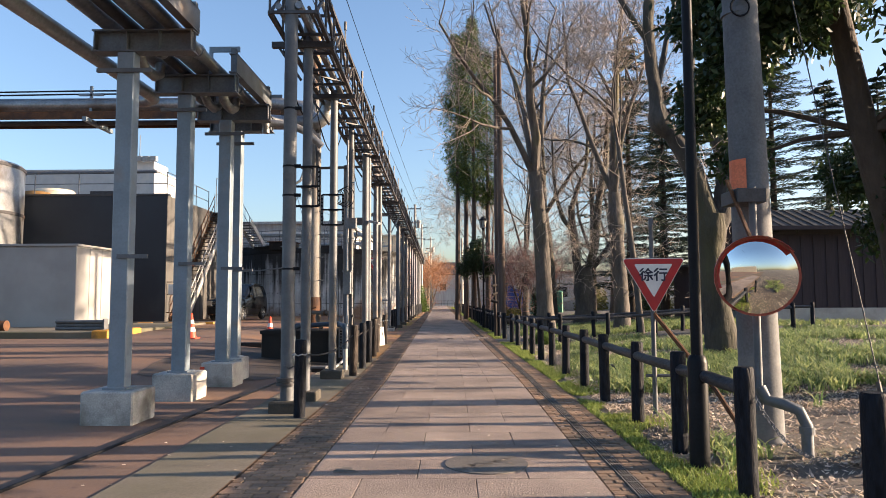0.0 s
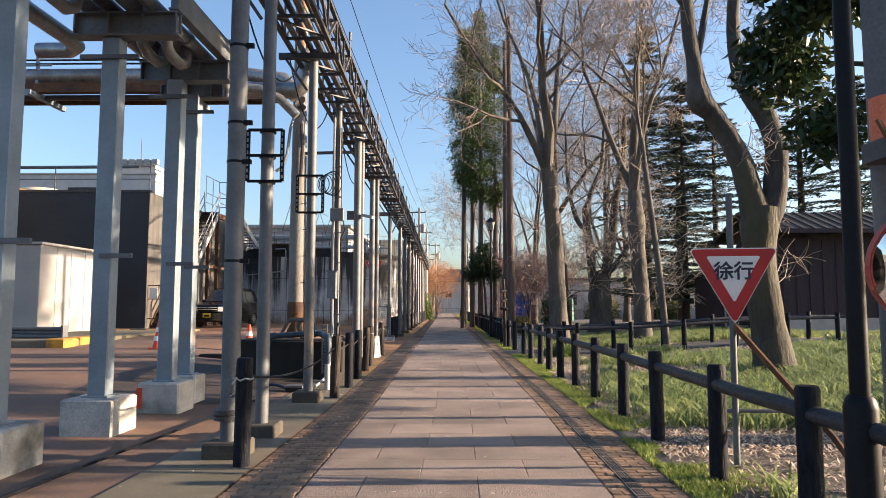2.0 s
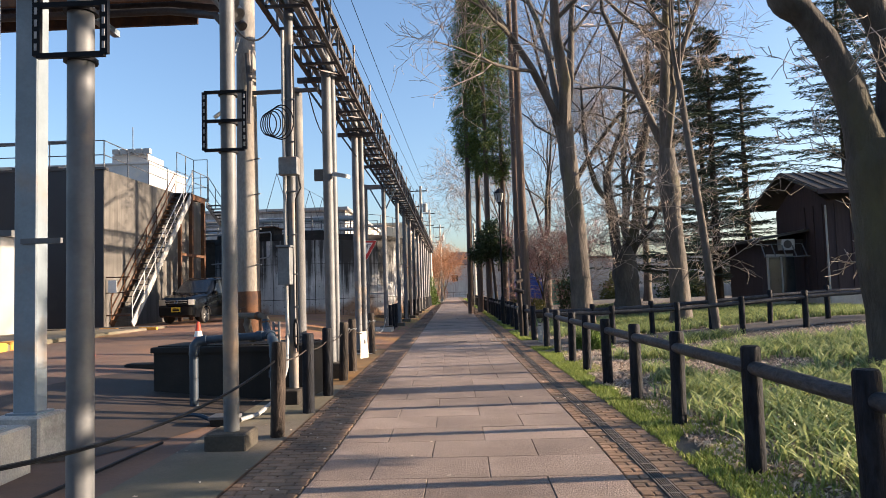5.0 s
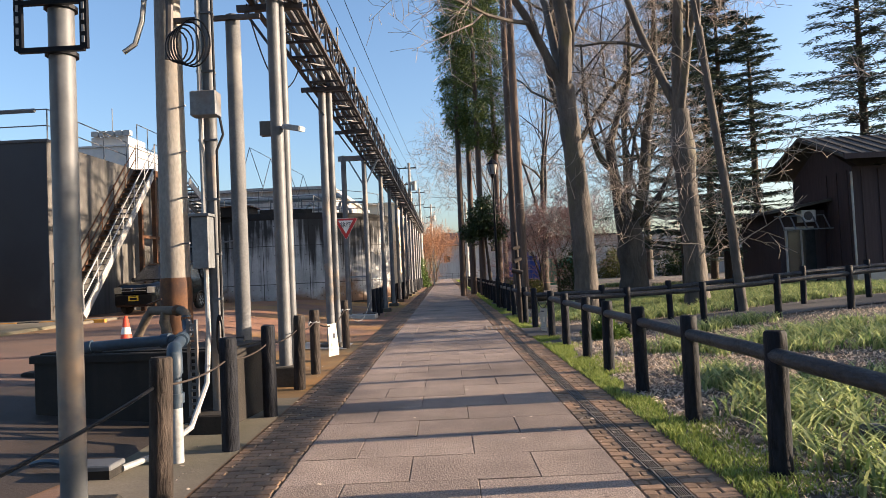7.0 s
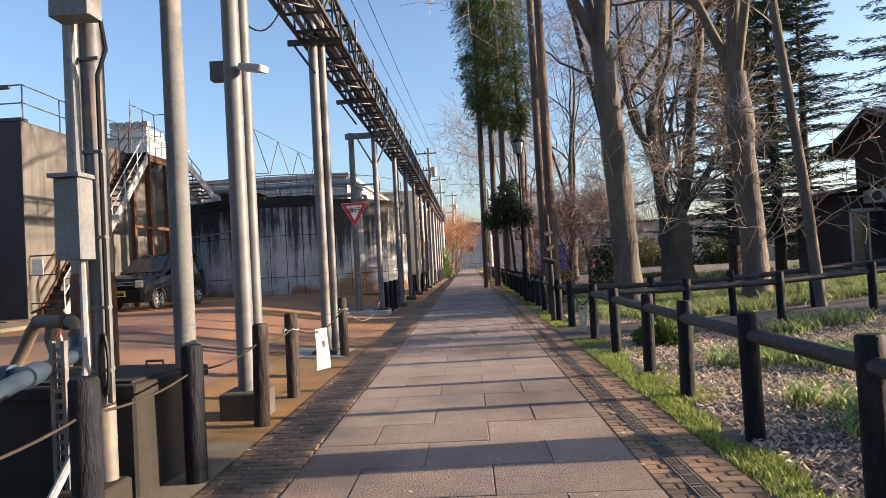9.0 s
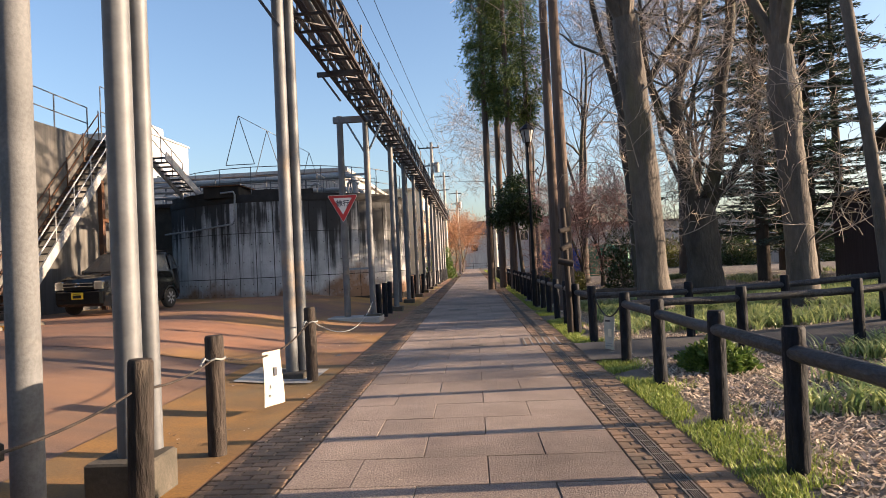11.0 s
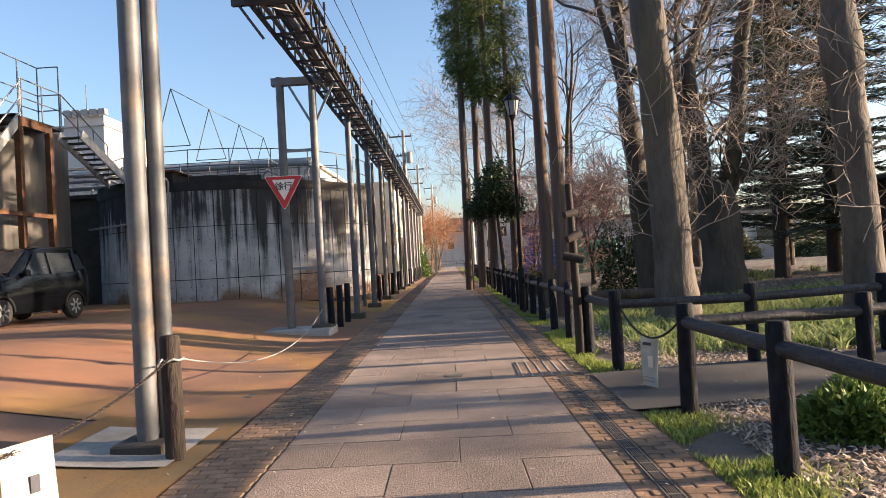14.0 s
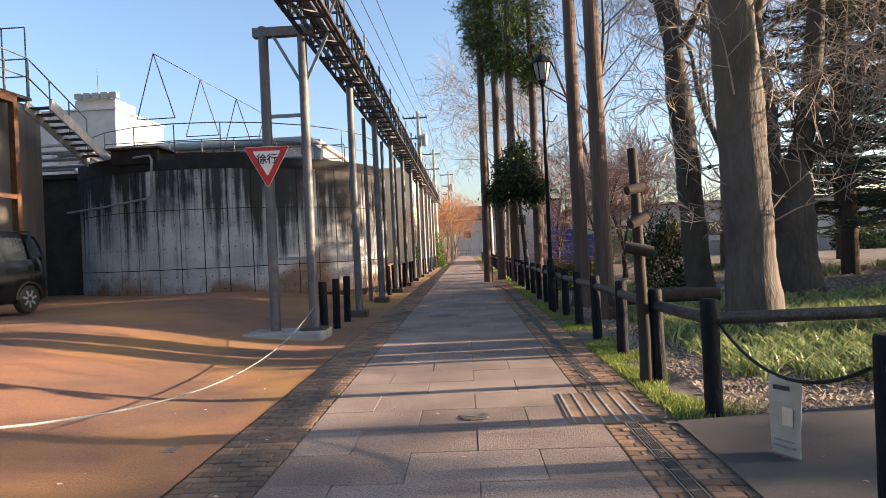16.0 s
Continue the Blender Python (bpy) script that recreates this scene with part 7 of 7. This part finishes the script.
# house details
for x0, x1 in ((12.3, 13.4),):
    hw = part("door_frame", Mesh().box(x0, x1, 35.94, 36.0, 0.5, 2.6), M_WALLG, hs, "grey glazed door frame")
    for k in range(2):
        part("pane", Mesh().box(x0 + 0.08 + 0.57 * k, x0 + 0.55 + 0.57 * k, 35.90, 35.94, 0.6, 2.5), M_GLASSD, hw)
for k in range(14):
    part("wall_batten", Mesh().box(14.2 + 0.6 * k, 14.25 + 0.6 * k, 33.965, 34.0, 1.0, 4.5), M_BROWNW, hs)
for k in range(3):
    part("wall_batten", Mesh().box(13.865, 13.9, 34.3 + 0.7 * k, 34.36 + 0.7 * k, 1.0, 4.5), M_BROWNW, hs)
aw = Mesh()
for k in range(5):
    aw.bar((11.8 + 0.42 * k, 34.9, 2.45), (11.95 + 0.42 * k, 35.6, 3.0), 0.04, 0.04)
aw.bar((11.75, 34.9, 2.45), (13.6, 34.9, 2.45), 0.04, 0.04)
aw.bar((11.75, 35.6, 3.0), (13.6, 35.6, 3.0), 0.04, 0.04)
part("awning_frame", aw, M_GALV, hs, "white folded awning frame")
hs.matrix_basis = Matrix.Translation((0.5, 0, 0)) @ hs.matrix_basis
part("downpipe", Mesh().rod((14.3, 33.9, 0.3), (14.3, 33.9, 4.4), 0.04, 8), M_PVC, hs)


# ---------------------------------------------------------------- planting and litter
def soft_mesh(name, verts, faces, mat, label, category):
    me = bpy.data.meshes.new(name)
    me.from_pydata(verts, [], faces)
    me.materials.append(mat)
    return tagged(new(name, me), label, category, kind="stuff")


def blades(name, places, rng, h0, h1, w, curl, mat, label, category, per=1, segs=2):
    vs, fs = [], []
    for x, y in places:
        z = gh(x, y) - 0.02
        for k in range(per):
            a = rng.uniform(0, 6.283)
            h = rng.uniform(h0, h1)
            ca, sa = math.cos(a), math.sin(a)
            n = len(vs)
            out = curl * rng.uniform(0.3, 1.2) * h
            bx, by = x + rng.uniform(-0.03, 0.03) * per ** 0.5, y + rng.uniform(-0.03, 0.03) * per ** 0.5
            for i in range(segs):
                f = i / segs
                o, zz, ww = out * f * f, h * (f - 0.35 * curl * f * f), w * (1 - 0.5 * f * f)
                vs.append((bx + ca * o - sa * ww, by + sa * o + ca * ww, z + zz))
                vs.append((bx + ca * o + sa * ww, by + sa * o - ca * ww, z + zz))
            vs.append((bx + ca * out, by + sa * out, z + h * (1 - 0.35 * curl)))
            for i in range(segs - 1):
                fs.append((n + 2 * i, n + 2 * i + 1, n + 2 * i + 3, n + 2 * i + 2))
            m = n + 2 * segs
            fs.append((m - 2, m - 1, m))
    return soft_mesh(name, vs, fs, mat, label, category)


rng = random.Random(77)
verge = []
while len(verge) < 42000:
    y = 3.0 + 45 * rng.random() ** 1.25
    u = 1.84 + abs(rng.gauss(0, 0.36))
    x = u + cx(y)
    if 23.85 < y < 26.1 or u > 3.0:
        continue
    if noise.noise((x * 1.5, y * 0.9, 4)) + 0.25 < (u - 1.9) * 0.6:
        continue
    verge.append((x, y))
blades("verge_grass", verge, rng, 0.03, 0.10, 0.005, 0.7, M_GRASS, "bright green grass and moss verge along the paving", "grass")
far_verge = [(1.86 + abs(rng.gauss(0, 0.3)) + cx(y), y) for y in [48 + 80 * rng.random() for _ in range(12000)]]
blades("verge_grass", far_verge, rng, 0.05, 0.14, 0.012, 0.7, M_GRASS, "green grass verge further along the lane", "grass")
moss = [(-1.9 - 0.5 * rng.random() + cx(y), y) for y in [33 + 30 * rng.random() for _ in range(5000)]]
blades("verge_grass", moss, rng, 0.02, 0.06, 0.008, 0.7, M_GRASS, "short grass at the foot of the bollards", "grass")

clumps = []
while len(clumps) < 5800:
    x, y = 2.5 + 17 * rng.betavariate(1.1, 1.9), rng.uniform(0, 48)
    yp = 23.95 + 0.17 * (x - 1.6)
    if yp - 0.3 < y < yp + 2.3:
        continue
    d = noise.noise((x * 0.35, y * 0.35, 9)) + 0.4 * noise.noise((x * 1.1, y * 1.1, 2))
    want = (-0.35 if y < 18.5 else -0.25 if x > 3.8 else 0.1) if (11.0 < y < 22 and x > (2.4 if y < 18.5 else 2.9)) else 0.3
    if 26.8 < y < 35 and x > 2.7:
        want = -0.35
    if y > 36 or (x < 2.9 and 16 < y < 26):
        want = 0.5
    if y < 9.5:
        want = 0.3
    if d < want:
        continue
    clumps.append((x, y))
blades("strap_leaf_plants", clumps, rng, 0.16, 0.40, 0.012, 0.95, M_STRAP, "clumps of arching green strap leaves in the litter", "plants", 12, 4)
litter_v, litter_f = [], []
for k in range(170000):
    y = -6 + 62 * rng.betavariate(1.6, 2.6)
    x = 2.1 + min(34.0, rng.expovariate(1 / 4.6))
    yp = 23.95 + 0.17 * (x - 1.6)
    if (yp < y < yp + 2.0 and rng.random() < 0.985) or (y < 9.5 and rng.random() < 0.65):
        continue
    z = gh(x, y) + 0.03 * noise.noise((x * 0.6, y * 0.6, 0)) - 0.02 + rng.uniform(0.004, 0.03)
    a, s = rng.uniform(0, 6.28), rng.uniform(0.011, 0.028)
    t1, t2 = rng.uniform(-1.0, 1.0), rng.uniform(-0.8, 0.8)
    n = len(litter_v)
    for q, rr in ((0, 1.7), (1.57, 0.5), (3.14, 1.4), (4.71, 0.45)):
        dx, dy = s * rr * math.cos(a + q), s * rr * math.sin(a + q)
        litter_v.append((x + dx, y + dy, z + (t1 * dx + t2 * dy)))
    litter_f.append((n, n + 1, n + 2, n + 3))
soft_mesh("leaf_litter", litter_v, litter_f, M_LITTER, "dry brown and pale leaf litter over the soil", "leaf litter")
dv, df = [], []
for k in range(700):
    y = 4 + 40 * rng.random() ** 1.3
    x = rng.choice((rng.uniform(1.2, 1.85), rng.uniform(-1.9, -1.3), rng.uniform(-1.2, 1.2), rng.uniform(-3, -1.9))) + cx(y)
    z = gh(x, y) + 0.012
    a, s = rng.uniform(0, 6.28), rng.uniform(0.008, 0.026)
    n = len(dv)
    for q in (0, 1.57, 3.14, 4.71):
        dv.append((x + s * math.cos(a + q), y + s * math.sin(a + q) * 0.7, z + rng.uniform(0, 0.012)))
    df.append((n, n + 1, n + 2, n + 3))
soft_mesh("scattered_leaves", dv, df, M_LITTER, "small dry leaves scattered over the paving", "leaves")

# ---------------------------------------------------------------- drains
gv = 1.0
gm = Mesh().box(-0.055, -0.043, 0, 0.995, -0.03, 0.004).box(0.043, 0.055, 0, 0.995, -0.03, 0.004).box(-0.043, 0.043, 0, 0.995, -0.03, -0.012)
for k in range(5):
    gm.box(-0.032 + 0.0135 * k + 0.003, -0.032 + 0.0135 * k + 0.0085, 0.0, 0.995, -0.03, 0.004)
for k in range(6):
    gm.box(-0.05, 0.05, 0.19 * k, 0.19 * k + 0.02, -0.03, 0.005)
gdata = gm.data("drain_grate", M_IRON)
for k in range(44):
    y = 2.0 + k * 1.0
    if 25.9 < y + 0.5 < 27.2:
        continue
    g2 = tagged(new("drain_grate", gdata), "narrow slotted iron drain grating in the brick edging", "drain grate", "drain grates")
    g2.matrix_basis = pose(1.46 + cx(y + 0.5), y, 0.0, 0, 0, 1.15 if y > 13 else 0)
bg = thing("drain_grate", (1.02, 26.55, 0), "paved drain cover with pale metal strips at the lane edge", "drain grate", "drain grates")
part("plate", Mesh().box(0.70, 1.36, 25.98, 27.14, -0.02, 0.006), M_BRICK, bg)
for k in range(6):
    part("strip", Mesh().box(0.735 + 0.118 * k, 0.755 + 0.118 * k, 26.0, 27.12, 0.0, 0.011), M_PAD, bg)

# ---------------------------------------------------------------- paving stones and bricks
ROW = 0.67
tile_cache = {}


def tile_data(w, d, t, name, mat, c):
    key = (round(w, 3), round(d, 3), name)
    if key not in tile_cache:
        tile_cache[key] = Mesh().box(-w / 2, w / 2, -d / 2, d / 2, -t, 0.0, c).data(name, mat)
    return tile_cache[key]


def lay(name, x, y, w, d, mat, t=0.03, c=0.004, tilt=0.1):
    ob = new(name, tile_data(w, d, t, name, mat, c))
    ob.parent = road
    ob.matrix_basis = pose(x, y, 0.0 + random.uniform(-0.0015, 0.0015), random.uniform(-tilt, tilt), random.uniform(-tilt, tilt), 1.15 if y > 13 else 0)
    return ob


BONDS = ([-1.235, -0.31, 0.63, 1.22], [-1.235, -0.77, 0.185, 1.22])
rest = Mesh()
for j in range(-38, 222):
    yc = 18.62 + ROW * (j - 0.5)
    bond = BONDS[j % 2]
    for a, b in zip(bond, bond[1:]):
        xc, w, d = (a + b) / 2 + cx(yc), b - a - 0.006, ROW - 0.006
        if j < 34:
            lay("paving_stone", xc, yc, w, d, M_TILE)
        else:
            rest.box(xc - w / 2, xc + w / 2, yc - d / 2, yc + d / 2, -0.03, random.uniform(-0.001, 0.002))
tagged(part("far_paving_stones", rest, M_TILE, road), kind="stuff")
bricks = Mesh()
near = 0
BW, BD = 0.196, 0.104
for j in range(-88, 1500):
    yc = 3.0 + BD * j
    if yc > 60 and j % 1:
        continue
    if yc > 90:
        break
    off = (j % 2) * BW / 2
    for side_u in (-1, 1):
        lo, hi = (-1.84, -1.24) if side_u < 0 else (1.225, 1.82)
        u = lo - off
        while u < hi - 0.02:
            a, b = max(u, lo), min(u + BW, hi)
            u += BW
            if side_u > 0 and yc < 46:
                if a < 1.402 < b or (1.402 <= a and b <= 1.518) or a < 1.518 < b:
                    if a < 1.402 and 1.402 - a > 0.03:
                        b = 1.402
                    elif b > 1.518 and b - 1.518 > 0.03:
                        a = 1.518
                    else:
                        continue
                if 25.95 < yc < 27.17 and a < 1.62:
                    continue
            w, d = b - a - 0.007, BD - 0.007
            if w < 0.02:
                continue
            xc = (a + b) / 2 + cx(yc)
            if 9.0 < yc < 14.0 and side_u < 0:
                lay("paving_brick", xc, yc, w, d, M_BRICK, 0.03, 0.008, 1.2)
            else:
                h = random.uniform(-0.006, 0.003)
                bricks.box(xc - w / 2, xc + w / 2, yc - d / 2, yc + d / 2, -0.03, h, 0.008 if yc < 34 else 0)
tagged(part("laid_bricks", bricks, M_BRICK, road), kind="stuff")
